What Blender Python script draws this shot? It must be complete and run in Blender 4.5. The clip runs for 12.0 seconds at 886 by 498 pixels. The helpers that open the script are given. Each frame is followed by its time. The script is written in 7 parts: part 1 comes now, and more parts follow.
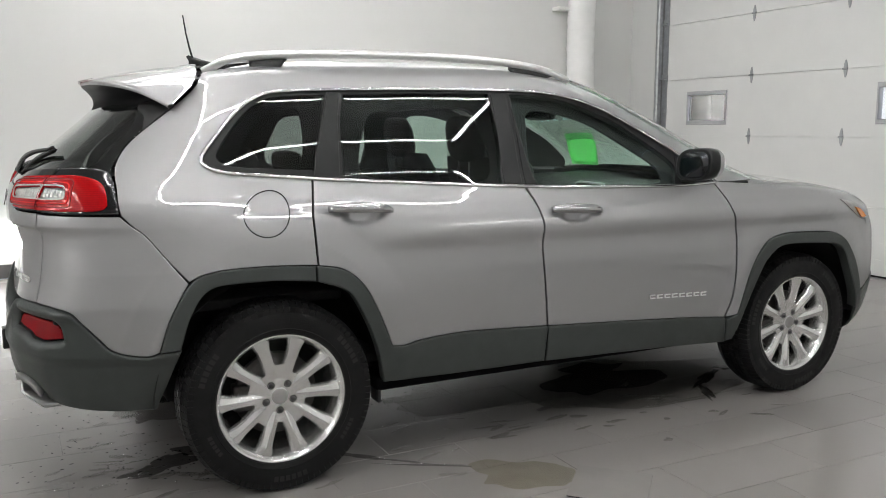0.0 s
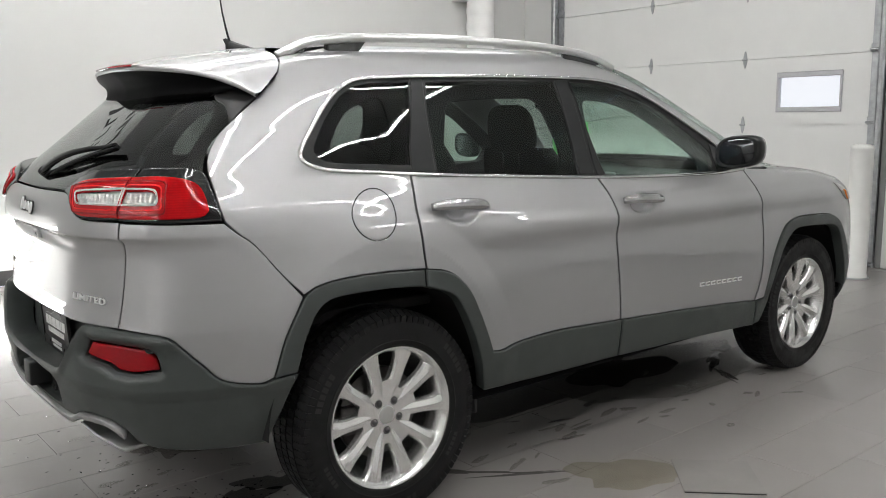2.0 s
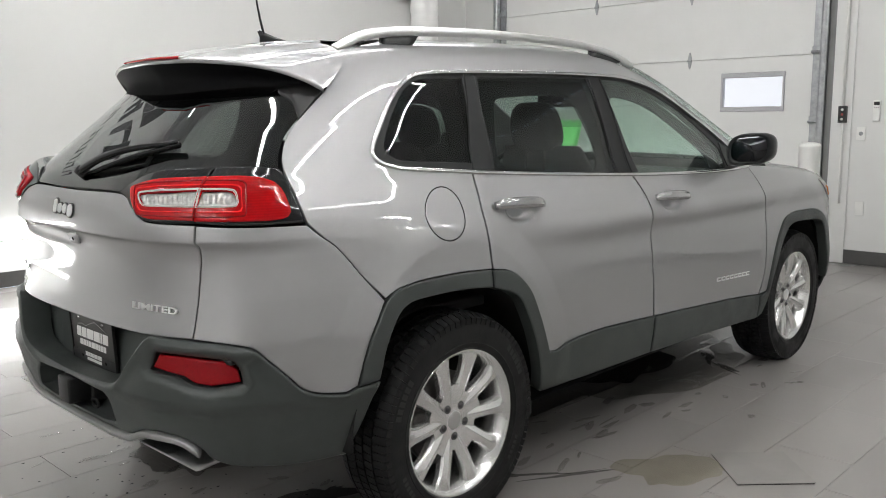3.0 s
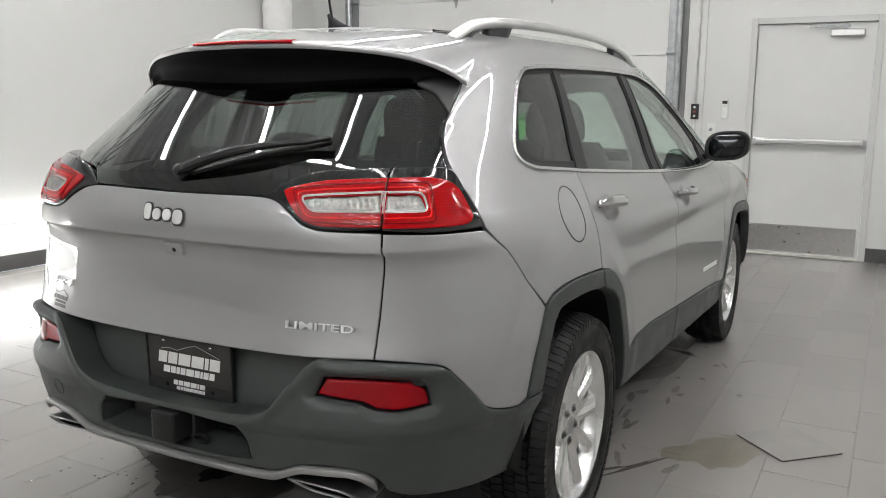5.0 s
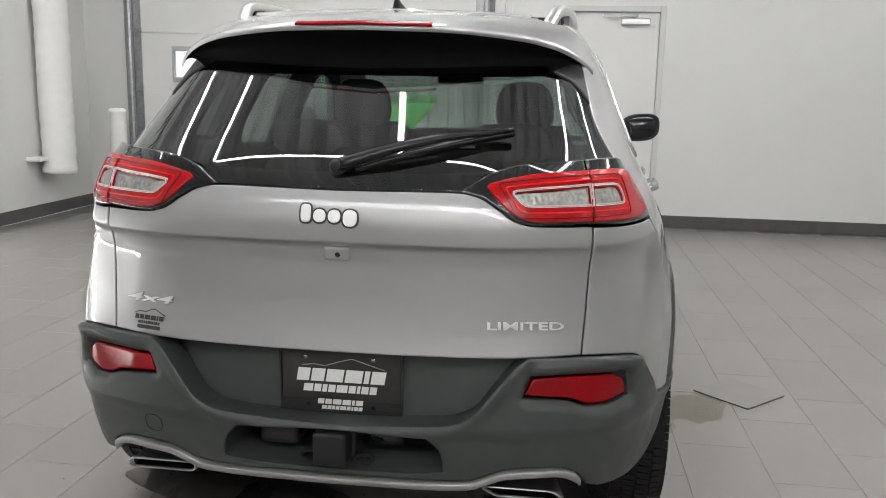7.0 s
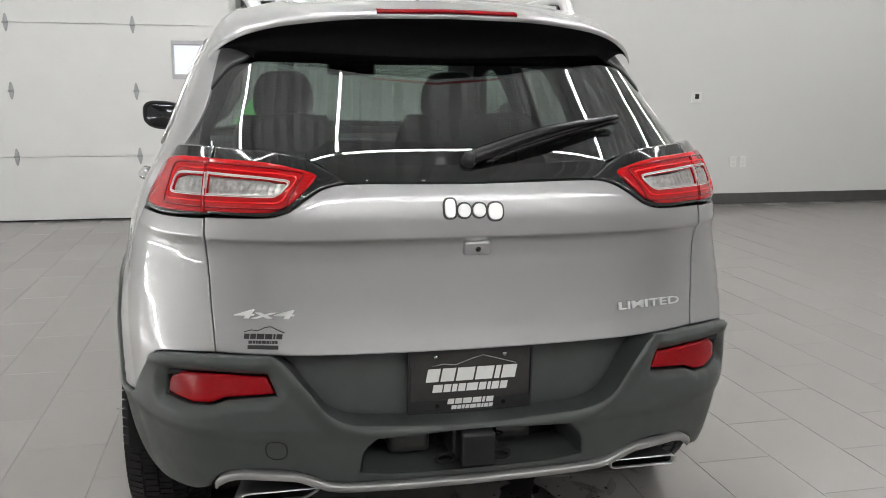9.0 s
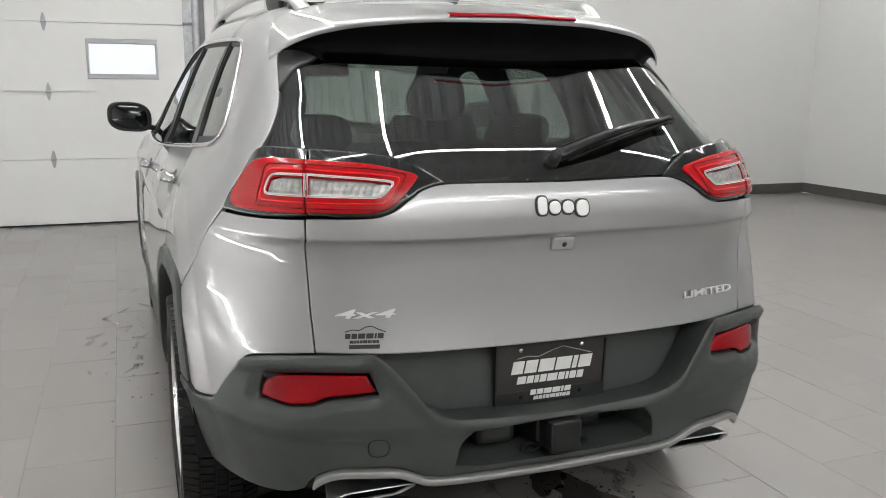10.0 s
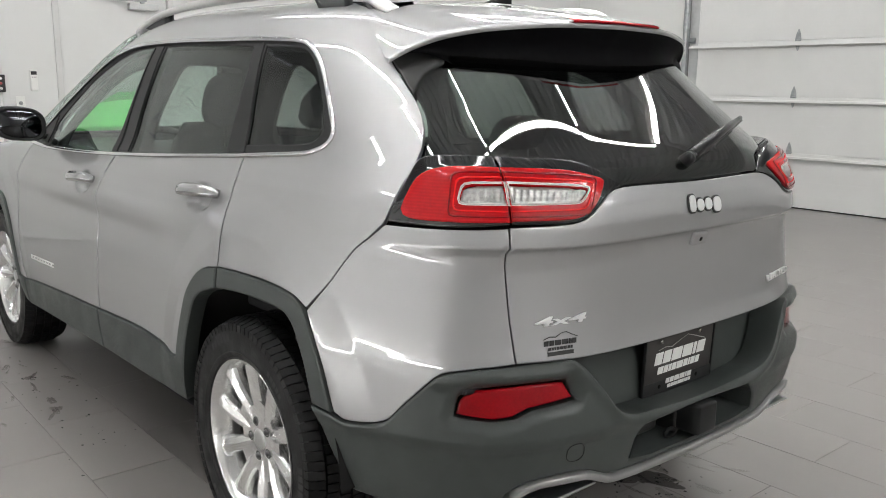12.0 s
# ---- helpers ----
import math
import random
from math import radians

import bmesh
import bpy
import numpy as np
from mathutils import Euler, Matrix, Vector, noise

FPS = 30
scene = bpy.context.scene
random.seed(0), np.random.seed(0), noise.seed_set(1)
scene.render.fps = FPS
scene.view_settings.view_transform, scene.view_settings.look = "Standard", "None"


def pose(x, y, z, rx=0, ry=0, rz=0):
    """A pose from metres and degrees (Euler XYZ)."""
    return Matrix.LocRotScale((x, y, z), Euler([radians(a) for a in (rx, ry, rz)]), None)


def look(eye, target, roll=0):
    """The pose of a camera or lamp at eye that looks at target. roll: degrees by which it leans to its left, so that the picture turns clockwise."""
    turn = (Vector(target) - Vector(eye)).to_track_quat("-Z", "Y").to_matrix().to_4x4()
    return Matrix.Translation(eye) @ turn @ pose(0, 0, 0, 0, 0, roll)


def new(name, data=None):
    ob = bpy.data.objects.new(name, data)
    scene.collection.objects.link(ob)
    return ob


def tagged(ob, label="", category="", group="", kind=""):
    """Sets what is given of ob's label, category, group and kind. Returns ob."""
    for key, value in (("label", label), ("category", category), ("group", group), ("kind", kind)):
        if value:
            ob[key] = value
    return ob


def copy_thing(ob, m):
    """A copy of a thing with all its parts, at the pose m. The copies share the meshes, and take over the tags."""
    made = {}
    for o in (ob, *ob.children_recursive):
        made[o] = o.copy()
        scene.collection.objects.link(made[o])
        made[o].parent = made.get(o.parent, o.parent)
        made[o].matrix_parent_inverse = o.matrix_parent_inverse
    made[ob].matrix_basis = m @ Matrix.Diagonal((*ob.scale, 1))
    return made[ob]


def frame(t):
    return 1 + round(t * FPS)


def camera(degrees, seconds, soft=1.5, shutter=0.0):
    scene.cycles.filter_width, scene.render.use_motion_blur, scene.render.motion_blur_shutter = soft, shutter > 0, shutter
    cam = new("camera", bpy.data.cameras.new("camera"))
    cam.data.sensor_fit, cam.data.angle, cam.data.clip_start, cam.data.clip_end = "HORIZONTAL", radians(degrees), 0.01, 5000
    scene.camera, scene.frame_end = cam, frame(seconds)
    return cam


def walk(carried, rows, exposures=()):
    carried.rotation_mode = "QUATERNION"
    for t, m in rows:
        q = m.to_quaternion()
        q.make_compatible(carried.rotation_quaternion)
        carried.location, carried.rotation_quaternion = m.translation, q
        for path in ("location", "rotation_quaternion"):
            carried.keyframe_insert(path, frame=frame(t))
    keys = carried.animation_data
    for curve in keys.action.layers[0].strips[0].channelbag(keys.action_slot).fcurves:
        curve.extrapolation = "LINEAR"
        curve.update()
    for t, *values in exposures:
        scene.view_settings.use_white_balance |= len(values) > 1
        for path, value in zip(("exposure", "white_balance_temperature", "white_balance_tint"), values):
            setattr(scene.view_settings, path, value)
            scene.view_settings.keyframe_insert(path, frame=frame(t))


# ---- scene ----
cam = camera(55.1, 12.0, 0.95)
PATH = [
    (0, (-2.2, -3.867, 1.357), (-1.302, -2.103, 1.073), 0.0),
    (0.5, (-2.442, -3.691, 1.335), (-1.438, -1.984, 1.056), -0.6),
    (1, (-2.647, -3.514, 1.342), (-1.551, -1.865, 1.056), -0.6),
    (1.5, (-2.799, -3.299, 1.352), (-1.628, -1.706, 1.051), -0.6),
    (2, (-2.951, -3.118, 1.35), (-1.7, -1.587, 1.048), -0.6),
    (2.5, (-3.16, -2.881, 1.351), (-1.813, -1.434, 1.049), -0.4),
    (3, (-3.306, -2.686, 1.343), (-1.882, -1.314, 1.039), -0.5),
    (3.5, (-3.448, -2.441, 1.341), (-1.957, -1.144, 1.036), -0.5),
    (3.7, (-3.503, -2.363, 1.351), (-1.984, -1.101, 1.036), -0.4),
    (5.3, (-3.928, -1.516, 1.369), (-2.137, -0.694, 1.025), 0.8),
    (5.5, (-3.972, -1.39, 1.374), (-2.155, -0.637, 1.016), 0.9),
    (6, (-4.09, -1.089, 1.388), (-2.215, -0.495, 1.025), 0.9),
    (6.5, (-4.145, -0.822, 1.376), (-2.228, -0.392, 1.006), 1.0),
    (7, (-4.167, -0.528, 1.382), (-2.22, -0.268, 1.008), 1.2),
    (8.8, (-4.15, 0.401, 1.374), (-2.221, 0.031, 0.996), 1.2),
    (9, (-4.112, 0.499, 1.365), (-2.196, 0.074, 0.981), 0.4),
    (9.5, (-4.097, 0.781, 1.377), (-2.221, 0.199, 0.999), 0.2),
    (10, (-4.027, 0.998, 1.366), (-2.19, 0.305, 0.984), 0.5),
    (10.5, (-3.895, 1.201, 1.357), (-2.105, 0.39, 0.984), 0.4),
    (11, (-3.756, 1.445, 1.348), (-2.048, 0.47, 0.984), 0.6),
    (11.5, (-3.654, 1.705, 1.388), (-2.044, 0.58, 1.009), 1.1),
    (12, (-3.46, 1.927, 1.374), (-1.955, 0.667, 0.993), 0.5),
]
walk(cam, [(t, look(eye, target, roll)) for t, eye, target, roll in PATH], [(0.0, -0.06), (3.5, -0.04), (7.0, 0.04), (9, 0.12), (12, 0.09)])

# ---- light ----
world = bpy.data.worlds.new("world")
scene.world = world
world.use_nodes = True
world.node_tree.nodes["Background"].inputs["Color"].default_value = (0.75, 0.85, 1.0, 1)
world.node_tree.nodes["Background"].inputs["Strength"].default_value = 1.6
STRIP_POWER = 61.0
STRIP_Y, STRIP_X0, STRIP_X1, STRIP_CROSS = (-4.1, -2.3, 0.38, 2.15, 3.35), -2.06, 3.2, (-2.13, -6.0, -7.4, -8.8)
SHORT_X1 = 1.45

# ---- materials ----
def material(name, color, rough=0.5, metal=0.0, coat=0.0, vary=0.0, scale=6.0, bump=0.0, bump_scale=60.0, rough_vary=0.0,
             trans=0.0, ior=1.45, emit=None, power=0.0, alpha=1.0, piece=0.0, stain=None, stain_scale=1.5, stain_cut=(0.55, 0.7), spec=0.5):
    m = bpy.data.materials.new(name)
    m.use_nodes = True
    nt = m.node_tree
    b = nt.nodes["Principled BSDF"]
    b.inputs["Base Color"].default_value = (*color, 1)
    b.inputs["Roughness"].default_value = rough
    b.inputs["Metallic"].default_value = metal
    b.inputs["Specular IOR Level"].default_value = spec
    b.inputs["Coat Weight"].default_value = coat
    b.inputs["Coat Roughness"].default_value = 0.03
    b.inputs["Transmission Weight"].default_value = trans
    b.inputs["IOR"].default_value = ior
    b.inputs["Alpha"].default_value = alpha
    if emit:
        b.inputs["Emission Color"].default_value = (*emit, 1)
        b.inputs["Emission Strength"].default_value = power
    L = nt.links.new
    co = nt.nodes.new("ShaderNodeTexCoord")
    out = None
    if vary or piece or stain:
        mix = nt.nodes.new("ShaderNodeMix")
        mix.data_type = "RGBA"
        n = nt.nodes.new("ShaderNodeTexNoise")
        n.inputs["Scale"].default_value = scale
        n.inputs["Detail"].default_value = 6
        n.inputs["Roughness"].default_value = 0.62
        geo = nt.nodes.new("ShaderNodeNewGeometry")
        L(geo.outputs["Position"], n.inputs["Vector"])
        fac = n.outputs["Fac"]
        mr = nt.nodes.new("ShaderNodeMapRange")
        mr.inputs["From Min"].default_value, mr.inputs["From Max"].default_value = 0.3, 0.7
        L(fac, mr.inputs["Value"])
        L(mr.outputs["Result"], mix.inputs["Factor"])
        mix.inputs["A"].default_value = (*[c * (1 - vary) for c in color], 1)
        mix.inputs["B"].default_value = (*[min(1, c * (1 + vary)) for c in color], 1)
        out = mix.outputs["Result"]
        if piece:
            oi = nt.nodes.new("ShaderNodeObjectInfo")
            pr = nt.nodes.new("ShaderNodeMapRange")
            pr.inputs["To Min"].default_value, pr.inputs["To Max"].default_value = 1 - piece, 1 + piece
            L(oi.outputs["Random"], pr.inputs["Value"])
            mul = nt.nodes.new("ShaderNodeMix")
            mul.data_type, mul.blend_type = "RGBA", "MULTIPLY"
            mul.inputs["Factor"].default_value = 1.0
            L(out, mul.inputs["A"])
            L(pr.outputs["Result"], mul.inputs["B"])
            out = mul.outputs["Result"]
        if stain:
            sn = nt.nodes.new("ShaderNodeTexNoise")
            sn.inputs["Scale"].default_value = stain_scale
            sn.inputs["Detail"].default_value = 8
            sn.inputs["Roughness"].default_value = 0.68
            L(geo.outputs["Position"], sn.inputs["Vector"])
            sr = nt.nodes.new("ShaderNodeMapRange")
            sr.inputs["From Min"].default_value, sr.inputs["From Max"].default_value = stain_cut
            L(sn.outputs["Fac"], sr.inputs["Value"])
            sm = nt.nodes.new("ShaderNodeMix")
            sm.data_type = "RGBA"
            sm.inputs["B"].default_value = (*stain, 1)
            L(sr.outputs["Result"], sm.inputs["Factor"])
            L(out, sm.inputs["A"])
            out = sm.outputs["Result"]
        L(out, b.inputs["Base Color"])
    if rough_vary:
        rn = nt.nodes.new("ShaderNodeTexNoise")
        rn.inputs["Scale"].default_value = scale * 0.7
        rn.inputs["Detail"].default_value = 5
        geo2 = nt.nodes.new("ShaderNodeNewGeometry")
        L(geo2.outputs["Position"], rn.inputs["Vector"])
        rr = nt.nodes.new("ShaderNodeMapRange")
        rr.inputs["From Min"].default_value, rr.inputs["From Max"].default_value = 0.3, 0.7
        rr.inputs["To Min"].default_value, rr.inputs["To Max"].default_value = max(0.02, rough - rough_vary), min(1, rough + rough_vary)
        L(rn.outputs["Fac"], rr.inputs["Value"])
        L(rr.outputs["Result"], b.inputs["Roughness"])
    if bump:
        bn = nt.nodes.new("ShaderNodeTexNoise")
        bn.inputs["Scale"].default_value = bump_scale
        bn.inputs["Detail"].default_value = 4
        geo3 = nt.nodes.new("ShaderNodeNewGeometry")
        L(geo3.outputs["Position"], bn.inputs["Vector"])
        bp = nt.nodes.new("ShaderNodeBump")
        bp.inputs["Strength"].default_value = bump
        bp.inputs["Distance"].default_value = 0.01
        L(bn.outputs["Fac"], bp.inputs["Height"])
        L(bp.outputs["Normal"], b.inputs["Normal"])
    return m


PAINT = material("silver_metallic_paint", (0.385, 0.383, 0.388), 0.50, 0.80, coat=1.0, vary=0.04, scale=900, rough_vary=0.03)
PAINT.node_tree.nodes["Principled BSDF"].inputs["Coat IOR"].default_value = 1.85
HANDLE = material("glossy_silver_handle", (0.42, 0.42, 0.425), 0.22, 0.85, coat=1.0, vary=0.03, scale=300)
CLAD = material("grained_black_plastic", (0.047, 0.0535, 0.0510), 0.42, spec=0.5, vary=0.10, scale=14, bump=0.12, bump_scale=700, rough_vary=0.06)
WIPER_BLACK = material("smooth_wiper_black", (0.006, 0.006, 0.0065), 0.24, spec=0.4, vary=0.1, scale=40)
GLOSS = material("gloss_black_trim", (0.008, 0.008, 0.009), 0.08, coat=0.6)
SATIN = material("satin_black_trim", (0.011, 0.0115, 0.012), 0.42, spec=0.35, vary=0.1, scale=30)
CHROME = material("chrome", (0.66, 0.66, 0.66), 0.12, 1.0)
RAIL_METAL = material("silver_rail_metal", (0.72, 0.72, 0.715), 0.30, 0.85, vary=0.03, scale=30)
SATIN_METAL = material("satin_aluminium", (0.54, 0.54, 0.54), 0.34, 1.0, vary=0.04, scale=40)
ALLOY = material("polished_alloy", (0.80, 0.80, 0.79), 0.22, 0.86, vary=0.03, scale=12, rough_vary=0.02, coat=0.5)
RUBBER = material("tyre_rubber", (0.0065, 0.0065, 0.0068), 0.50, spec=0.34, vary=0.25, scale=25, bump=0.10, bump_scale=200, rough_vary=0.12)
TINT = material("privacy_glass", (0.64, 0.72, 0.68), 0.0, trans=1.0, ior=1.42)
QUARTER_TINT = material("dark_privacy_glass", (0.36, 0.39, 0.375), 0.0, trans=1.0, ior=1.45)
REAR_TINT = material("dark_rear_glass", (0.30, 0.335, 0.315), 0.0, trans=1.0, ior=1.75)
CLEAR_GLASS = material("green_tinted_glass", (0.68, 0.83, 0.755), 0.0, trans=1.0, ior=1.45)
RED_LENS = material("red_lens", (0.46, 0.003, 0.006), 0.08, spec=0.35, coat=0.25, vary=0.10, scale=120)
nt = RED_LENS.node_tree
band, geo, fade = nt.nodes.new("ShaderNodeTexWave"), nt.nodes.new("ShaderNodeNewGeometry"), nt.nodes.new("ShaderNodeMix")
band.bands_direction = "Z"
band.inputs["Scale"].default_value, band.inputs["Distortion"].default_value = 44.0, 1.5
fade.data_type, fade.blend_type = "RGBA", "MULTIPLY"
fade.inputs["B"].default_value = (0.86, 0.75, 0.75, 1)
nt.links.new(geo.outputs["Position"], band.inputs["Vector"])
nt.links.new(band.outputs["Fac"], fade.inputs["Factor"])
nt.links.new(nt.nodes["Principled BSDF"].inputs["Base Color"].links[0].from_socket, fade.inputs["A"])
nt.links.new(fade.outputs["Result"], nt.nodes["Principled BSDF"].inputs["Base Color"])
BEZEL = material("pale_lamp_bezel", (0.66, 0.60, 0.58), 0.25, coat=0.5, vary=0.05, scale=60)
CLEAR_LENS = material("clear_lens", (0.40, 0.39, 0.38), 0.30, coat=0.35, vary=0.35, scale=70, metal=0.5)
REFLECTOR = material("red_reflector", (0.27, 0.003, 0.007), 0.12, spec=0.25, coat=0.1, vary=0.12, scale=160)
INTERIOR = material("dark_interior_fabric", (0.022, 0.022, 0.024), 0.85, vary=0.2, scale=80, bump=0.2, bump_scale=400)
WELL = material("wheel_well_felt", (0.008, 0.008, 0.008), 0.95, vary=0.3, scale=20)
DEEP_BLACK = material("deep_black_plastic", (0.0045, 0.0045, 0.005), 0.6, spec=0.05, vary=0.1, scale=30)
BRAKE = material("brake_steel", (0.11, 0.105, 0.10), 0.42, 1.0, vary=0.2, scale=60)
AMBER = material("amber_lens", (0.75, 0.22, 0.02), 0.08, coat=1.0)
WALL = material("white_wall_paint", (0.63, 0.63, 0.62), 0.42, vary=0.025, scale=0.7, rough_vary=0.06, bump=0.02, bump_scale=90)
BASE = material("dark_grey_baseboard", (0.075, 0.073, 0.072), 0.5, vary=0.12, scale=8)
DOORPAINT = material("white_door_enamel", (0.65, 0.65, 0.64), 0.35, vary=0.03, scale=2)
STEEL = material("brushed_steel", (0.52, 0.51, 0.50), 0.32, 1.0, vary=0.08, scale=25, rough_vary=0.06)
GALV = material("galvanised_steel", (0.36, 0.37, 0.38), 0.42, 0.9, vary=0.18, scale=18)
PANEL = material("white_door_panel", (0.66, 0.66, 0.65), 0.40, vary=0.025, scale=3, bump=0.05, bump_scale=260)
TILE = material("slate_grey_tile", (0.250, 0.236, 0.225), 0.25, vary=0.035, scale=0.8, piece=0.03, bump=0.02, bump_scale=160, rough_vary=0.015, spec=0.7)
GROUT = material("grout", (0.13, 0.124, 0.118), 0.5, vary=0.35, scale=5)
CEIL = material("ceiling_deck_paint", (0.42, 0.42, 0.425), 0.38, vary=0.05, scale=2)
WALL_LAMP = material("low_wall_tube", (1, 1, 1), 0.4, emit=(1.0, 1.0, 0.985), power=33.0)
LAMP = material("led_tube", (1, 1, 1), 0.4, emit=(1.0, 1.0, 0.985), power=STRIP_POWER)
PLASTIC_WHITE = material("white_plastic", (0.72, 0.72, 0.70), 0.35, vary=0.03, scale=10)
PLASTIC_BLACK = material("black_plastic", (0.02, 0.02, 0.02), 0.4, vary=0.1, scale=30)


# ---- mesh helpers ----
def part(name, bm, mat, parent=None, label="", smooth=True, kind="", category="", group=""):
    for v in [v for v in bm.verts if not v.link_faces]:
        bm.verts.remove(v)
    me = bpy.data.meshes.new(name)
    bm.to_mesh(me)
    bm.free()
    me.materials.append(mat)
    if smooth:
        me.shade_smooth()
    ob = new(name, me)
    ob.parent = parent
    return tagged(ob, label, category, group, kind)


def empty(name, at=(0, 0, 0), label="", category="", group="", kind=""):
    e = new(name)
    e.location = at
    e.empty_display_size = 0.1
    return tagged(e, label, category, group, kind)


def box(bm, lo, hi, bevel=0.0, m=None, segs=2):
    """Adds a box, with rounded edges, to bm."""
    mid = [(a + b) / 2 for a, b in zip(lo, hi)]
    size = [abs(b - a) for a, b in zip(lo, hi)]
    r = bmesh.ops.create_cube(bm, size=1.0, matrix=Matrix.LocRotScale(mid, None, size))
    vs = r["verts"]
    if bevel:
        es = list({e for v in vs for e in v.link_edges})
        g = bmesh.ops.bevel(bm, geom=es, offset=bevel, segments=segs, affect="EDGES", profile=0.6)
        vs = list({v for f in g["faces"] for v in f.verts} | {v for v in vs if v.is_valid})
    if m is not None:
        bmesh.ops.transform(bm, matrix=m, verts=vs)
    return vs


def box_ob(name, lo, hi, mat, parent=None, bevel=0.0, label="", kind="", category="", m=None, smooth=False):
    bm = bmesh.new()
    box(bm, lo, hi, bevel, m)
    return part(name, bm, mat, parent, label, smooth, kind, category)


def lathe(bm, prof, steps=48, m=None, close=False):
    """Turns the profile (radius, height) round z."""
    rings = []
    for k in range(steps):
        a = 2 * math.pi * k / steps
        rings.append([bm.verts.new((r * math.cos(a), r * math.sin(a), h)) for r, h in prof])
    for k in range(steps):
        a, b = rings[k], rings[(k + 1) % steps]
        for i in range(len(prof) - 1):
            bm.faces.new((a[i], b[i], b[i + 1], a[i + 1]))
    vs = [v for r in rings for v in r]
    if m is not None:
        bmesh.ops.transform(bm, matrix=m, verts=vs)
    return vs


def sweep(bm, pts, section, up=(0, 0, 1), closed=False, scales=None, ups=None):
    """Sweeps a closed 2D section (side, up) along the points."""
    pts = [Vector(p) for p in pts]
    n = len(pts)
    rings = []
    for i, p in enumerate(pts):
        a = pts[(i - 1) % n] if (closed or i > 0) else pts[i]
        b = pts[(i + 1) % n] if (closed or i < n - 1) else pts[i]
        t = (b - a).normalized()
        w = Vector(ups[i]) if ups is not None else Vector(up)
        side = t.cross(w).normalized()
        upv = side.cross(t).normalized()
        k = scales[i] if scales is not None else 1.0
        rings.append([bm.verts.new(p + side * (s * k) + upv * (h * k)) for s, h in section])
    m = len(section)
    for i in range(n if closed else n - 1):
        a, b = rings[i], rings[(i + 1) % n]
        for j in range(m):
            bm.faces.new((a[j], a[(j + 1) % m], b[(j + 1) % m], b[j]))
    if not closed:
        bm.faces.new(rings[0][::-1])
        bm.faces.new(rings[-1])
    return rings


def round_section(rx, ry, n=8):
    return [(rx * math.cos(2 * math.pi * k / n), ry * math.sin(2 * math.pi * k / n)) for k in range(n)]

# ---- the room ----
X_FRONT, X_BACK, Y_LEFT, Y_RIGHT, Z_CEIL = 4.77, -9.5, 4.67, -7.40, 4.6
GA_Y0, GA_Y1, GA_TOP = 0.30, 4.10, 3.73          # overhead door in the front wall
GB_X0, GB_X1 = -1.3, 2.93                        # overhead door in the right wall
DOOR_Y0, DOOR_Y1, DOOR_TOP = -1.47, -0.46, 2.16


def wall_pieces(name, boxes, label):
    bm = bmesh.new()
    for lo, hi in boxes:
        box(bm, lo, hi)
    return part(name, bm, WALL, None, label, False, "structure", "wall")


wall_pieces("wall_front", [((X_FRONT, Y_RIGHT - 0.2, 0), (X_FRONT + 0.2, DOOR_Y0, Z_CEIL)), ((X_FRONT, DOOR_Y0, DOOR_TOP), (X_FRONT + 0.2, DOOR_Y1, Z_CEIL)),
                           ((X_FRONT, DOOR_Y1, 0), (X_FRONT + 0.2, GA_Y0 - 0.12, Z_CEIL)), ((X_FRONT, GA_Y0 - 0.12, GA_TOP), (X_FRONT + 0.2, GA_Y1 + 0.10, Z_CEIL)),
                           ((X_FRONT, GA_Y1 + 0.10, 0), (X_FRONT + 0.2, Y_LEFT + 0.2, Z_CEIL))], "smooth white painted wall with a grey base")
wall_pieces("wall_left", [((X_BACK - 0.2, Y_LEFT, 0), (X_FRONT, Y_LEFT + 0.2, Z_CEIL))], "smooth white painted side wall")
wall_pieces("wall_right", [((X_BACK - 0.2, Y_RIGHT - 0.2, 0), (GB_X0 - 0.1, Y_RIGHT, Z_CEIL)), ((GB_X0 - 0.1, Y_RIGHT - 0.2, GA_TOP), (GB_X1 + 0.1, Y_RIGHT, Z_CEIL)),
                           ((GB_X1 + 0.1, Y_RIGHT - 0.2, 0), (X_FRONT, Y_RIGHT, Z_CEIL))], "smooth white painted wall round an overhead door")
wall_pieces("wall_back", [((X_BACK - 0.2, Y_RIGHT, 0), (X_BACK, Y_LEFT, Z_CEIL))], "plain white painted wall")

# ribbed ceiling deck
bm = bmesh.new()
y, k = Y_RIGHT, 0
prof = []
while y < Y_LEFT:
    prof += [(y, Z_CEIL), (y + 0.10, Z_CEIL), (y + 0.13, Z_CEIL + 0.05), (y + 0.20, Z_CEIL + 0.05), (y + 0.23, Z_CEIL)]
    y += 0.23
top = [(bm.verts.new((X_BACK, a, b)), bm.verts.new((X_FRONT, a, b))) for a, b in prof]
for (a, b), (c, d) in zip(top, top[1:]):
    if (a.co - c.co).length > 1e-5:
        bm.faces.new((a, b, d, c))
box(bm, (X_BACK, Y_RIGHT, Z_CEIL + 0.06), (X_FRONT, Y_LEFT, Z_CEIL + 0.2))
part("ceiling", bm, CEIL, None, "ribbed grey metal ceiling deck", False, "structure", "ceiling")

# baseboards
def baseboard(lo, hi):
    box_ob("baseboard", lo, hi, BASE, None, 0.002, "dark grey vinyl baseboard", "structure", "baseboard")


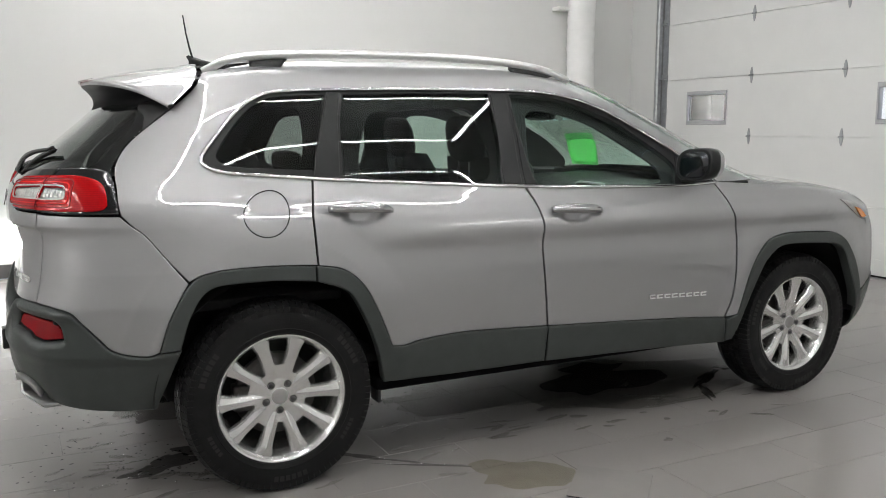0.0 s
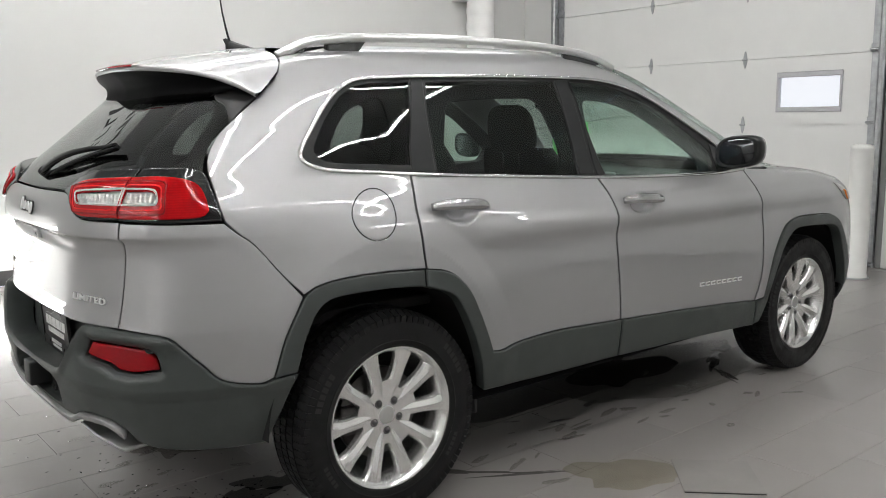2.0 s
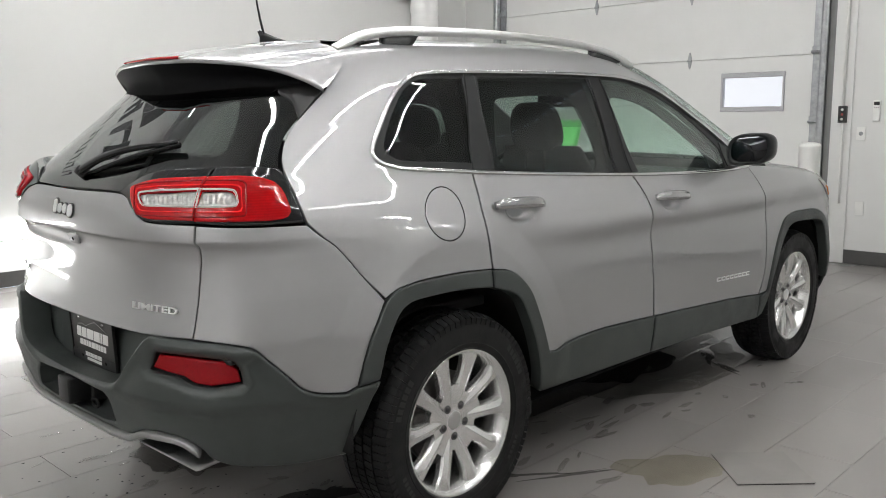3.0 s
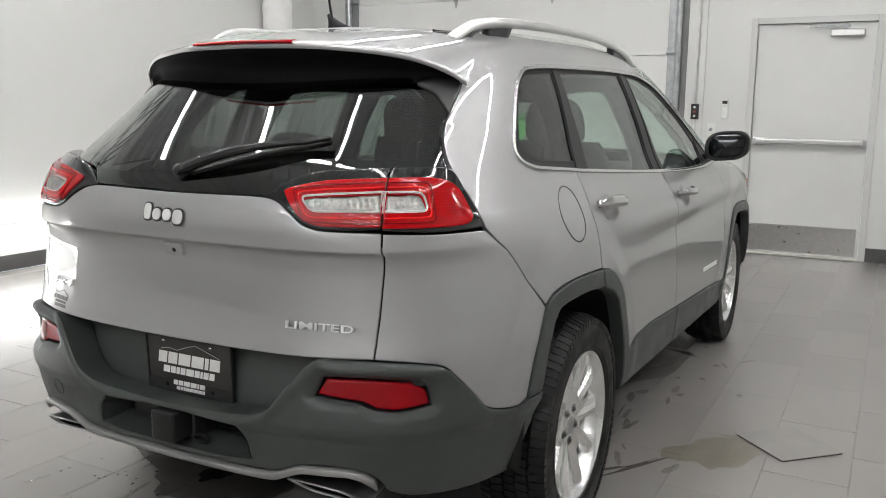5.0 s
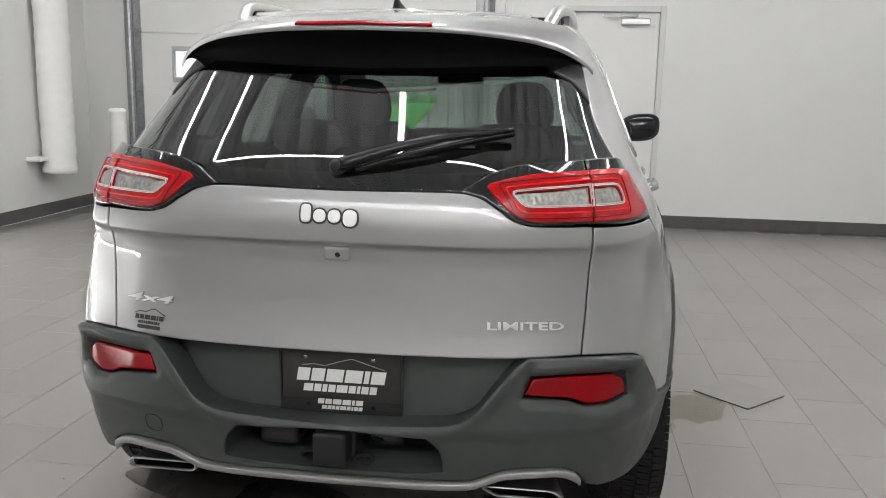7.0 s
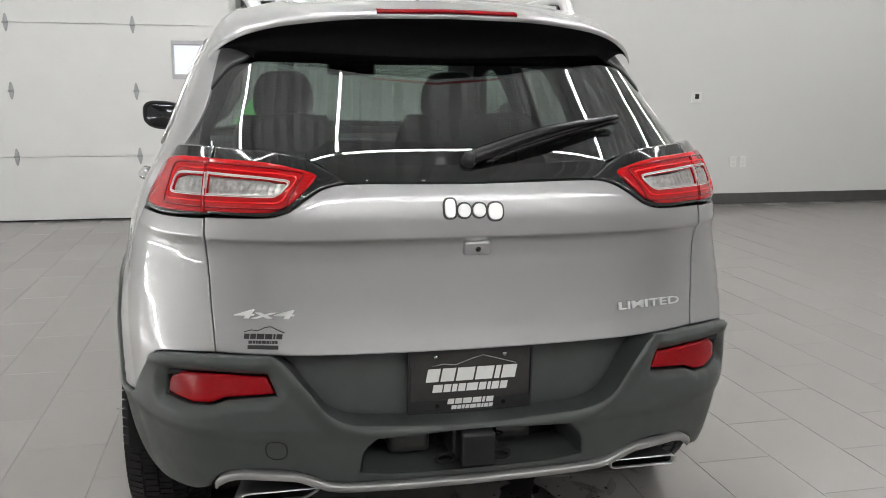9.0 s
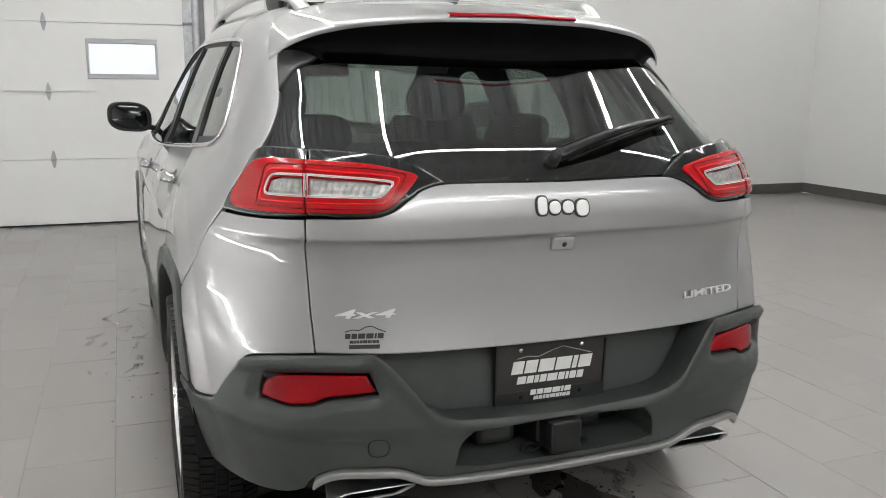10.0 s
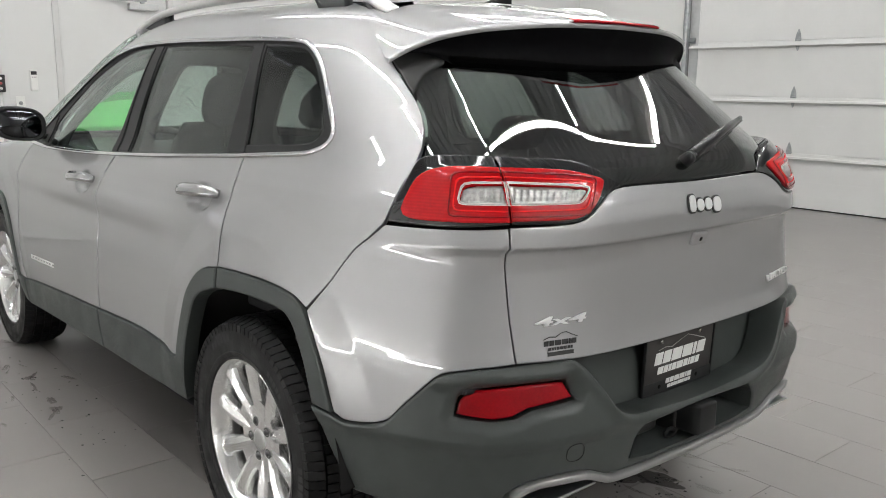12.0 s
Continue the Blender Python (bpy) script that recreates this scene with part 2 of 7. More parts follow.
baseboard((X_FRONT - 0.012, Y_RIGHT, 0.002), (X_FRONT - 0.001, DOOR_Y0 - 0.06, 0.128))
baseboard((X_FRONT - 0.012, DOOR_Y1 + 0.06, 0.002), (X_FRONT - 0.001, GA_Y0 - 0.16, 0.128))
baseboard((X_BACK, Y_LEFT - 0.012, 0.002), (X_FRONT - 0.02, Y_LEFT - 0.001, 0.128))
baseboard((GB_X1 + 0.2, Y_RIGHT + 0.001, 0.002), (X_FRONT - 0.02, Y_RIGHT + 0.012, 0.128))
baseboard((X_BACK, Y_RIGHT + 0.001, 0.002), (GB_X0 - 0.2, Y_RIGHT + 0.012, 0.128))

# ceiling strips, the fitted ones and some added as fill
def strip(a, b):
    a, b = Vector(a), Vector(b)
    lamp = empty("strip_light", (a + b) / 2, "long white led strip under the ceiling, some added as fill", "ceiling light", "ceiling strip lights")
    d = (b - a) / 2
    w = Vector((-d.y, d.x, 0)).normalized()
    for nm, half, z0, z1, mat in (("hanger", 0.008, 0.05, Z_CEIL - Z_STRIP + 0.002, GALV), ("housing", 0.035, 0.0, 0.05, PLASTIC_WHITE), ("tube", 0.021, -0.030, -0.001, LAMP)):
        bm = bmesh.new()
        sx, sy = (half, half) if nm == "hanger" else ((abs(d.x) or half), (abs(d.y) or half))
        box(bm, (-sx, -sy, z0), (sx, sy, z1), 0.004)
        part(nm, bm, mat, lamp)


Z_STRIP = 4.3
for k, yy in enumerate(STRIP_Y):
    strip((STRIP_X0, yy, Z_STRIP), ((SHORT_X1, SHORT_X1, STRIP_X1, STRIP_X1, 0.6)[k], yy, Z_STRIP))
# cross rows from -6.0 back are mostly unseen, added to brighten the tail
for xx in STRIP_CROSS:
    for a, b in zip(STRIP_Y[:-1], STRIP_Y[1:-1]):
        strip((xx, a + 0.06, Z_STRIP), (xx, b - 0.06, Z_STRIP))
# extra strip added as fill for the front right corner, kept out of reflections
strip((2.1, -6.1, Z_STRIP), (4.5, -6.1, Z_STRIP))
strip((SHORT_X1 + 0.07, STRIP_Y[0], Z_STRIP), (SHORT_X1 + 0.07, STRIP_Y[1], Z_STRIP))
# ---- body surface: P(u, q) -> x, y, z.  u runs round the plan from the tail's middle, q is the nominal height
def curve(pts):
    a = np.array(pts, float)
    h = np.diff(a[:, 0])
    s = np.diff(a[:, 1]) / h
    m = np.concatenate([[s[0]], np.where(s[:-1] * s[1:] > 0, 2 * s[:-1] * s[1:] / (s[:-1] + s[1:] + 1e-12), 0), [s[-1]]])

    def f(t):
        t = np.clip(np.asarray(t, float), a[0, 0], a[-1, 0])
        i = np.clip(np.searchsorted(a[:, 0], t, side="right") - 1, 0, len(h) - 1)
        k = (t - a[i, 0]) / h[i]
        return (a[i, 1] * (1 + 2 * k) * (1 - k) ** 2 + a[i + 1, 1] * k * k * (3 - 2 * k)
                + h[i] * (m[i] * k * (1 - k) ** 2 - m[i + 1] * k * k * (1 - k)))
    return f


BELT, PEAK = 1.10, 1.64
TAIL = curve([(0.20, -2.10), (0.30, -2.17), (0.42, -2.228), (0.55, -2.242), (0.70, -2.2215), (0.745, -2.2115), (0.79, -2.2030), (0.86, -2.1955), (0.95, -2.1920),
              (0.998, -2.202), (1.014, -2.221), (1.05, -2.222), (1.10, -2.2130), (1.16, -2.1856), (1.19, -2.1661), (1.22, -2.1427), (1.26, -2.1068), (1.30, -2.0675), (1.36, -2.0060), (1.42, -1.9431), (1.52, -1.8371), (1.58, -1.7724), (1.64, -1.60)])
NOSE = curve([(0.20, 1.95), (0.40, 2.16), (0.60, 2.21), (0.80, 2.20), (0.92, 2.15), (1.00, 2.02), (1.05, 1.75), (1.10, 1.30), (1.30, 0.93), (1.45, 0.65), (1.56, 0.40), (1.64, 0.12)])
WIDE = curve([(0.20, 0.84), (0.28, 0.885), (0.38, 0.905), (0.50, 0.916), (0.62, 0.919), (0.78, 0.9145), (0.880, 0.9068), (0.930, 0.9130), (0.944, 0.9124), (1.00, 0.897), (1.10, 0.868),
              (1.20, 0.822), (1.35, 0.755), (1.48, 0.692), (1.54, 0.655), (1.58, 0.625), (1.61, 0.585), (1.64, 0.50)])
SOFT_TAIL = curve([(0.20, -2.10), (0.30, -2.17), (0.42, -2.213), (0.55, -2.223), (0.66, -2.2235), (0.73, -2.2215), (0.765, -2.2165), (0.82, -2.2085), (0.90, -2.1975), (0.945, -2.1925), (0.975, -2.1925), (0.998, -2.202),
                   (1.014, -2.2165), (1.05, -2.2195), (1.10, -2.2120), (1.16, -2.1856), (1.19, -2.1661), (1.22, -2.1427), (1.26, -2.1068), (1.30, -2.0675), (1.36, -2.0060), (1.42, -1.9431), (1.52, -1.8371), (1.58, -1.7724), (1.64, -1.60)])
FAR_TAIL = curve([(0.20, -2.10), (0.30, -2.17), (0.42, -2.213), (0.55, -2.223), (0.66, -2.2235), (0.78, -2.2175), (0.90, -2.2095), (1.02, -2.201), (1.10, -2.193), (1.16, -2.1760), (1.19, -2.1605), (1.22, -2.1410), (1.26, -2.1068), (1.30, -2.0675), (1.36, -2.0060), (1.42, -1.9431), (1.52, -1.8371), (1.58, -1.7724), (1.64, -1.60)])
SOFT_WIDE = curve([(0.20, 0.84), (0.28, 0.885), (0.38, 0.905), (0.50, 0.915), (0.62, 0.9185), (0.725, 0.9180), (0.76, 0.9155), (0.80, 0.9110), (0.88, 0.9015), (0.94, 0.8950), (1.00, 0.8875), (1.05, 0.8790), (1.10, 0.8660),
                   (1.20, 0.822), (1.35, 0.755), (1.48, 0.692), (1.54, 0.655), (1.58, 0.625), (1.61, 0.585), (1.64, 0.50)])
RIDGE = curve([(-2.3, 1.50), (-2.0, 1.545), (-1.7, 1.580), (-1.43, 1.607), (-1.0, 1.630), (-0.4, 1.64), (0.1, 1.620), (0.6, 1.57), (1.2, 1.5), (2.3, 1.5)])
RANK = curve([(0.2, 4.0), (1.0, 4.0), (1.2, 3.6), (1.64, 3.0)])
TUCK = curve([(-2.3, 0.037), (-1.85, 0.035), (-1.5, 0.032), (-1.0, 0.026), (-0.5, 0.013), (0.0, 0.003), (0.4, 0.0), (2.3, 0.0)])
# the shoulder leans in under the side glass, and the glass bellies out above it
LEAN = curve([(0.80, 0.0), (0.96, 0.0), (1.00, -0.0018), (1.05, -0.0095), (1.09, -0.0172), (1.13, -0.0228), (1.16, -0.0242), (1.20, -0.0222), (1.27, -0.0178), (1.33, -0.0157), (1.41, -0.0146), (1.64, -0.0140)])
REAR_C, U1 = -1.15, 1.70

_a = np.linspace(0, math.pi / 2, 2001)
_px, _py = 1.07 * np.cos(_a) ** 0.5, 0.91 * np.sin(_a) ** 0.5
_s = np.concatenate([[0], np.cumsum(np.hypot(np.diff(_px), np.diff(_py)))])
_s /= _s[-1]


def ease(a, b, t):
    k = np.clip((np.asarray(t, float) - a) / (b - a), 0, 1)
    return k * k * (3 - 2 * k)


def P(u, q):
    """A point of the body; u < 0 is the right half. Past U1 the length along the car is u - U1 + REAR_C."""
    u, q = np.broadcast_arrays(np.asarray(u, float), np.asarray(q, float))
    half = np.where(u < 0, -1.0, 1.0)
    u = np.abs(u)
    corner, bend, crease = ease(0.66, 0.80, u), ease(0.93, 1.18, u), ease(1.75, 2.15, u)
    xr, xf, n = TAIL(q) * (1 - corner) + (SOFT_TAIL(q) * (1 - bend) + FAR_TAIL(q) * bend) * corner, NOSE(q), RANK(q)
    w = SOFT_WIDE(q) * (1 - crease) + WIDE(q) * crease
    front_c = np.minimum(xf - 0.55, 1.25)
    ang = np.interp(np.clip(u / U1, 0, 1), _s, _a)
    x_side = np.minimum(REAR_C + u - U1, xf - 0.002)
    x = np.where(u < U1, REAR_C - (REAR_C - xr) * np.abs(np.cos(ang)) ** (2 / n), x_side)
    k = np.clip((x_side - front_c) / (xf - front_c), 0, 1)
    s = np.where(u < U1, np.abs(np.sin(ang)) ** (2 / n), (1 - k ** n) ** (1 / n))
    bow = np.clip((q - 0.85) / 0.5, 0, 1)
    y = w * s * (1 - bow * (0.012 * np.clip(-x - 0.3, 0, 2) ** 2 + 0.02 * np.clip(x - 0.2, 0, 2) ** 2))
    # the sides draw in towards the tail
    k = np.clip((u - 0.56) / 0.48, 0, 1)
    tuck = TUCK(x) * k ** 3 * (10 - 15 * k + 6 * k * k)
    y = y - tuck * (1 - 0.3 * ease(1.15, 1.45, q))
    x = x + 0.012 * ease(0.40, 0.66, u) * ease(1.95, 1.2, u)
    y = y + LEAN(q) * ease(0.70, 1.55, u)
    # flared shoulders over the wheels
    for wx in (-1.35, 1.35):
        d = 0.578 - np.hypot(x - wx, (q - 0.36) * 0.82)
        y = y + 0.13 * np.clip(0.5 * (d + np.sqrt(d * d + 1e-5)), 0, 0.085) * ease(0.30, 0.45, q) * ease(0.5, 0.75, s)
    z = np.where(q > BELT, BELT + (q - BELT) / (PEAK - BELT) * (RIDGE(x) - BELT), q)
    return np.stack([x, y * half, z], -1)


def PN(u, q):
    """The outward normal."""
    u, q = np.broadcast_arrays(np.asarray(u, float), np.asarray(q, float))
    e = 2e-3
    half = np.where(u < 0, -1.0, 1.0)
    a = np.maximum(np.abs(u), e * 1.01)
    du = P(a + e, q) - P(a - e, q)
    dq = P(a, q + e) - P(a, q - e)
    nn = np.cross(dq, du)
    nn = np.where((half < 0)[..., None], nn * [1, -1, 1], nn)
    return nn / (np.linalg.norm(nn, axis=-1, keepdims=True) + 1e-12)


# ---- panels cut out of the body surface ----
from mathutils.geometry import delaunay_2d_cdt


def outline(pts, step=0.014):
    """A closed smooth line through (u, q) points; a third value marks a corner."""
    n = len(pts)
    xy = np.array([p[:2] for p in pts], float)
    sharp = [len(p) > 2 for p in pts]
    out = []
    for i in range(n):
        a, b = xy[i], xy[(i + 1) % n]
        ta = (b - a) if sharp[i] else (b - xy[i - 1]) / 2
        tb = (b - a) if sharp[(i + 1) % n] else (xy[(i + 2) % n] - a) / 2
        d = np.linalg.norm(b - a)
        for t, k in ((ta, 0), (tb, 1)):
            m = np.linalg.norm(t)
            if m > d:
                t *= d / m
        count = max(1, int(round(d / step)))
        for j in range(count):
            k = j / count
            out.append((2 * k ** 3 - 3 * k ** 2 + 1) * a + (k ** 3 - 2 * k ** 2 + k) * ta + (3 * k ** 2 - 2 * k ** 3) * b + (k ** 3 - k ** 2) * tb)
    out = np.array(out)
    area = np.sum(out[:, 0] * np.roll(out[:, 1], -1) - np.roll(out[:, 0], -1) * out[:, 1])
    return out if area > 0 else out[::-1]


def inset(loop, d):
    a = loop - np.roll(loop, 1, 0)
    b = np.roll(loop, -1, 0) - loop
    na = np.stack([-a[:, 1], a[:, 0]], 1) / (np.linalg.norm(a, axis=1)[:, None] + 1e-9)
    nb = np.stack([-b[:, 1], b[:, 0]], 1) / (np.linalg.norm(b, axis=1)[:, None] + 1e-9)
    m = na + nb
    m /= np.linalg.norm(m, axis=1)[:, None] + 1e-9
    k = np.clip((m * na).sum(1), 0.5, 1)
    return loop + m * (d / k)[:, None]


def inside(loop, pts):
    x, y = pts[:, 0:1], pts[:, 1:2]
    a, b = loop, np.roll(loop, -1, 0)
    hit = ((a[:, 1] > y) != (b[:, 1] > y)) & (x < (b[:, 0] - a[:, 0]) * (y - a[:, 1]) / (b[:, 1] - a[:, 1] + 1e-12) + a[:, 0])
    return hit.sum(1) % 2 == 1


def distance(loop, pts):
    """Distance to a closed line, positive inside."""
    a, b = loop, np.roll(loop, -1, 0)
    best = np.full(len(pts), 9.0)
    for p, q in zip(a, b):
        e = q - p
        t = np.clip(((pts - p) @ e) / (e @ e + 1e-12), 0, 1)
        best = np.minimum(best, np.linalg.norm(pts - p - t[:, None] * e, axis=1))
    return np.where(inside(loop, pts), best, -best)


def mirrored(pts):
    """Closes a half outline that runs from the tail's middle outwards and back."""
    return [tuple(p) for p in pts] + [(-p[0], *p[1:]) for p in pts[::-1] if abs(p[0]) > 1e-6]


def panel(name, pts, mat, parent, sgn=1, out=0.0, gap=0.0015, edge=0.003, thick=0.014, grid=0.024, holes=(), disp=None, back=False, label="", drop=0.6):
    loops = [outline([(sgn * p[0], *p[1:]) for p in pts])] + [outline([(sgn * p[0], *p[1:]) for p in h])[::-1] for h in holes]
    rims = [inset(lp, gap) for lp in loops]
    cores = [inset(lp, gap + edge) for lp in loops]
    lo, hi = loops[0].min(0), loops[0].max(0)
    gu, gq = np.meshgrid(np.arange(lo[0], hi[0], grid), np.arange(lo[1], hi[1], grid * 0.8), indexing="ij")
    pts2 = np.stack([gu.ravel(), gq.ravel()], 1)
    keep = distance(cores[0], pts2) > grid * 0.45
    for h in cores[1:]:
        keep &= distance(h[::-1], pts2) < -grid * 0.45
    pts2 = pts2[keep]
    verts, edges, base = [], [], 0
    for c in cores:
        verts += [Vector(p) for p in c]
        edges += [(base + i, base + (i + 1) % len(c)) for i in range(len(c))]
        base += len(c)
    verts += [Vector(p) for p in pts2]
    v2, _, f2, _, _, _ = delaunay_2d_cdt(verts, edges, [], 0, 1e-6)
    v2 = np.array([tuple(v) for v in v2])
    tri = np.array([f for f in f2 if len(f) == 3])
    mid = v2[tri].mean(1)
    ok = inside(cores[0], mid)
    for h in cores[1:]:
        ok &= ~inside(h, mid)
    tri = tri[ok]

    def place(p, d):
        o = out + d + (disp(p[:, 0], p[:, 1]) if disp is not None else 0.0)
        return P(p[:, 0], p[:, 1]) + PN(p[:, 0], p[:, 1]) * np.broadcast_to(o, len(p))[:, None]

    def facing(p):
        e = 1.5e-3
        a, b = np.array([e, 0]), np.array([0, e])
        if disp is None:
            return PN(p[:, 0], p[:, 1])
        n = np.cross(place(p + b, 0) - place(p - b, 0), place(p + a, 0) - place(p - a, 0))
        return n / (np.linalg.norm(n, axis=1)[:, None] + 1e-12)

    bm = bmesh.new()
    normals = []

    def add(pts3, nrm):
        normals.extend(nrm)
        return [bm.verts.new(p) for p in pts3]

    top = add(place(v2, 0.0), facing(v2))
    for a, b, c in tri:
        try:
            bm.faces.new((top[a], top[c], top[b]))
        except ValueError:
            pass
    if back:
        low = add(place(v2, -thick), -facing(v2))
        for a, b, c in tri:
            bm.faces.new((low[a], low[b], low[c]))
    for c, r in zip(cores, rims):
        m = len(c)
        fn = facing(c)
        side = P(r[:, 0], r[:, 1]) - P(c[:, 0], c[:, 1])
        side /= np.linalg.norm(side, axis=1)[:, None] + 1e-9
        tilt = fn + side * 0.9
        tilt /= np.linalg.norm(tilt, axis=1)[:, None] + 1e-9
        r0 = add(place(c, 0.0), fn)
        r1 = add(place(r, -edge * drop), tilt)
        r2 = add(place(r, -edge * drop), side)
        r3 = add(place(r, -thick), side)
        if back:
            r4 = add(place(c, -thick), -fn)
        for i in range(m):
            j = (i + 1) % m
            bm.faces.new((r0[i], r0[j], r1[j], r1[i]))
            bm.faces.new((r2[i], r2[j], r3[j], r3[i]))
            if back:
                bm.faces.new((r3[i], r3[j], r4[j], r4[i]))
    me = bpy.data.meshes.new(name)
    bm.to_mesh(me)
    bm.free()
    me.materials.append(mat)
    me.shade_smooth()
    me.normals_split_custom_set_from_vertices([tuple(float(c) for c in n) for n in normals])
    ob = new(name, me)
    ob.parent = parent
    return tagged(ob, label)


def body_line(pts, sgn, out=0.0, closed=False, step=0.02):
    """Points along a (u, q) line on the body, with the outward normals."""
    if closed:
        lp = outline(pts, step)
    else:
        xy = np.array([p[:2] for p in pts], float)
        d = np.concatenate([[0], np.cumsum(np.linalg.norm(np.diff(xy, axis=0), axis=1))])
        t = np.linspace(0, d[-1], max(2, int(d[-1] / step)))
        fu, fq = curve(np.stack([d, xy[:, 0]], 1)), curve(np.stack([d, xy[:, 1]], 1))
        lp = np.stack([fu(t), fq(t)], 1)
    n = PN(sgn * lp[:, 0], lp[:, 1])
    return P(sgn * lp[:, 0], lp[:, 1]) + n * out, n


# ---- the car ----
car = empty("car", (0, 0, 0), "silver SUV with black cladding and alloy wheels on tiles", "car")

# outlines on one half, from the tail's middle
SEAM = [(1.035, 0.99), (1.11, 0.90)]
DGAP = [(0.937, 1.145), (0.893, 1.213), (0.865, 1.265), (0.853, 1.328), (0.872, 1.392), (0.92, 1.473), (0.96, 1.55), (0.945, 1.585), (0.92, 1.604)]
RING_REAR = [(1.30, 1.196), (1.205, 1.222), (1.165, 1.262), (1.178, 1.335), (1.212, 1.42), (1.27, 1.474), (1.38, 1.506)]
RING_TOP = [(1.78, 1.512), (2.20, 1.514), (2.52, 1.515), (2.74, 1.517), (2.89, 1.505), (3.06, 1.464), (3.26, 1.372), (3.45, 1.262)]
ARCH_R = [(1.12, 0.705), (1.185, 0.818), (1.235, 0.845), (1.33, 0.857), (1.48, 0.858)]
SKIRT = [(1.04, 0.568), (0.965, 0.577), (0.92, 0.596), (0.88, 0.637), (0.82, 0.694), (0.78, 0.725), (0.71, 0.737)]
HATCH_GAP = [(0.601, 0.80), (0.614, 0.88), (0.627, 0.95), (0.640, 1.0)]
LAMP_IN = [(0.50, 1.066), (0.455, 1.080), (0.425, 1.108), (0.40, 1.134)]

def dish(cx, cz):
    return lambda u, q: -0.028 * ease(1.0, 0.40, np.hypot((np.abs(u) - cx) / 0.085, (q - cz) / 0.046))


def lamp_bulge(u, q):
    """How far the lamps stand proud of the body."""
    a = np.abs(u)
    return 0.026 * ease(1.07, 1.19, q) * ease(0.36, 0.56, a) * ease(0.965, 0.82, a)


def lens_ribs(u, q):
    return lamp_bulge(u, q) + 0.0012 * np.sin(u * 2 * math.pi / 0.015) + 0.0006 * np.sin(q * 2 * math.pi / 0.013)


def grown(pts, d):
    """The outline pushed outwards by d."""
    cu, cq = sum(p[0] for p in pts) / len(pts), sum(p[1] for p in pts) / len(pts)
    return [(p[0] + math.copysign(d, p[0] - cu), p[1] + math.copysign(d, p[1] - cq), *p[2:]) for p in pts]




GUIDE = material("bright_red_light_guide", (0.80, 0.012, 0.014), 0.12, spec=0.35, coat=0.3)


def light_guide(shape, parent, sgn, inner):
    """A raised bright loop round the clear lens, open towards the lamps' seam."""
    def held(p):
        seam = 0.653 + 0.302 * (p[1] - 1.073)
        return (min(p[0], seam - 0.002) if inner else max(p[0], seam + 0.006), *p[1:])
    for d, mat in ((0.0165, GUIDE), (0.0275, DARK_RED)):
        panel("light_guide", [held(p) for p in grown(shape, d)], mat, parent, sgn, out=0.0125, gap=0.0, edge=0.0015, thick=0.006, grid=0.02, holes=([held(p) for p in grown([held(q) for q in shape], d - 0.0032)],), disp=lamp_bulge,
              label="bright red light guide" if mat is GUIDE else "dark red ridge in the lens")


DARK_RED = material("dark_red_lens", (0.20, 0.002, 0.004), 0.10, spec=0.35, coat=0.2)


def clear_lens(shape, parent, sgn):
    panel("clear_lens", shape, CLEAR_LENS, parent, sgn, out=0.006, gap=0.0, edge=0.005, thick=0.01, grid=0.005, disp=lens_ribs, label="clear ribbed reversing lamp lens")



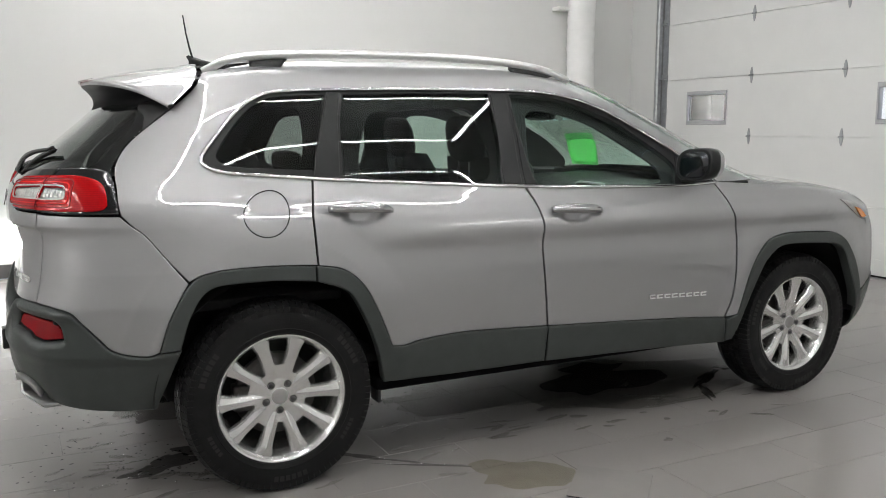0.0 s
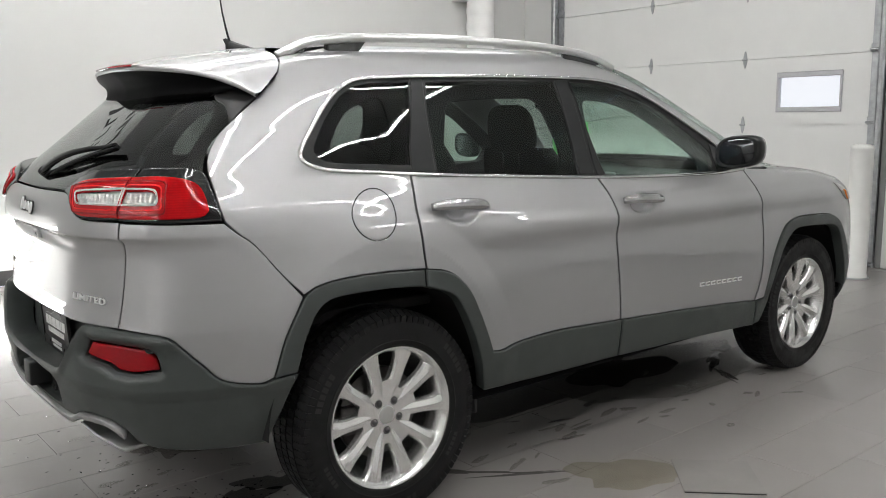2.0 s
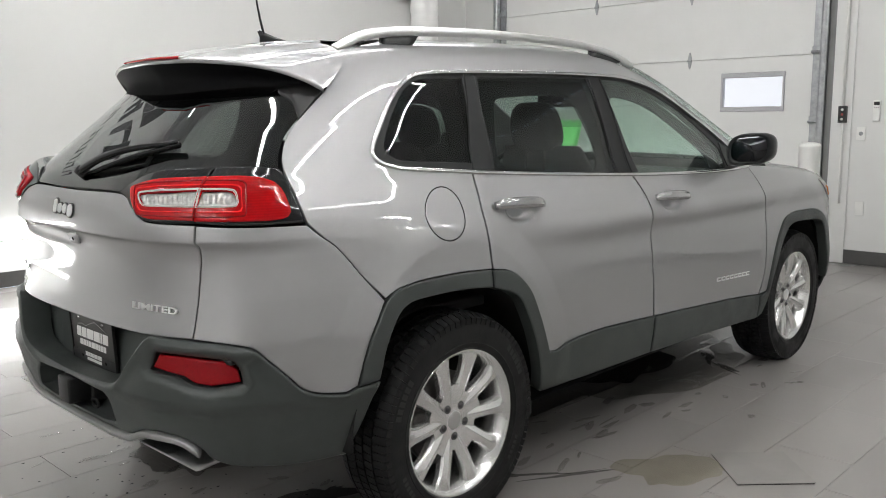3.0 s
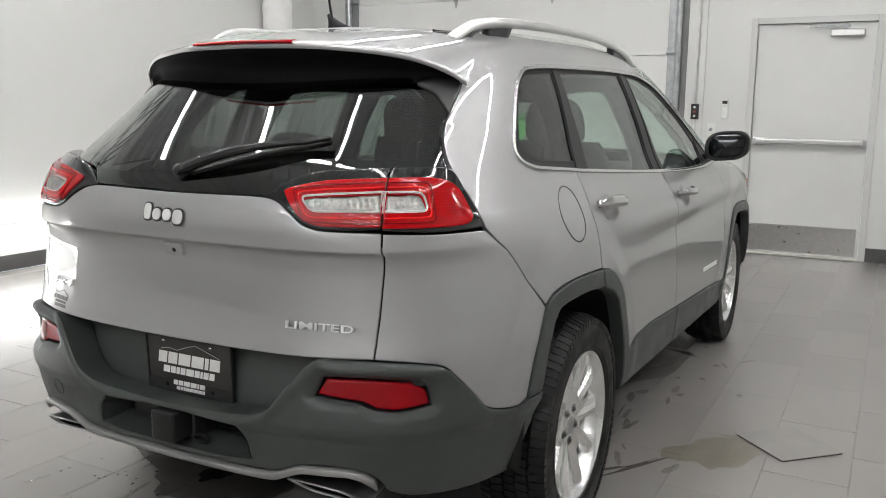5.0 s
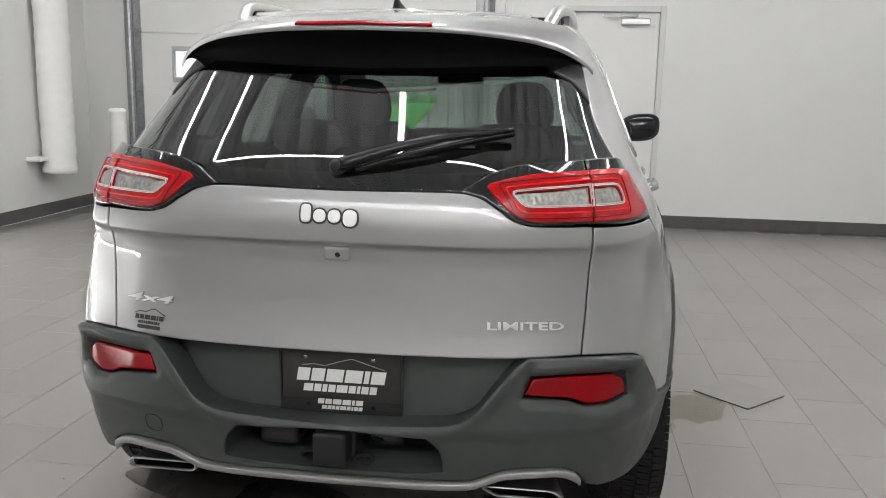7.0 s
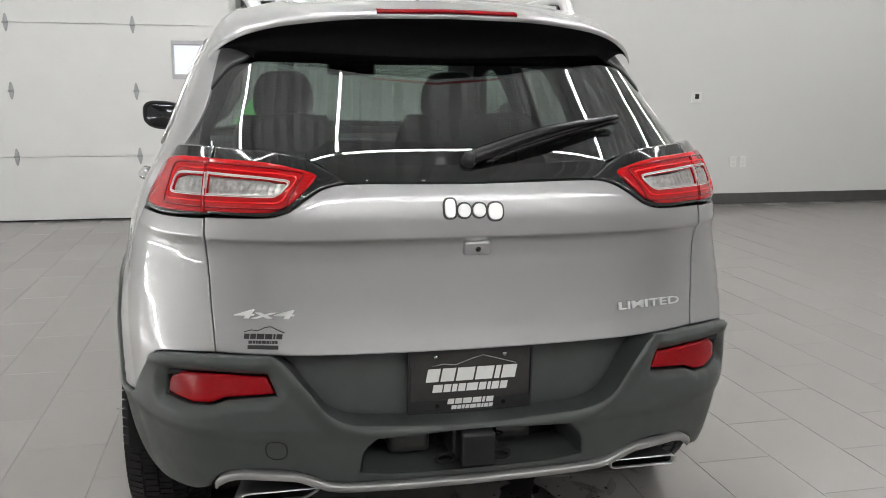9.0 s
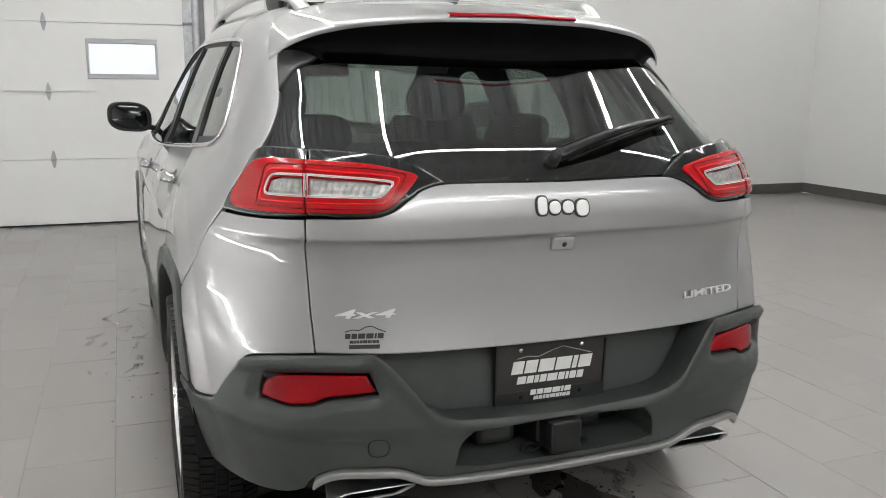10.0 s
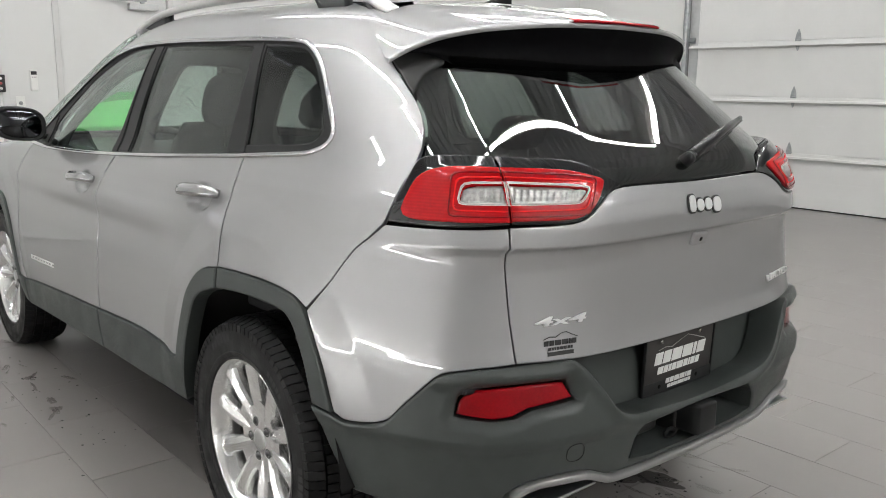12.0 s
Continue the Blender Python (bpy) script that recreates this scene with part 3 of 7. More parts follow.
for sgn in (-1, 1):
    # side frame: quarter, cant rail and front pillar in one pressing
    panel("side_frame", [(1.645, 0.85, 1), (1.64, 0.92), (1.64, 1.04), (1.648, 1.166, 1)] + RING_REAR + RING_TOP
          + [(3.60, 1.165), (3.66, 1.10, 1), (3.80, 1.10), (3.93, 1.105, 1), (3.83, 1.20), (3.66, 1.32), (3.38, 1.46), (3.15, 1.56), (2.98, 1.61), (2.86, 1.638, 1),
             (2.2, 1.638), (1.6, 1.638), (1.16, 1.632, 1)] + DGAP[::-1] + [(0.965, 1.08), (0.975, 1.055, 1)] + SEAM + [(1.18, 0.822, 1)] + ARCH_R[2:], PAINT, car, sgn, grid=0.016,
          label="silver painted rear quarter and window frame")
    panel("bumper_corner", [(0.594, 0.745, 1)] + HATCH_GAP + [(0.657, 1.06, 1), (0.80, 1.055), (0.972, 1.052, 1)] + SEAM + [(1.178, 0.816, 1), (1.12, 0.705), (1.078, 0.580, 1)] + SKIRT, PAINT, car, sgn, grid=0.012,
          label="silver painted bumper corner")
    panel("wheel_arch_trim", [(1.078, 0.578, 1)] + ARCH_R + [(1.633, 0.85, 1), (1.633, 0.79, 1), (1.5, 0.802), (1.38, 0.804), (1.27, 0.797), (1.22, 0.766), (1.18, 0.691), (1.148, 0.585, 1)],
                 CLAD, car, sgn, out=0.010, thick=0.05, edge=0.007, label="black plastic wheel arch trim")

    # doors
    door = panel("rear_door", [(1.648, 0.848, 1), (1.645, 0.95), (1.645, 1.04), (1.655, 1.162, 1), (2.10, 1.137), (2.575, 1.112, 1), (2.615, 1.035), (2.634, 0.955), (2.630, 0.85), (2.640, 0.70), (2.655, 0.518, 1),
                               (2.30, 0.533), (2.17, 0.530), (2.05, 0.519), (1.99, 0.508), (1.94, 0.512, 1), (1.912, 0.585), (1.878, 0.665), (1.832, 0.752), (1.777, 0.808), (1.72, 0.836)], PAINT, car, sgn, grid=0.0115, disp=dish(1.835, 1.028), label="silver painted rear door")
    panel("lower_cladding", [(1.637, 0.85, 1), (1.72, 0.836), (1.777, 0.808), (1.832, 0.752), (1.878, 0.665), (1.912, 0.585), (1.94, 0.512, 1), (1.99, 0.508), (2.05, 0.519), (2.17, 0.530), (2.30, 0.533), (2.655, 0.518, 1),
                             (2.648, 0.362, 1), (2.2, 0.362), (1.905, 0.368, 1), (1.875, 0.506), (1.832, 0.62), (1.772, 0.728), (1.72, 0.763), (1.637, 0.789, 1)],
          CLAD, door, sgn, out=0.010, thick=0.05, edge=0.007, label="black plastic door cladding")
    fdoor = panel("front_door", [(2.585, 1.112, 1), (2.62, 1.035), (2.639, 0.955), (2.635, 0.85), (2.645, 0.70), (2.660, 0.517, 1), (3.05, 0.497), (3.40, 0.475), (3.668, 0.452, 1), (3.71, 0.56), (3.73, 0.73), (3.728, 0.88),
                                 (3.69, 1.0), (3.63, 1.096, 1), (3.40, 1.092), (3.0, 1.098)], PAINT, car, sgn, grid=0.0115, disp=dish(2.80, 0.990), label="silver painted front door")
    panel("lower_cladding", [(2.660, 0.517, 1), (3.05, 0.497), (3.40, 0.475), (3.672, 0.452, 1), (3.69, 0.325, 1), (3.2, 0.347), (2.653, 0.361, 1)], CLAD, fdoor, sgn, out=0.010, thick=0.05, edge=0.007,
          label="black plastic door cladding")

    for dr, cx, cz in ((door, 1.833, 1.043), (fdoor, 2.808, 1.003)):
        bm = bmesh.new()
        t = np.linspace(-1, 1, 15)
        uu, qq = cx + 0.128 * t, cz - 0.006 * t
        base, nrm = P(sgn * uu, qq), PN(sgn * uu, qq)
        pts = base + nrm * (0.006 + 0.030 * np.clip(1 - np.abs(t) ** 4, 0, 1))[:, None]
        sec = [(-0.021, -0.005), (-0.0195, 0.005), (-0.008, 0.012), (0.008, 0.012), (0.0195, 0.005), (0.021, -0.005), (0, -0.010)]
        sweep(bm, pts, sec, ups=nrm, scales=[0.62 + 0.38 * (1 - abs(k) ** 3) for k in t])
        bmesh.ops.recalc_face_normals(bm, faces=bm.faces)
        part("handle", bm, HANDLE, dr, "silver painted pull handle")

    # front wing with its arch
    panel("front_wing", [(3.675, 0.452, 1), (3.716, 0.56), (3.736, 0.73), (3.733, 0.88), (3.695, 1.0), (3.64, 1.094), (3.70, 1.098, 1), (4.0, 1.083), (4.3, 1.063), (4.6, 1.035), (4.78, 1.0), (4.86, 0.95, 1), (4.92, 0.9), (4.95, 0.75), (4.96, 0.6, 1),
                         (4.66, 0.5), (4.62, 0.6), (4.57, 0.696), (4.49, 0.786), (4.38, 0.826), (4.18, 0.838), (4.03, 0.835), (3.915, 0.797), (3.82, 0.667), (3.75, 0.46, 1)], PAINT, car, sgn)
    panel("wheel_arch_trim", [(3.68, 0.44, 1), (3.75, 0.46, 1), (3.82, 0.667), (3.915, 0.797), (4.03, 0.835), (4.18, 0.838), (4.38, 0.826), (4.49, 0.786), (4.57, 0.696), (4.62, 0.6), (4.66, 0.5), (4.68, 0.42, 1),
                              (4.64, 0.40, 1), (4.60, 0.50), (4.54, 0.61), (4.47, 0.734), (4.38, 0.768), (4.09, 0.783), (3.99, 0.766), (3.90, 0.688), (3.80, 0.50), (3.74, 0.336, 1), (3.69, 0.328, 1)],
          CLAD, car, sgn, out=0.010, thick=0.05, edge=0.007, label="black plastic wheel arch trim")
    panel("front_bumper", [(4.66, 0.495, 1), (4.96, 0.595, 1), (4.98, 0.5), (4.95, 0.35), (4.85, 0.24, 1), (4.72, 0.27), (4.66, 0.36)], CLAD, car, sgn, out=0.004)
    # headlamp corner
    panel("headlamp", [(4.48, 0.988, 1), (4.60, 0.962), (4.74, 0.88, 1), (4.67, 0.876), (4.56, 0.928)], CLEAR_LENS, car, sgn, out=0.006, label="clear headlamp lens")
    panel("turn_signal", [(4.585, 0.944, 1), (4.65, 0.930), (4.725, 0.884, 1), (4.66, 0.884)], AMBER, car, sgn, out=0.012, label="amber turn signal")

    # glass and its frame
    QG = [(1.68, 1.198, 1), (1.50, 1.209), (1.29, 1.226), (1.222, 1.262), (1.218, 1.32), (1.245, 1.40), (1.30, 1.46), (1.40, 1.49), (1.765, 1.494, 1)]
    RG = [(1.79, 1.162, 1), (2.10, 1.145), (2.478, 1.124, 1), (2.50, 1.30), (2.50, 1.501, 1), (2.1, 1.498), (1.845, 1.494, 1), (1.812, 1.39)]
    FG = [(2.645, 1.112, 1), (3.0, 1.104), (3.395, 1.100, 1), (3.425, 1.20), (3.17, 1.385), (3.0, 1.452), (2.86, 1.492), (2.74, 1.503), (2.60, 1.503, 1), (2.615, 1.30)]
    panel("window_frame", [(1.652, 1.168, 1)] + RING_REAR + RING_TOP + [(3.57, 1.17), (3.63, 1.098, 1), (3.40, 1.092), (3.0, 1.098), (2.58, 1.113), (2.1, 1.139)], SATIN, car, sgn, out=-0.004, gap=0.0, edge=0.003,
                     thick=0.03, holes=(QG, RG, FG), label="black window frame and pillars")
    for nm, g, mt in (("quarter_window", QG, QUARTER_TINT), ("rear_door_window", RG, TINT), ("front_door_window", FG, CLEAR_GLASS)):
        ob = panel(nm, g, mt, car, sgn, out=-0.007, gap=-0.002, edge=0.002, thick=0.004, back=True, grid=0.05, drop=0.1, label="dark tinted side glass" if mt is not CLEAR_GLASS else "green-tinted side glass")
        ob.visible_shadow = mt is not CLEAR_GLASS
    # bright moulding round the windows
    bm = bmesh.new()
    pts, nrm = body_line([(1.652, 1.166, 1)] + RING_REAR + RING_TOP + [(3.58, 1.165), (3.64, 1.096, 1), (3.40, 1.089), (3.0, 1.095), (2.58, 1.110), (2.1, 1.136)], sgn, 0.002, True)
    sec = [(-0.0080, 0.0), (-0.006, 0.004), (0.0, 0.0060), (0.006, 0.004), (0.0080, 0.0), (0, -0.006)]
    sweep(bm, pts, sec, closed=True, ups=nrm)
    bmesh.ops.recalc_face_normals(bm, faces=bm.faces)
    part("window_moulding", bm, CHROME, car, "bright chrome window moulding")

    # pillar covers between the panes
    panel("pillar_cover", [(1.655, 1.172, 1), (1.78, 1.166, 1), (1.805, 1.38), (1.835, 1.506, 1), (1.775, 1.508, 1)], SATIN, door, sgn, out=0.001, gap=0.004, thick=0.01, label="black pillar cover")
    panel("pillar_cover", [(2.485, 1.124, 1), (2.575, 1.118, 1), (2.585, 1.508, 1), (2.508, 1.508, 1)], SATIN, door, sgn, out=0.001, gap=0.003, thick=0.01, label="black pillar cover")
    panel("pillar_cover", [(2.585, 1.118, 1), (2.64, 1.115, 1), (2.612, 1.30), (2.595, 1.508, 1)], SATIN, fdoor, sgn, out=0.001, gap=0.003, thick=0.01, label="black pillar cover")
    panel("mirror_sail", [(3.42, 1.105, 1), (3.60, 1.105, 1), (3.56, 1.17), (3.44, 1.25, 1)], SATIN, fdoor, sgn, out=0.001, gap=0.003, thick=0.01, label="black mirror base")

    # fuel door on the right
    if sgn < 0:
        ring = [(1.463 + 0.086 * math.cos(a), 1.045 + 0.083 * math.sin(a)) for a in np.linspace(0, 2 * math.pi, 24, endpoint=False)]
        bm = bmesh.new()
        pts, nrm = body_line(ring, sgn, 0.0005, True, 0.012)
        sweep(bm, pts, round_section(0.0022, 0.0012, 6), closed=True, ups=nrm)
        part("fuel_door_gap", bm, GLOSS, car, "dark gap round the fuel door")
        panel("fuel_door", ring, PAINT, car, sgn, out=0.0018, gap=0.002, edge=0.004, thick=0.006)

    # tail lamps: the outer half on the body, the inner one on the tailgate
    outer = panel("tail_lamp", [(0.6545, 1.066, 1), (0.6975, 1.219, 1), (0.75, 1.220), (0.85, 1.217), (0.889, 1.204), (0.932, 1.148), (0.963, 1.085), (0.968, 1.058, 1), (0.80, 1.058)], GLOSS, car, sgn, out=0.003, edge=0.006,
                  thick=0.06, disp=lamp_bulge, label="tail lamp in a gloss black housing")
    shape = [(0.6685, 1.107, 1), (0.6790, 1.145, 1), (0.745, 1.144), (0.762, 1.141), (0.770, 1.134), (0.777, 1.117), (0.773, 1.109), (0.764, 1.107)]
    panel("red_lens", [(0.6565, 1.071, 1), (0.6895, 1.184, 1), (0.79, 1.184), (0.872, 1.168), (0.905, 1.14), (0.928, 1.088), (0.905, 1.071), (0.80, 1.069)], RED_LENS, outer, sgn, out=0.010, gap=0.0, edge=0.004, thick=0.016, grid=0.02,
          holes=(shape,), disp=lamp_bulge, label="red lamp lens")
    clear_lens(shape, outer, sgn)
    light_guide(shape, outer, sgn, False)
    panel("bezel", grown(shape, 0.0022), BEZEL, outer, sgn, out=0.0125, gap=0.0, edge=0.002, thick=0.006, grid=0.02, holes=(grown(shape, -0.0032),), disp=lamp_bulge, label="pale lamp bezel")

# tailgate, across the middle
gate = panel("tailgate", mirrored([(0, 0.735), (0.30, 0.738), (0.5935, 0.745, 1)] + [(u - 0.0005, q) for u, q in HATCH_GAP] + [(0.655, 1.062, 1)] + LAMP_IN + [(0.365, 1.147), (0.30, 1.150), (0, 1.146)]), PAINT, car, 1, out=0.0, thick=0.03, edge=0.004, grid=0.011,
             label="silver painted tailgate")
panel("tailgate_window", mirrored([(0, 1.150), (0.30, 1.153), (0.365, 1.156), (0.43, 1.198), (0.49, 1.211), (0.60, 1.218), (0.74, 1.222), (0.84, 1.220), (0.882, 1.210, 1), (0.857, 1.268), (0.846, 1.328), (0.866, 1.395, 1), (0.84, 1.50), (0.6, 1.53), (0, 1.535)]),
             REAR_TINT, gate, 1, out=-0.002, gap=0.003, edge=0.003, thick=0.005, back=True, grid=0.04, drop=0.2, label="dark tinted rear window")
panel("window_border", mirrored([(0, 1.150), (0.30, 1.153), (0.365, 1.156), (0.43, 1.198), (0.49, 1.211), (0.60, 1.218), (0.74, 1.222), (0.84, 1.220), (0.878, 1.212, 1), (0.853, 1.268), (0.842, 1.328), (0.862, 1.395, 1), (0.83, 1.49), (0.6, 1.52), (0, 1.525)]),
      GLOSS, gate, 1, out=-0.012, gap=0.004, edge=0.002, thick=0.004, grid=0.04, holes=(mirrored([(0, 1.208), (0.40, 1.214), (0.60, 1.236), (0.74, 1.246), (0.785, 1.272), (0.780, 1.34), (0.775, 1.42), (0.72, 1.468), (0.5, 1.480), (0, 1.482)]),), label="black printed border of the rear window")
for sgn in (-1, 1):
    inner = panel("tail_lamp", [(0.6515, 1.068, 1)] + LAMP_IN + [(0.345, 1.153, 1), (0.43, 1.196), (0.49, 1.209), (0.60, 1.216), (0.695, 1.219, 1)], GLOSS, gate, sgn, out=0.003, edge=0.006, thick=0.06, disp=lamp_bulge, label="tail lamp in a gloss black housing")
    shape = [(0.6575, 1.107, 1), (0.51, 1.108), (0.497, 1.110), (0.489, 1.116), (0.477, 1.131), (0.479, 1.137), (0.487, 1.139), (0.6680, 1.146, 1)]
    panel("red_lens", [(0.6530, 1.073, 1), (0.50, 1.075), (0.46, 1.090), (0.437, 1.122), (0.422, 1.162), (0.432, 1.168), (0.50, 1.176), (0.60, 1.182), (0.6865, 1.184, 1)], RED_LENS, inner, sgn, out=0.010, gap=0.0, edge=0.004, thick=0.016, grid=0.02,
          holes=(shape,), disp=lamp_bulge, label="red lamp lens")
    clear_lens(shape, inner, sgn)
    light_guide(shape, inner, sgn, True)
    panel("bezel", grown(shape, 0.0022), BEZEL, inner, sgn, out=0.0125, gap=0.0, edge=0.002, thick=0.006, grid=0.02, holes=(grown(shape, -0.0032),), disp=lamp_bulge, label="pale lamp bezel")
    panel("spoiler_fin", [(0.866, 1.378, 1), (0.890, 1.43), (0.917, 1.475, 1), (0.84, 1.53), (0.74, 1.52), (0.74, 1.475), (0.81, 1.44)], PLASTIC_BLACK, gate, sgn, out=0.004, gap=0.001, edge=0.006, thick=0.03, label="black plastic spoiler fin")

# roof
bm = bmesh.new()
xs = np.linspace(-1.53, 0.30, 40)
rows = []
for x in xs:
    q = 1.634
    k = np.linspace(-1, 1, 25)
    u = x - REAR_C + U1 if x > REAR_C else None
    if u is None:
        us = np.linspace(0.9, U1, 200)
        px = P(us, np.full(200, q))[:, 0]
        u = float(np.interp(x, px, us))
    edge_p = P(u, q)
    rows.append([bm.verts.new((x, float(edge_p[1]) * t, float(edge_p[2]) + 0.016 * (1 - t * t) - 0.10 * max(0.0, x - 0.08) ** 1.5)) for t in k])
rows.insert(0, [bm.verts.new(v.co + Vector((-0.006, 0, -0.035))) for v in rows[0]])
for a, b in zip(rows, rows[1:]):
    for i in range(24):
        bm.faces.new((a[i], b[i], b[i + 1], a[i + 1]))
part("roof", bm, PAINT, car, "silver painted roof")

# windscreen
bm = bmesh.new()
rows = []
for q in np.linspace(1.09, 1.615, 22):
    xf, w, n = float(NOSE(q)), float(WIDE(q)), 4.0
    c = xf - 0.55
    ww = w * (1 - 0.02 * max(0, c - 0.2) ** 2)
    row = []
    for t in np.linspace(-0.965, 0.965, 31):
        x = c + 0.55 * (1 - abs(t) ** n) ** (1 / n)
        z = BELT + (q - BELT) / (PEAK - BELT) * (float(RIDGE(x)) - BELT) if q > BELT else q
        row.append(bm.verts.new((x, ww * t, z)))
    rows.append(row)
for a, b in zip(rows, rows[1:]):
    for i in range(30):
        bm.faces.new((a[i], a[i + 1], b[i + 1], b[i]))
g = bmesh.ops.solidify(bm, geom=list(bm.faces), thickness=0.005)
ob = part("windscreen", bm, CLEAR_GLASS, car, "green-tinted windscreen")
ob.visible_shadow = False

# bonnet
bm = bmesh.new()
rows = []
for x in np.linspace(1.02, 2.17, 24):
    q = float(np.interp(x, (1.0, 1.3, 1.6, 1.8, 1.95, 2.1, 2.17), (1.10, 1.083, 1.058, 1.03, 0.995, 0.94, 0.90)))
    wy = float(P(x - REAR_C + U1, q - 0.004)[1])
    rows.append([bm.verts.new((x, wy * t, q - 0.004 + 0.045 * (1 - abs(t) ** 2.2) * min(1, (2.3 - x) / 0.6))) for t in np.linspace(-1, 1, 21)])
    rows[-1] = [bm.verts.new(rows[-1][0].co - Vector((0, 0, 0.03)))] + rows[-1] + [bm.verts.new(rows[-1][-1].co - Vector((0, 0, 0.03)))]
for a, b in zip(rows, rows[1:]):
    for i in range(22):
        bm.faces.new((a[i], b[i], b[i + 1], a[i + 1]))
part("bonnet", bm, PAINT, car, "silver painted bonnet")
bm = bmesh.new()
rows = []
for q in np.linspace(0.25, 0.92, 14):
    rows.append([bm.verts.new((float(NOSE(q)) - 0.03 - 0.28 * abs(t) ** 3.5, 0.86 * t, q)) for t in np.linspace(-1, 1, 21)])
for a, b in zip(rows, rows[1:]):
    for i in range(20):
        bm.faces.new((a[i], a[i + 1], b[i + 1], b[i]))
part("grille", bm, PLASTIC_BLACK, car, "dark front grille")

# spoiler over the rear window
LEAD = [curve([(0, v0), (0.2, v1), (0.4, v2), (0.53, v3), (0.59, v4), (0.614, v5)]) for v0, v1, v2, v3, v4, v5 in ((-1.525, -1.525, -1.53, -1.548, -1.572, -1.650), (1.612, 1.608, 1.594, 1.563, 1.518, 1.442))]
TRAIL = [curve([(0, v0), (0.2, v1), (0.4, v2), (0.5, v3), (0.58, v4), (0.614, v5)]) for v0, v1, v2, v3, v4, v5 in ((-1.915, -1.897, -1.835, -1.778, -1.712, -1.668), (1.540, 1.537, 1.522, 1.503, 1.468, 1.438))]
bm = bmesh.new()
bu = bmesh.new()
tops, unders = [], []
for y in np.linspace(-0.614, 0.614, 65):
    a = abs(y)
    lx, lz, tx, tz = float(LEAD[0](a)), float(LEAD[1](a)), float(TRAIL[0](a)), float(TRAIL[1](a))
    row = []
    for k in np.linspace(0, 1, 12):
        row.append(bm.verts.new((lx + (tx - lx) * k, y, lz + (tz - lz) * k + 0.014 * math.sin(math.pi * k) * (1 - a / 0.64))))
    row.append(bm.verts.new((tx - 0.004, y, tz - 0.006)))
    row.append(bm.verts.new((tx + 0.002, y, tz - 0.014)))
    tops.append(row)
    us = np.linspace(0, 0.95, 60)
    uy = float(np.interp(a, P(us, np.full(60, 1.47))[:, 1], us))
    gp = P(uy, 1.475)
    dn = float(np.clip((0.60 - a) / 0.12, 0, 1))
    ex, ez = float(gp[0]) - 0.002, float(gp[2])
    row = []
    for k in np.linspace(0, 1, 9):
        kk = k * dn
        bulge = 0.035 * math.sin(math.pi * k) * dn
        row.append(bu.verts.new((tx + 0.002 + (ex - tx) * kk + bulge, y, tz - 0.012 + (ez - tz) * kk)))
    unders.append(row)
for rowset, b in ((tops, bm), (unders, bu)):
    for a, c in zip(rowset, rowset[1:]):
        for i in range(len(a) - 1):
            b.faces.new((a[i], a[i + 1], c[i + 1], c[i]))
bmesh.ops.recalc_face_normals(bm, faces=bm.faces)
spoiler = part("spoiler", bm, PAINT, gate, "silver painted roof spoiler")
part("spoiler_underside", bu, DEEP_BLACK, spoiler, "black spoiler underside")
bm = bmesh.new()
rows = []
for y in np.linspace(-0.185, 0.185, 25):
    tx, tz = float(TRAIL[0](abs(y))), float(TRAIL[1](abs(y)))
    e = 1 - abs(y / 0.185) ** 6 * 0.6
    rows.append([bm.verts.new(p) for p in ((tx + 0.03 * e, y, tz + 0.0125), (tx + 0.012, y, tz + 0.0115), (tx - 0.009, y, tz + 0.005), (tx - 0.009, y, tz + 0.001), (tx - 0.003, y, tz - 0.001))])
for a, b in zip(rows, rows[1:]):
    for i in range(4):
        bm.faces.new((a[i], a[i + 1], b[i + 1], b[i]))
bmesh.ops.recalc_face_normals(bm, faces=bm.faces)
part("brake_lamp", bm, REFLECTOR, spoiler, "red high brake lamp")


# ---- rear bumper and what it carries ----
CREST = outline(mirrored([(0, 0.562), (0.20, 0.570), (0.27, 0.578), (0.32, 0.604), (0.37, 0.665), (0.42, 0.722), (0.47, 0.80, 1), (0, 0.80, 1)]))
REFLECT = [(0.463, 0.656, 1), (0.482, 0.692, 1), (0.58, 0.694), (0.695, 0.689, 1), (0.732, 0.668), (0.745, 0.634, 1), (0.66, 0.624, 1), (0.612, 0.628, 1), (0.575, 0.644, 1)]
REFLECT_L = outline(REFLECT)


def bumper_shape(u, q):
    p = np.stack([u, q], 1)
    a = np.stack([np.abs(u), q], 1)
    d = distance(CREST, p)
    au = np.abs(u)
    o = 0.009 * np.exp(-((d + 0.020) / 0.018) ** 2)
    r = distance(REFLECT_L, a)
    o = o - 0.018 * ease(-0.034, 0.002, r)
    o = o + 0.010 * ease(0.53, 0.575, q) * ease(0.25, 0.4, au) - 0.11 * np.clip(0.548 - q, 0, 1) * ease(0.28, 0.45, au) - 0.010 * ease(0.49, 0.37, q) * ease(0.45, 0.28, au)
    o = o + 0.011 * np.exp(-((q - 0.716) / 0.016) ** 2) * ease(0.45, 0.52, au) * ease(0.86, 0.74, au)
    return o


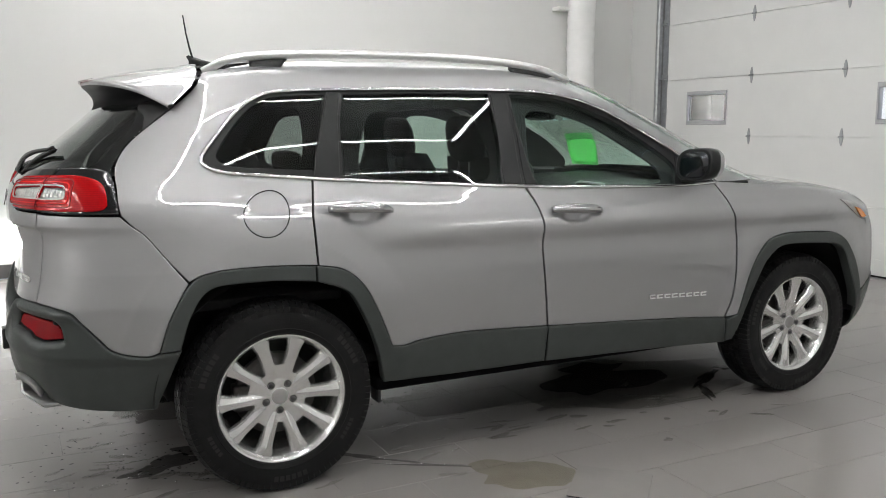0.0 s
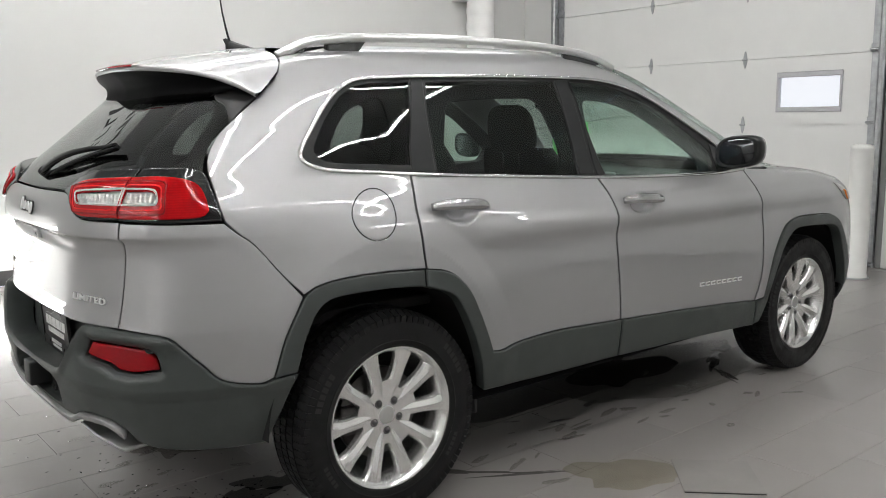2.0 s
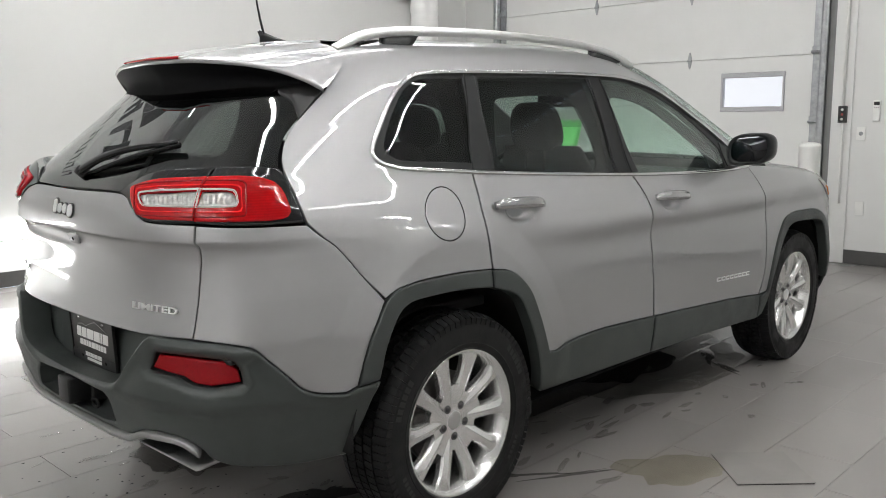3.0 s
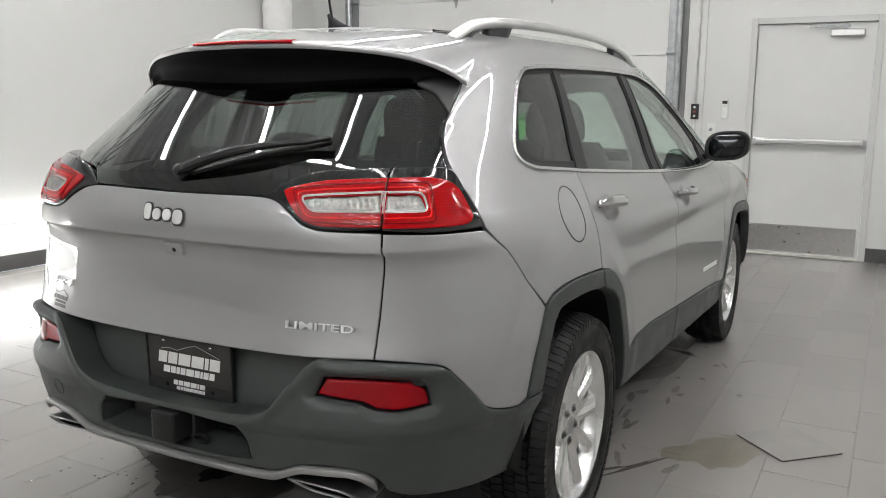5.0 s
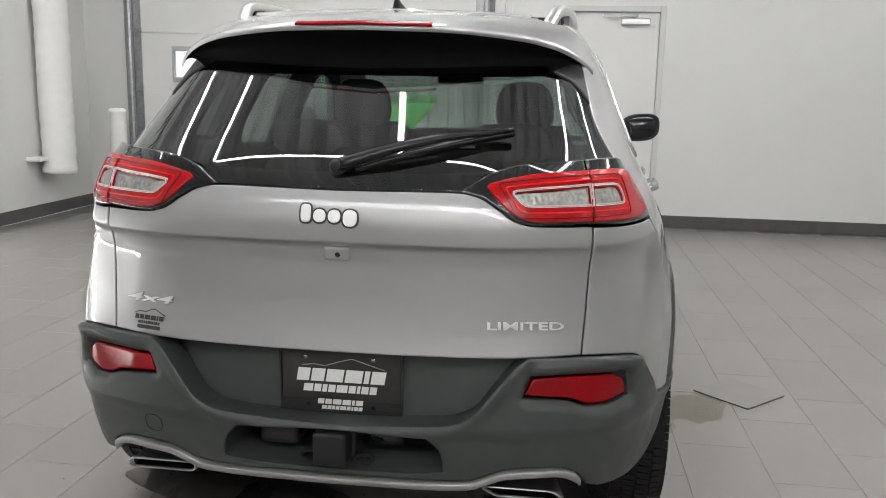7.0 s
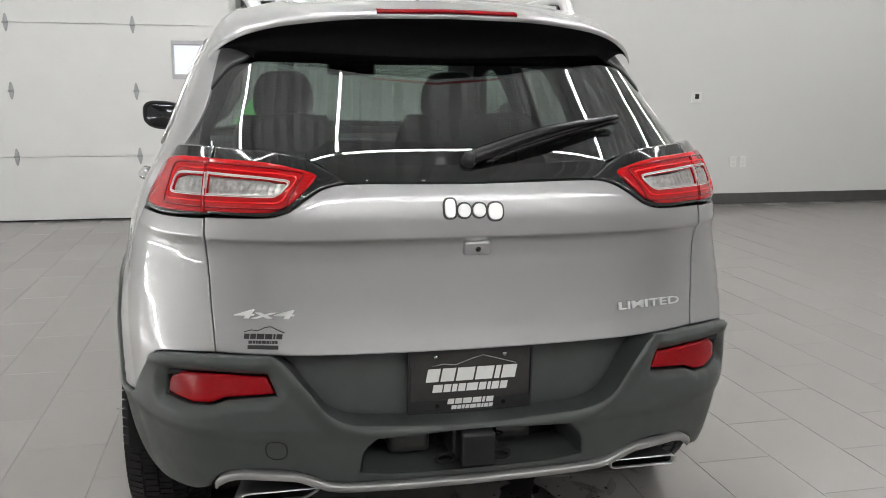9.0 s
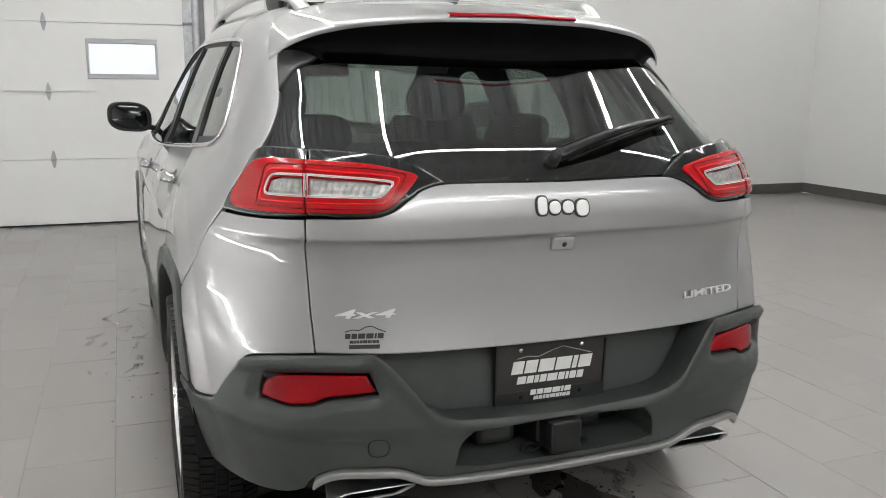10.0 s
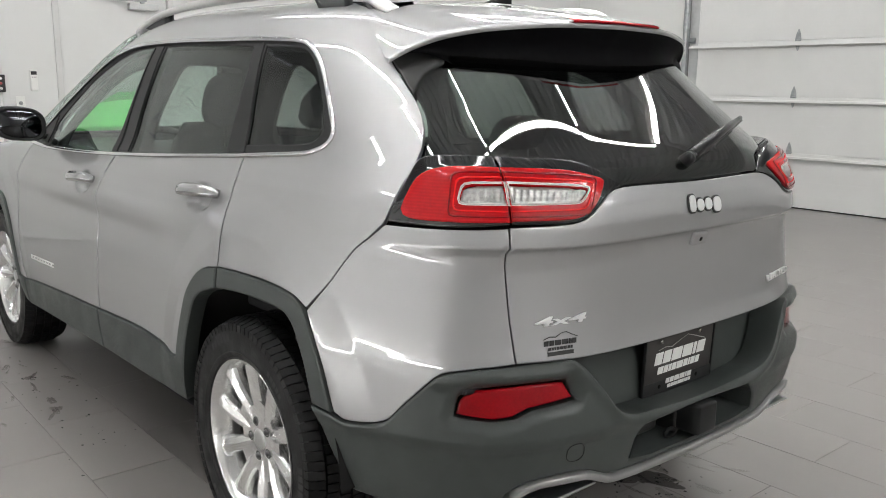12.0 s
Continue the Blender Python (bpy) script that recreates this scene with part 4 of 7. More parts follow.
POCKET = mirrored([(0, 0.438), (0.20, 0.442), (0.272, 0.452, 1), (0.262, 0.505), (0.232, 0.538, 1), (0, 0.546)])
bumper = panel("rear_bumper", mirrored([(0, 0.415), (0.20, 0.418), (0.35, 0.425), (0.385, 0.442), (0.43, 0.458), (0.53, 0.460), (0.59, 0.446), (0.625, 0.42), (0.64, 0.392), (0.70, 0.370), (0.90, 0.356), (1.045, 0.356, 1), (1.10, 0.47), (1.15, 0.583, 1),
                                        (1.078, 0.577, 1), (1.04, 0.566)] + SKIRT[1:] + [(0.62, 0.742), (0.58, 0.744), (0.462, 0.744, 1), (0.432, 0.722), (0.385, 0.665), (0.338, 0.606), (0.285, 0.578), (0.20, 0.569), (0, 0.561)]),
               CLAD, car, 1, out=0.004, edge=0.009, thick=0.10, grid=0.0125, holes=(POCKET, grown(REFLECT, 0.006), [(-p[0], *p[1:]) for p in grown(REFLECT, 0.006)][::-1]), disp=bumper_shape, label="black grained plastic rear bumper")
panel("plate_recess", mirrored([(0, 0.540), (0.20, 0.546), (0.31, 0.560), (0.37, 0.61), (0.42, 0.67), (0.49, 0.765, 1), (0, 0.765, 1)]), CLAD, bumper, 1, out=-0.088, edge=0.003, thick=0.01, grid=0.03, label="black recess behind the plate")
for sgn in (-1, 1):
    panel("reflector", REFLECT, REFLECTOR, bumper, sgn, out=-0.006, gap=-0.001, edge=0.007, thick=0.03, grid=0.02, label="red rear reflector")

# round tow eye cover
ring = np.linspace(0, 2 * math.pi, 28, endpoint=False)
uu, qq = 0.461 + 0.024 * np.sign(np.cos(ring)) * np.abs(np.cos(ring)) ** 0.8, 0.520 + 0.024 * np.sign(np.sin(ring)) * np.abs(np.sin(ring)) ** 0.8
nrm = PN(uu, qq)
bm = bmesh.new()
sweep(bm, P(uu, qq) + nrm * (0.0042 + bumper_shape(uu, qq))[:, None], round_section(0.0016, 0.0010, 6), closed=True, ups=nrm)
part("tow_eye_gap", bm, SATIN, bumper, "thin gap round the tow eye cover")

# hitch pocket behind the opening
bm = bmesh.new()
lp = outline(POCKET)
front, backp = P(lp[:, 0], lp[:, 1]), P(lp[:, 0] * 0.93, 0.447 + (lp[:, 1] - 0.438) * 0.86)
backp[:, 0] = -2.09
a = [bm.verts.new(p) for p in front]
b = [bm.verts.new(p) for p in backp]
for i in range(len(a)):
    j = (i + 1) % len(a)
    bm.faces.new((a[i], a[j], b[j], b[i]))
part("hitch_pocket", bm, CLAD, bumper, "black hitch pocket", smooth=False)
# the back is split off in near-black, so its colour carries the pocket's shade
bm = bmesh.new()
bm.faces.new([bm.verts.new(p) for p in backp])
part("pocket_back", bm, WELL, bumper, "hitch pocket back, blackened for the shade of its depth", smooth=False)
bm = bmesh.new()
box(bm, (-2.270, -0.044, 0.458), (-2.13, 0.040, 0.542), 0.008)
hitch = part("tow_hitch_cover", bm, SATIN, bumper, "black plastic tow hitch cover")
bm = bmesh.new()
box(bm, (-2.20, -0.052, 0.450), (-2.085, 0.048, 0.55), 0.006)
part("receiver", bm, PLASTIC_BLACK, hitch, "black steel receiver")
bm = bmesh.new()
box(bm, (-2.185, 0.10, 0.468), (-2.085, 0.205, 0.525), 0.02, segs=3)
part("tow_plug", bm, PLASTIC_BLACK, bumper, "black trailer plug cover")
bm = bmesh.new()
box(bm, (-2.15, -0.17, 0.47), (-2.085, -0.07, 0.525), 0.012)
part("tow_bracket", bm, GLOSS, bumper, "dark bracket")
for y in (0.065, -0.075):
    bm = bmesh.new()
    ring = [(-2.20, y + 0.024 * math.cos(k), 0.455 + 0.012 * math.sin(k)) for k in np.linspace(0, 2 * math.pi, 14, endpoint=False)]
    sweep(bm, ring, round_section(0.005, 0.005, 6), up=(1, 0, 0), closed=True)
    part("chain_loop", bm, WELL, bumper, "black chain loop")

STRIP_PAINT = material("satin_silver_strip", (0.36, 0.36, 0.355), 0.42, 0.7, vary=0.04, scale=40)
# silver strip with the tail pipes
bm = bmesh.new()
half = [(0, 0.403), (0.20, 0.406), (0.33, 0.413), (0.375, 0.430), (0.43, 0.449), (0.53, 0.452), (0.565, 0.447), (0.590, 0.436), (0.606, 0.422), (0.612, 0.408)]
fu, fq = curve([(i, p[0]) for i, p in enumerate(half)]), curve([(i, p[1]) for i, p in enumerate(half)])
t = np.linspace(-9, 9, 121)
uu, qq = fu(np.abs(t)) * np.sign(t), fq(np.abs(t))
nrm = PN(uu, qq)
pts = P(uu, qq)
sweep(bm, pts, [(-0.0095, -0.03), (-0.0095, 0.004), (-0.007, 0.007), (0.007, 0.007), (0.0095, 0.004), (0.0095, -0.03)], ups=nrm, scales=[1.0 if abs(k) < 7.5 else max(0.3, (9.6 - abs(k)) / 2.1) for k in t])
bmesh.ops.recalc_face_normals(bm, faces=bm.faces)
part("bumper_strip", bm, STRIP_PAINT, bumper, "satin silver lower bumper strip")


def loop_rect(cx, cy, cz, hy, hz, r, slant=0.0, n=6):
    out = []
    for sx, sz, a0 in ((1, 1, 0), (-1, 1, 90), (-1, -1, 180), (1, -1, 270)):
        for k in range(n + 1):
            a = radians(a0 + 90 * k / n)
            y, z = sx * (hy - r) + r * math.cos(a), sz * (hz - r) + r * math.sin(a)
            out.append((cx + slant * z, cy + y + 0.6 * z * (1 if cy < 0 else -1), cz + z))
    return out


for sgn in (-1, 1):
    bm = bmesh.new()
    cy = sgn * 0.478
    rings = [loop_rect(-2.02, cy, 0.376, 0.075, 0.028, 0.020), loop_rect(-2.166, cy, 0.381, 0.094, 0.032, 0.020, -1.2), loop_rect(-2.176, cy, 0.381, 0.0925, 0.0305, 0.019, -1.2),
             loop_rect(-2.172, cy, 0.381, 0.087, 0.0255, 0.014, -1.2), loop_rect(-2.164, cy, 0.381, 0.086, 0.0245, 0.013, -1.2)]
    vs = [[bm.verts.new(p) for p in r] for r in rings]
    for a, b in zip(vs, vs[1:]):
        for i in range(len(a)):
            j = (i + 1) % len(a)
            bm.faces.new((a[i], a[j], b[j], b[i]))
    bmesh.ops.recalc_face_normals(bm, faces=bm.faces)
    pipe = part("tail_pipe", bm, SATIN_METAL, bumper, "chrome rectangular tail pipe")
    bm = bmesh.new()
    vs = [[bm.verts.new(p) for p in r] for r in (loop_rect(-2.163, cy, 0.381, 0.086, 0.0245, 0.013, -1.2), loop_rect(-2.04, cy, 0.377, 0.074, 0.021, 0.012))]
    for i in range(len(vs[0])):
        j = (i + 1) % len(vs[0])
        bm.faces.new((vs[0][i], vs[0][j], vs[1][j], vs[1][i]))
    bm.faces.new(vs[1])
    part("bore", bm, WELL, pipe, "black pipe bore", smooth=False)

# dealer plate in the recess
PLATE_DARK = material("dark_plate", (0.035, 0.032, 0.030), 0.35, vary=0.15, scale=30)
WHITE_INK = material("white_print", (0.78, 0.78, 0.76), 0.4, vary=0.03, scale=50)
GREY_INK = material("grey_print", (0.32, 0.31, 0.30), 0.4, vary=0.03, scale=50)
DARK_INK = material("dark_print", (0.03, 0.03, 0.03), 0.4, vary=0.05, scale=50)
bm = bmesh.new()
PM = Matrix.Translation((-2.162, -0.006, 0.640)) @ Matrix(((0, 0, -1, 0), (-1, 0, 0, 0), (0, 1, 0, 0), (0, 0, 0, 1))) @ pose(0, 0, 0, 2.5, 0, 0)
box(bm, (-0.1525, -0.076, 0), (0.1525, 0.076, 0.004), 0.0015, PM)
plate = part("licence_plate", bm, PLATE_DARK, car, "dark dealer plate with white bars for lettering", smooth=False)
bm = bmesh.new()
ring = [(-0.156, -0.080), (0.156, -0.080), (0.156, 0.080), (-0.156, 0.080)]
sweep(bm, [PM @ Vector((x, y, 0.002)) for x, y in ring], [(-0.005, -0.003), (0.005, -0.003), (0.005, 0.006), (-0.005, 0.006)], up=PM.to_3x3() @ Vector((0, 0, 1)), closed=True)
box(bm, (-0.156, -0.080, 0.0), (0.156, -0.046, 0.0065), 0.002, PM)
bmesh.ops.recalc_face_normals(bm, faces=bm.faces)
part("plate_frame", bm, PLASTIC_BLACK, plate, "black plastic plate frame", smooth=False)


def bars(name, parent, m, spans, y0, y1, mat, z=0.0045, lean=0.18, depth=0.0008, label=""):
    """A row of plain slanted bars in the plane of m."""
    bm = bmesh.new()
    for x0, x1 in spans:
        s = lean * (y1 - y0)
        lo = [bm.verts.new(m @ Vector((x0, y0, z))), bm.verts.new(m @ Vector((x1, y0, z))), bm.verts.new(m @ Vector((x1 + s, y1, z))), bm.verts.new(m @ Vector((x0 + s, y1, z)))]
        hi = [bm.verts.new(v.co + m.to_3x3() @ Vector((0, 0, depth))) for v in lo]
        bm.faces.new(hi)
        for i in range(4):
            bm.faces.new((lo[i], lo[(i + 1) % 4], hi[(i + 1) % 4], hi[i]))
    return part(name, bm, mat, parent, label, smooth=False)


def spans(x0, widths, gap):
    out = []
    for w in widths:
        out.append((x0, x0 + w))
        x0 += w + gap
    return out


bars("plate_print", plate, PM, spans(-0.115, (0.032, 0.034, 0.044, 0.044, 0.013, 0.036), 0.005), 0.002, 0.036, WHITE_INK, label="bold white bars")
bars("plate_print", plate, PM, spans(-0.098, (0.024, 0.018, 0.012, 0.018, 0.028, 0.018, 0.008, 0.018, 0.018), 0.0035), -0.026, -0.006, WHITE_INK, label="white bars")
bars("plate_print", plate, PM, spans(-0.060, (0.016, 0.017, 0.022, 0.022, 0.007, 0.018), 0.003), -0.058, -0.044, WHITE_INK, 0.0070, label="bold white bars")
bars("plate_print", plate, PM, spans(-0.050, (0.013, 0.010, 0.007, 0.010, 0.015, 0.010, 0.005, 0.010, 0.010), 0.002), -0.072, -0.062, WHITE_INK, 0.0070, label="white bars")
bm = bmesh.new()
ridge = [(-0.10, 0.043), (-0.07, 0.048), (-0.04, 0.044), (0.0, 0.058), (0.03, 0.066), (0.07, 0.054), (0.115, 0.040)]
sweep(bm, [PM @ Vector((x, y, 0.005)) for x, y in ridge], round_section(0.0012, 0.0008, 6), up=PM.to_3x3() @ Vector((0, 0, 1)))
part("plate_ridge_line", bm, GREY_INK, plate, "thin grey ridge line")
for x in (-0.09, 0.085):
    bm = bmesh.new()
    lathe(bm, [(0, 0.004), (0.005, 0.0035), (0.0065, 0.001), (0.0065, 0)], 16, PM @ Matrix.Translation((x, 0.066, 0.004)))
    part("screw", bm, CHROME, plate, "bright screw head")
for x in (-0.085, 0.085):
    bm = bmesh.new()
    lathe(bm, [(0, 0.0006), (0.0055, 0.0004), (0.006, 0)], 14, PM @ Matrix.Translation((x, -0.062, 0.0066)))
    part("frame_hole", bm, WELL, plate, "dark screw hole")


def on_tail(y, q, lift=0.0):
    """A frame lying on the tailgate, x to the right as seen from behind, z outwards."""
    us = np.linspace(0, 0.8, 120)
    u = float(np.interp(abs(y), P(us, np.full(120, q))[:, 1], us)) * (1 if y >= 0 else -1)
    p, n = Vector(P(u, q)), Vector(PN(u, q))
    x = Vector((0, 0, 1)).cross(n).normalized()
    v = n.cross(x)
    return Matrix(((x.x, v.x, n.x, p.x + n.x * lift), (x.y, v.y, n.y, p.y + n.y * lift), (x.z, v.z, n.z, p.z + n.z * lift), (0, 0, 0, 1)))


def lettering(name, text, m, height, width, mat, parent, label, depth=0.0026, shear=0.0):
    cu = bpy.data.curves.new(name, "FONT")
    cu.body, cu.align_x, cu.align_y, cu.extrude, cu.bevel_depth, cu.bevel_resolution, cu.shear, cu.offset = text, "CENTER", "CENTER", depth / height, 0.012, 1, shear, 0.006
    ob = new(name, cu)
    dg = bpy.context.evaluated_depsgraph_get()
    me = bpy.data.meshes.new_from_object(ob.evaluated_get(dg))
    bpy.data.objects.remove(ob)
    xs = [v.co.x for v in me.vertices]
    ys = [v.co.y for v in me.vertices]
    kx, ky = width / (max(xs) - min(xs)), height / (max(ys) - min(ys))
    cx, cy = (max(xs) + min(xs)) / 2, (max(ys) + min(ys)) / 2
    me.transform(m @ Matrix.Diagonal((kx, ky, height, 1)) @ Matrix.Translation((-cx, -cy, 0)))
    me.materials.clear()
    me.materials.append(mat)
    ob = new(name, me)
    ob.parent = parent
    return tagged(ob, label)


WHITE_CHROME = material("bright_badge_chrome", (0.86, 0.86, 0.86), 0.28, 0.55, coat=0.5)
lettering("lettering", "LIMITED", on_tail(-0.467, 0.820, 0.002), 0.019, 0.186, WHITE_CHROME, gate, "chrome letters reading LIMITED")
lettering("lettering", "4x4", on_tail(0.490, 0.838, 0.002), 0.021, 0.142, WHITE_CHROME, gate, "chrome letters reading 4x4", shear=0.2)

# maker's badge as plain shapes
BM = on_tail(0.0, 1.078, 0.001)
def badge_shape(name, cx, cy, hx, hy, mat, z0, z1, label, power=2.6):
    """A plain rounded boss lying on the tailgate."""
    bm = bmesh.new()
    rings = []
    for k, z in ((1.0, z0), (1.0, z1 - 0.0010), (0.93, z1)):
        rings.append([bm.verts.new(BM @ Vector((cx + hx * k * math.copysign(abs(math.cos(a)) ** (2 / power), math.cos(a)), cy + hy * k * math.copysign(abs(math.sin(a)) ** (2 / power), math.sin(a)), z)))
                      for a in np.linspace(0, 2 * math.pi, 28, endpoint=False)])
    for p, q in zip(rings, rings[1:]):
        for i in range(28):
            bm.faces.new((p[i], p[(i + 1) % 28], q[(i + 1) % 28], q[i]))
    bm.faces.new(rings[-1])
    bmesh.ops.recalc_face_normals(bm, faces=bm.faces)
    return part(name, bm, mat, gate, label, smooth=False)


for cx, cy, hx, hy, pw in ((-0.0635, 0.002, 0.0125, 0.0215, 3.2), (-0.0300, -0.0035, 0.0150, 0.0155, 2.2), (0.0060, -0.0035, 0.0150, 0.0155, 2.2), (0.0445, -0.007, 0.0170, 0.0195, 2.6)):
    badge_shape("badge_back", cx, cy, hx + 0.0045, hy + 0.0045, DARK_INK, 0.0, 0.0035, "dark badge backing", pw)
    badge_shape("badge", cx, cy, hx, hy, WHITE_CHROME, 0.0030, 0.0065, "plain chrome badge shape", pw)
# dealer sticker as plain bars
SM = on_tail(0.495, 0.782, 0.0005)
bars("sticker_print", gate, SM, spans(-0.045, (0.0125, 0.013, 0.017, 0.017, 0.005, 0.014), 0.0022), -0.002, 0.010, DARK_INK, 0.0004, 0.1, 0.0003, "dark printed bars")
bars("sticker_print", gate, SM, spans(-0.034, (0.009, 0.006, 0.005, 0.007, 0.010, 0.007, 0.003, 0.007, 0.006), 0.001), -0.013, -0.006, DARK_INK, 0.0004, 0.0, 0.0003, "dark printed bars")
bars("sticker_print", gate, SM, [(-0.036, 0.036)], -0.026, -0.0165, DARK_INK, 0.0004, 0.0, 0.0003, "dark printed bar")
bm = bmesh.new()
sweep(bm, [SM @ Vector((x, y, 0.0006)) for x, y in ((-0.045, 0.014), (-0.028, 0.019), (-0.012, 0.017), (0.004, 0.025), (0.018, 0.027), (0.032, 0.020), (0.050, 0.013))], round_section(0.0011, 0.0005, 6), up=SM.to_3x3() @ Vector((0, 0, 1)))
part("sticker_ridge_line", bm, DARK_INK, gate, "thin dark ridge line")

# reversing camera pod
CM = on_tail(-0.004, 0.983, 0.0)
bm = bmesh.new()
box(bm, (-0.032, -0.018, -0.004), (0.032, 0.018, 0.010), 0.007, CM, 3)
pod = part("camera_pod", bm, PAINT, gate, "silver reversing camera pod")
bm = bmesh.new()
lathe(bm, [(0, 0.0125), (0.004, 0.012), (0.0065, 0.0105), (0.0065, 0.009)], 18, CM @ Matrix.Translation((0.002, -0.001, 0)))
part("lens", bm, GLOSS, pod, "black camera lens")

# wiper
a, b = Vector((-2.146, 0.004, 1.178)), Vector((-2.036, -0.415, 1.272))
bm = bmesh.new()
n = Vector((-0.80, 0, 0.6))
pts, sc = [], []
for k in np.linspace(0, 1, 16):
    p = a.lerp(b, float(k)) + n * (0.020 + 0.016 * math.sin(math.pi * min(1, k * 1.15)) + 0.012 * math.sin(math.pi * k))
    pts.append(p)
    sc.append(0.80 - 0.55 * k)
sweep(bm, pts, [(-0.022, -0.010), (-0.024, 0.004), (-0.012, 0.015), (0.010, 0.016), (0.022, 0.006), (0.020, -0.010)], ups=[n] * 16, scales=sc)
bmesh.ops.recalc_face_normals(bm, faces=bm.faces)
wiper = part("wiper", bm, WIPER_BLACK, gate, "black rear wiper arm")
bm = bmesh.new()
down = Vector((0.1, -0.1, -0.9)).normalized()
pts = [a.lerp(b, float(k)) + n * (0.014 + 0.012 * math.sin(math.pi * k)) + down * (0.012 * (1 - k) + 0.006) for k in np.linspace(0.10, 1.0, 12)]
sweep(bm, pts, [(-0.007, -0.008), (-0.007, 0.008), (0.007, 0.008), (0.007, -0.008)], ups=[n] * 12)
part("blade", bm, WIPER_BLACK, wiper, "black wiper blade")
bm = bmesh.new()
lathe(bm, [(0, 0.036), (0.012, 0.034), (0.017, 0.026), (0.019, -0.01)], 24, Matrix.Translation(a) @ Vector((0, 0, 1)).rotation_difference(n).to_matrix().to_4x4())
part("pivot_cap", bm, SATIN, wiper, "black wiper pivot cap")


# ---- wheels, rails, mirrors ----
LUG = material("dark_lug_steel", (0.10, 0.10, 0.10), 0.3, 0.9)
MARK = material("worn_rubber_print", (0.016, 0.016, 0.016), 0.5, vary=0.2, scale=40)


def make_wheel(at, turn):
    """One wheel: local z points outwards."""
    bm = bmesh.new()
    lathe(bm, [(0.2465, 0.086), (0.2475, 0.094), (0.244, 0.0985), (0.238, 0.0965), (0.232, 0.090), (0.226, 0.080), (0.214, 0.045), (0.207, 0.0), (0.205, -0.09)], 72)
    # hub
    lathe(bm, [(0.0, 0.0600), (0.036, 0.0600), (0.060, 0.0592), (0.074, 0.0575), (0.080, 0.050), (0.070, 0.010)], 48)
    rim = part("wheel", bm, ALLOY, car, "polished ten-spoke alloy wheel")
    rim.matrix_basis = pose(*at, *turn)
    me = rim.data
    me.set_sharp_from_angle(angle=radians(19))
    for k in range(10):
        bm = bmesh.new()
        rot = pose(0, 0, 0, 0, 0, 36 * k)
        rows = []
        for t in np.linspace(0, 1, 9):
            r = 0.060 + 0.174 * t
            w = 0.0285 - 0.0045 * math.sin(math.pi * min(1, t * 1.10)) + 0.010 * max(0, (t - 0.70) / 0.30) ** 1.6
            h = 0.058 + 0.026 * t + 0.006 * math.sin(math.pi * t)
            dep = 0.040 - 0.010 * t
            rows.append([bm.verts.new(rot @ Vector((r, s * w, z))) for s, z in ((-1.08, h - dep), (-1.0, h - 0.017), (-0.80, h - 0.0075), (-0.10, h), (0.10, h), (0.80, h - 0.0075), (1.0, h - 0.017), (1.08, h - dep))])
        for a, b in zip(rows, rows[1:]):
            for i in range(7):
                bm.faces.new((a[i], b[i], b[i + 1], a[i + 1]))
        bm.faces.new(rows[-1])
        spoke = part("spoke", bm, ALLOY, rim)
        spoke.data.set_sharp_from_angle(angle=radians(19))
        # web beside the spoke, long in every second gap
        bm = bmesh.new()
        rot = pose(0, 0, 0, 0, 0, 36 * k + 18)
        r1 = 0.122 if k % 2 == 0 else 0.100
        rows = []
        for r in np.linspace(0.055, r1, 5):
            wd = r * math.sin(radians(17.5))
            h = 0.0575 + 0.11 * (r - 0.055)
            rows.append([bm.verts.new(rot @ Vector((r, s * wd, z))) for s, z in ((-1, h), (-0.3, h - 0.001), (0.3, h - 0.001), (1, h))])
        rows.append([bm.verts.new(v.co - Vector((0, 0, 0.03))) for v in rows[-1]])
        for a, b in zip(rows, rows[1:]):
            for i in range(3):
                bm.faces.new((a[i], b[i], b[i + 1], a[i + 1]))
        web = part("spoke_web", bm, ALLOY, rim)
        web.data.set_sharp_from_angle(angle=radians(19))
    bm = bmesh.new()
    lathe(bm, [(0, 0.0640), (0.022, 0.0636), (0.0300, 0.0624), (0.0325, 0.0595)], 32)
    part("centre_cap", bm, SATIN_METAL, rim, "satin silver centre cap")
    for k in range(5):
        bm = bmesh.new()
        m = pose(0.054 * math.cos(radians(54 + 72 * k)), 0.054 * math.sin(radians(54 + 72 * k)), 0)
        lathe(bm, [(0.0, 0.0670), (0.006, 0.0665), (0.0085, 0.064), (0.0098, 0.052)], 6, m)
        lathe(bm, [(0.0100, 0.0600), (0.0140, 0.0610), (0.0152, 0.058)], 16, m)
        part("lug_nut", bm, LUG, rim, "dark steel lug nut")
    bm = bmesh.new()
    lathe(bm, [(0.05, 0.012), (0.155, 0.012), (0.157, 0.008), (0.157, -0.012), (0.05, -0.012)], 48)
    part("brake_disc", bm, BRAKE, rim, "grey steel brake disc")
    bm = bmesh.new()
    box(bm, (-0.165, -0.05, -0.03), (-0.09, 0.05, 0.035), 0.012)
    part("caliper", bm, BRAKE, rim, "grey brake caliper")
    bm = bmesh.new()
    lathe(bm, [(0.0, -0.03), (0.203, -0.04), (0.205, -0.09)], 36)
    part("backing_plate", bm, WELL, rim, "dark backing plate")
    # tyre
    bm = bmesh.new()
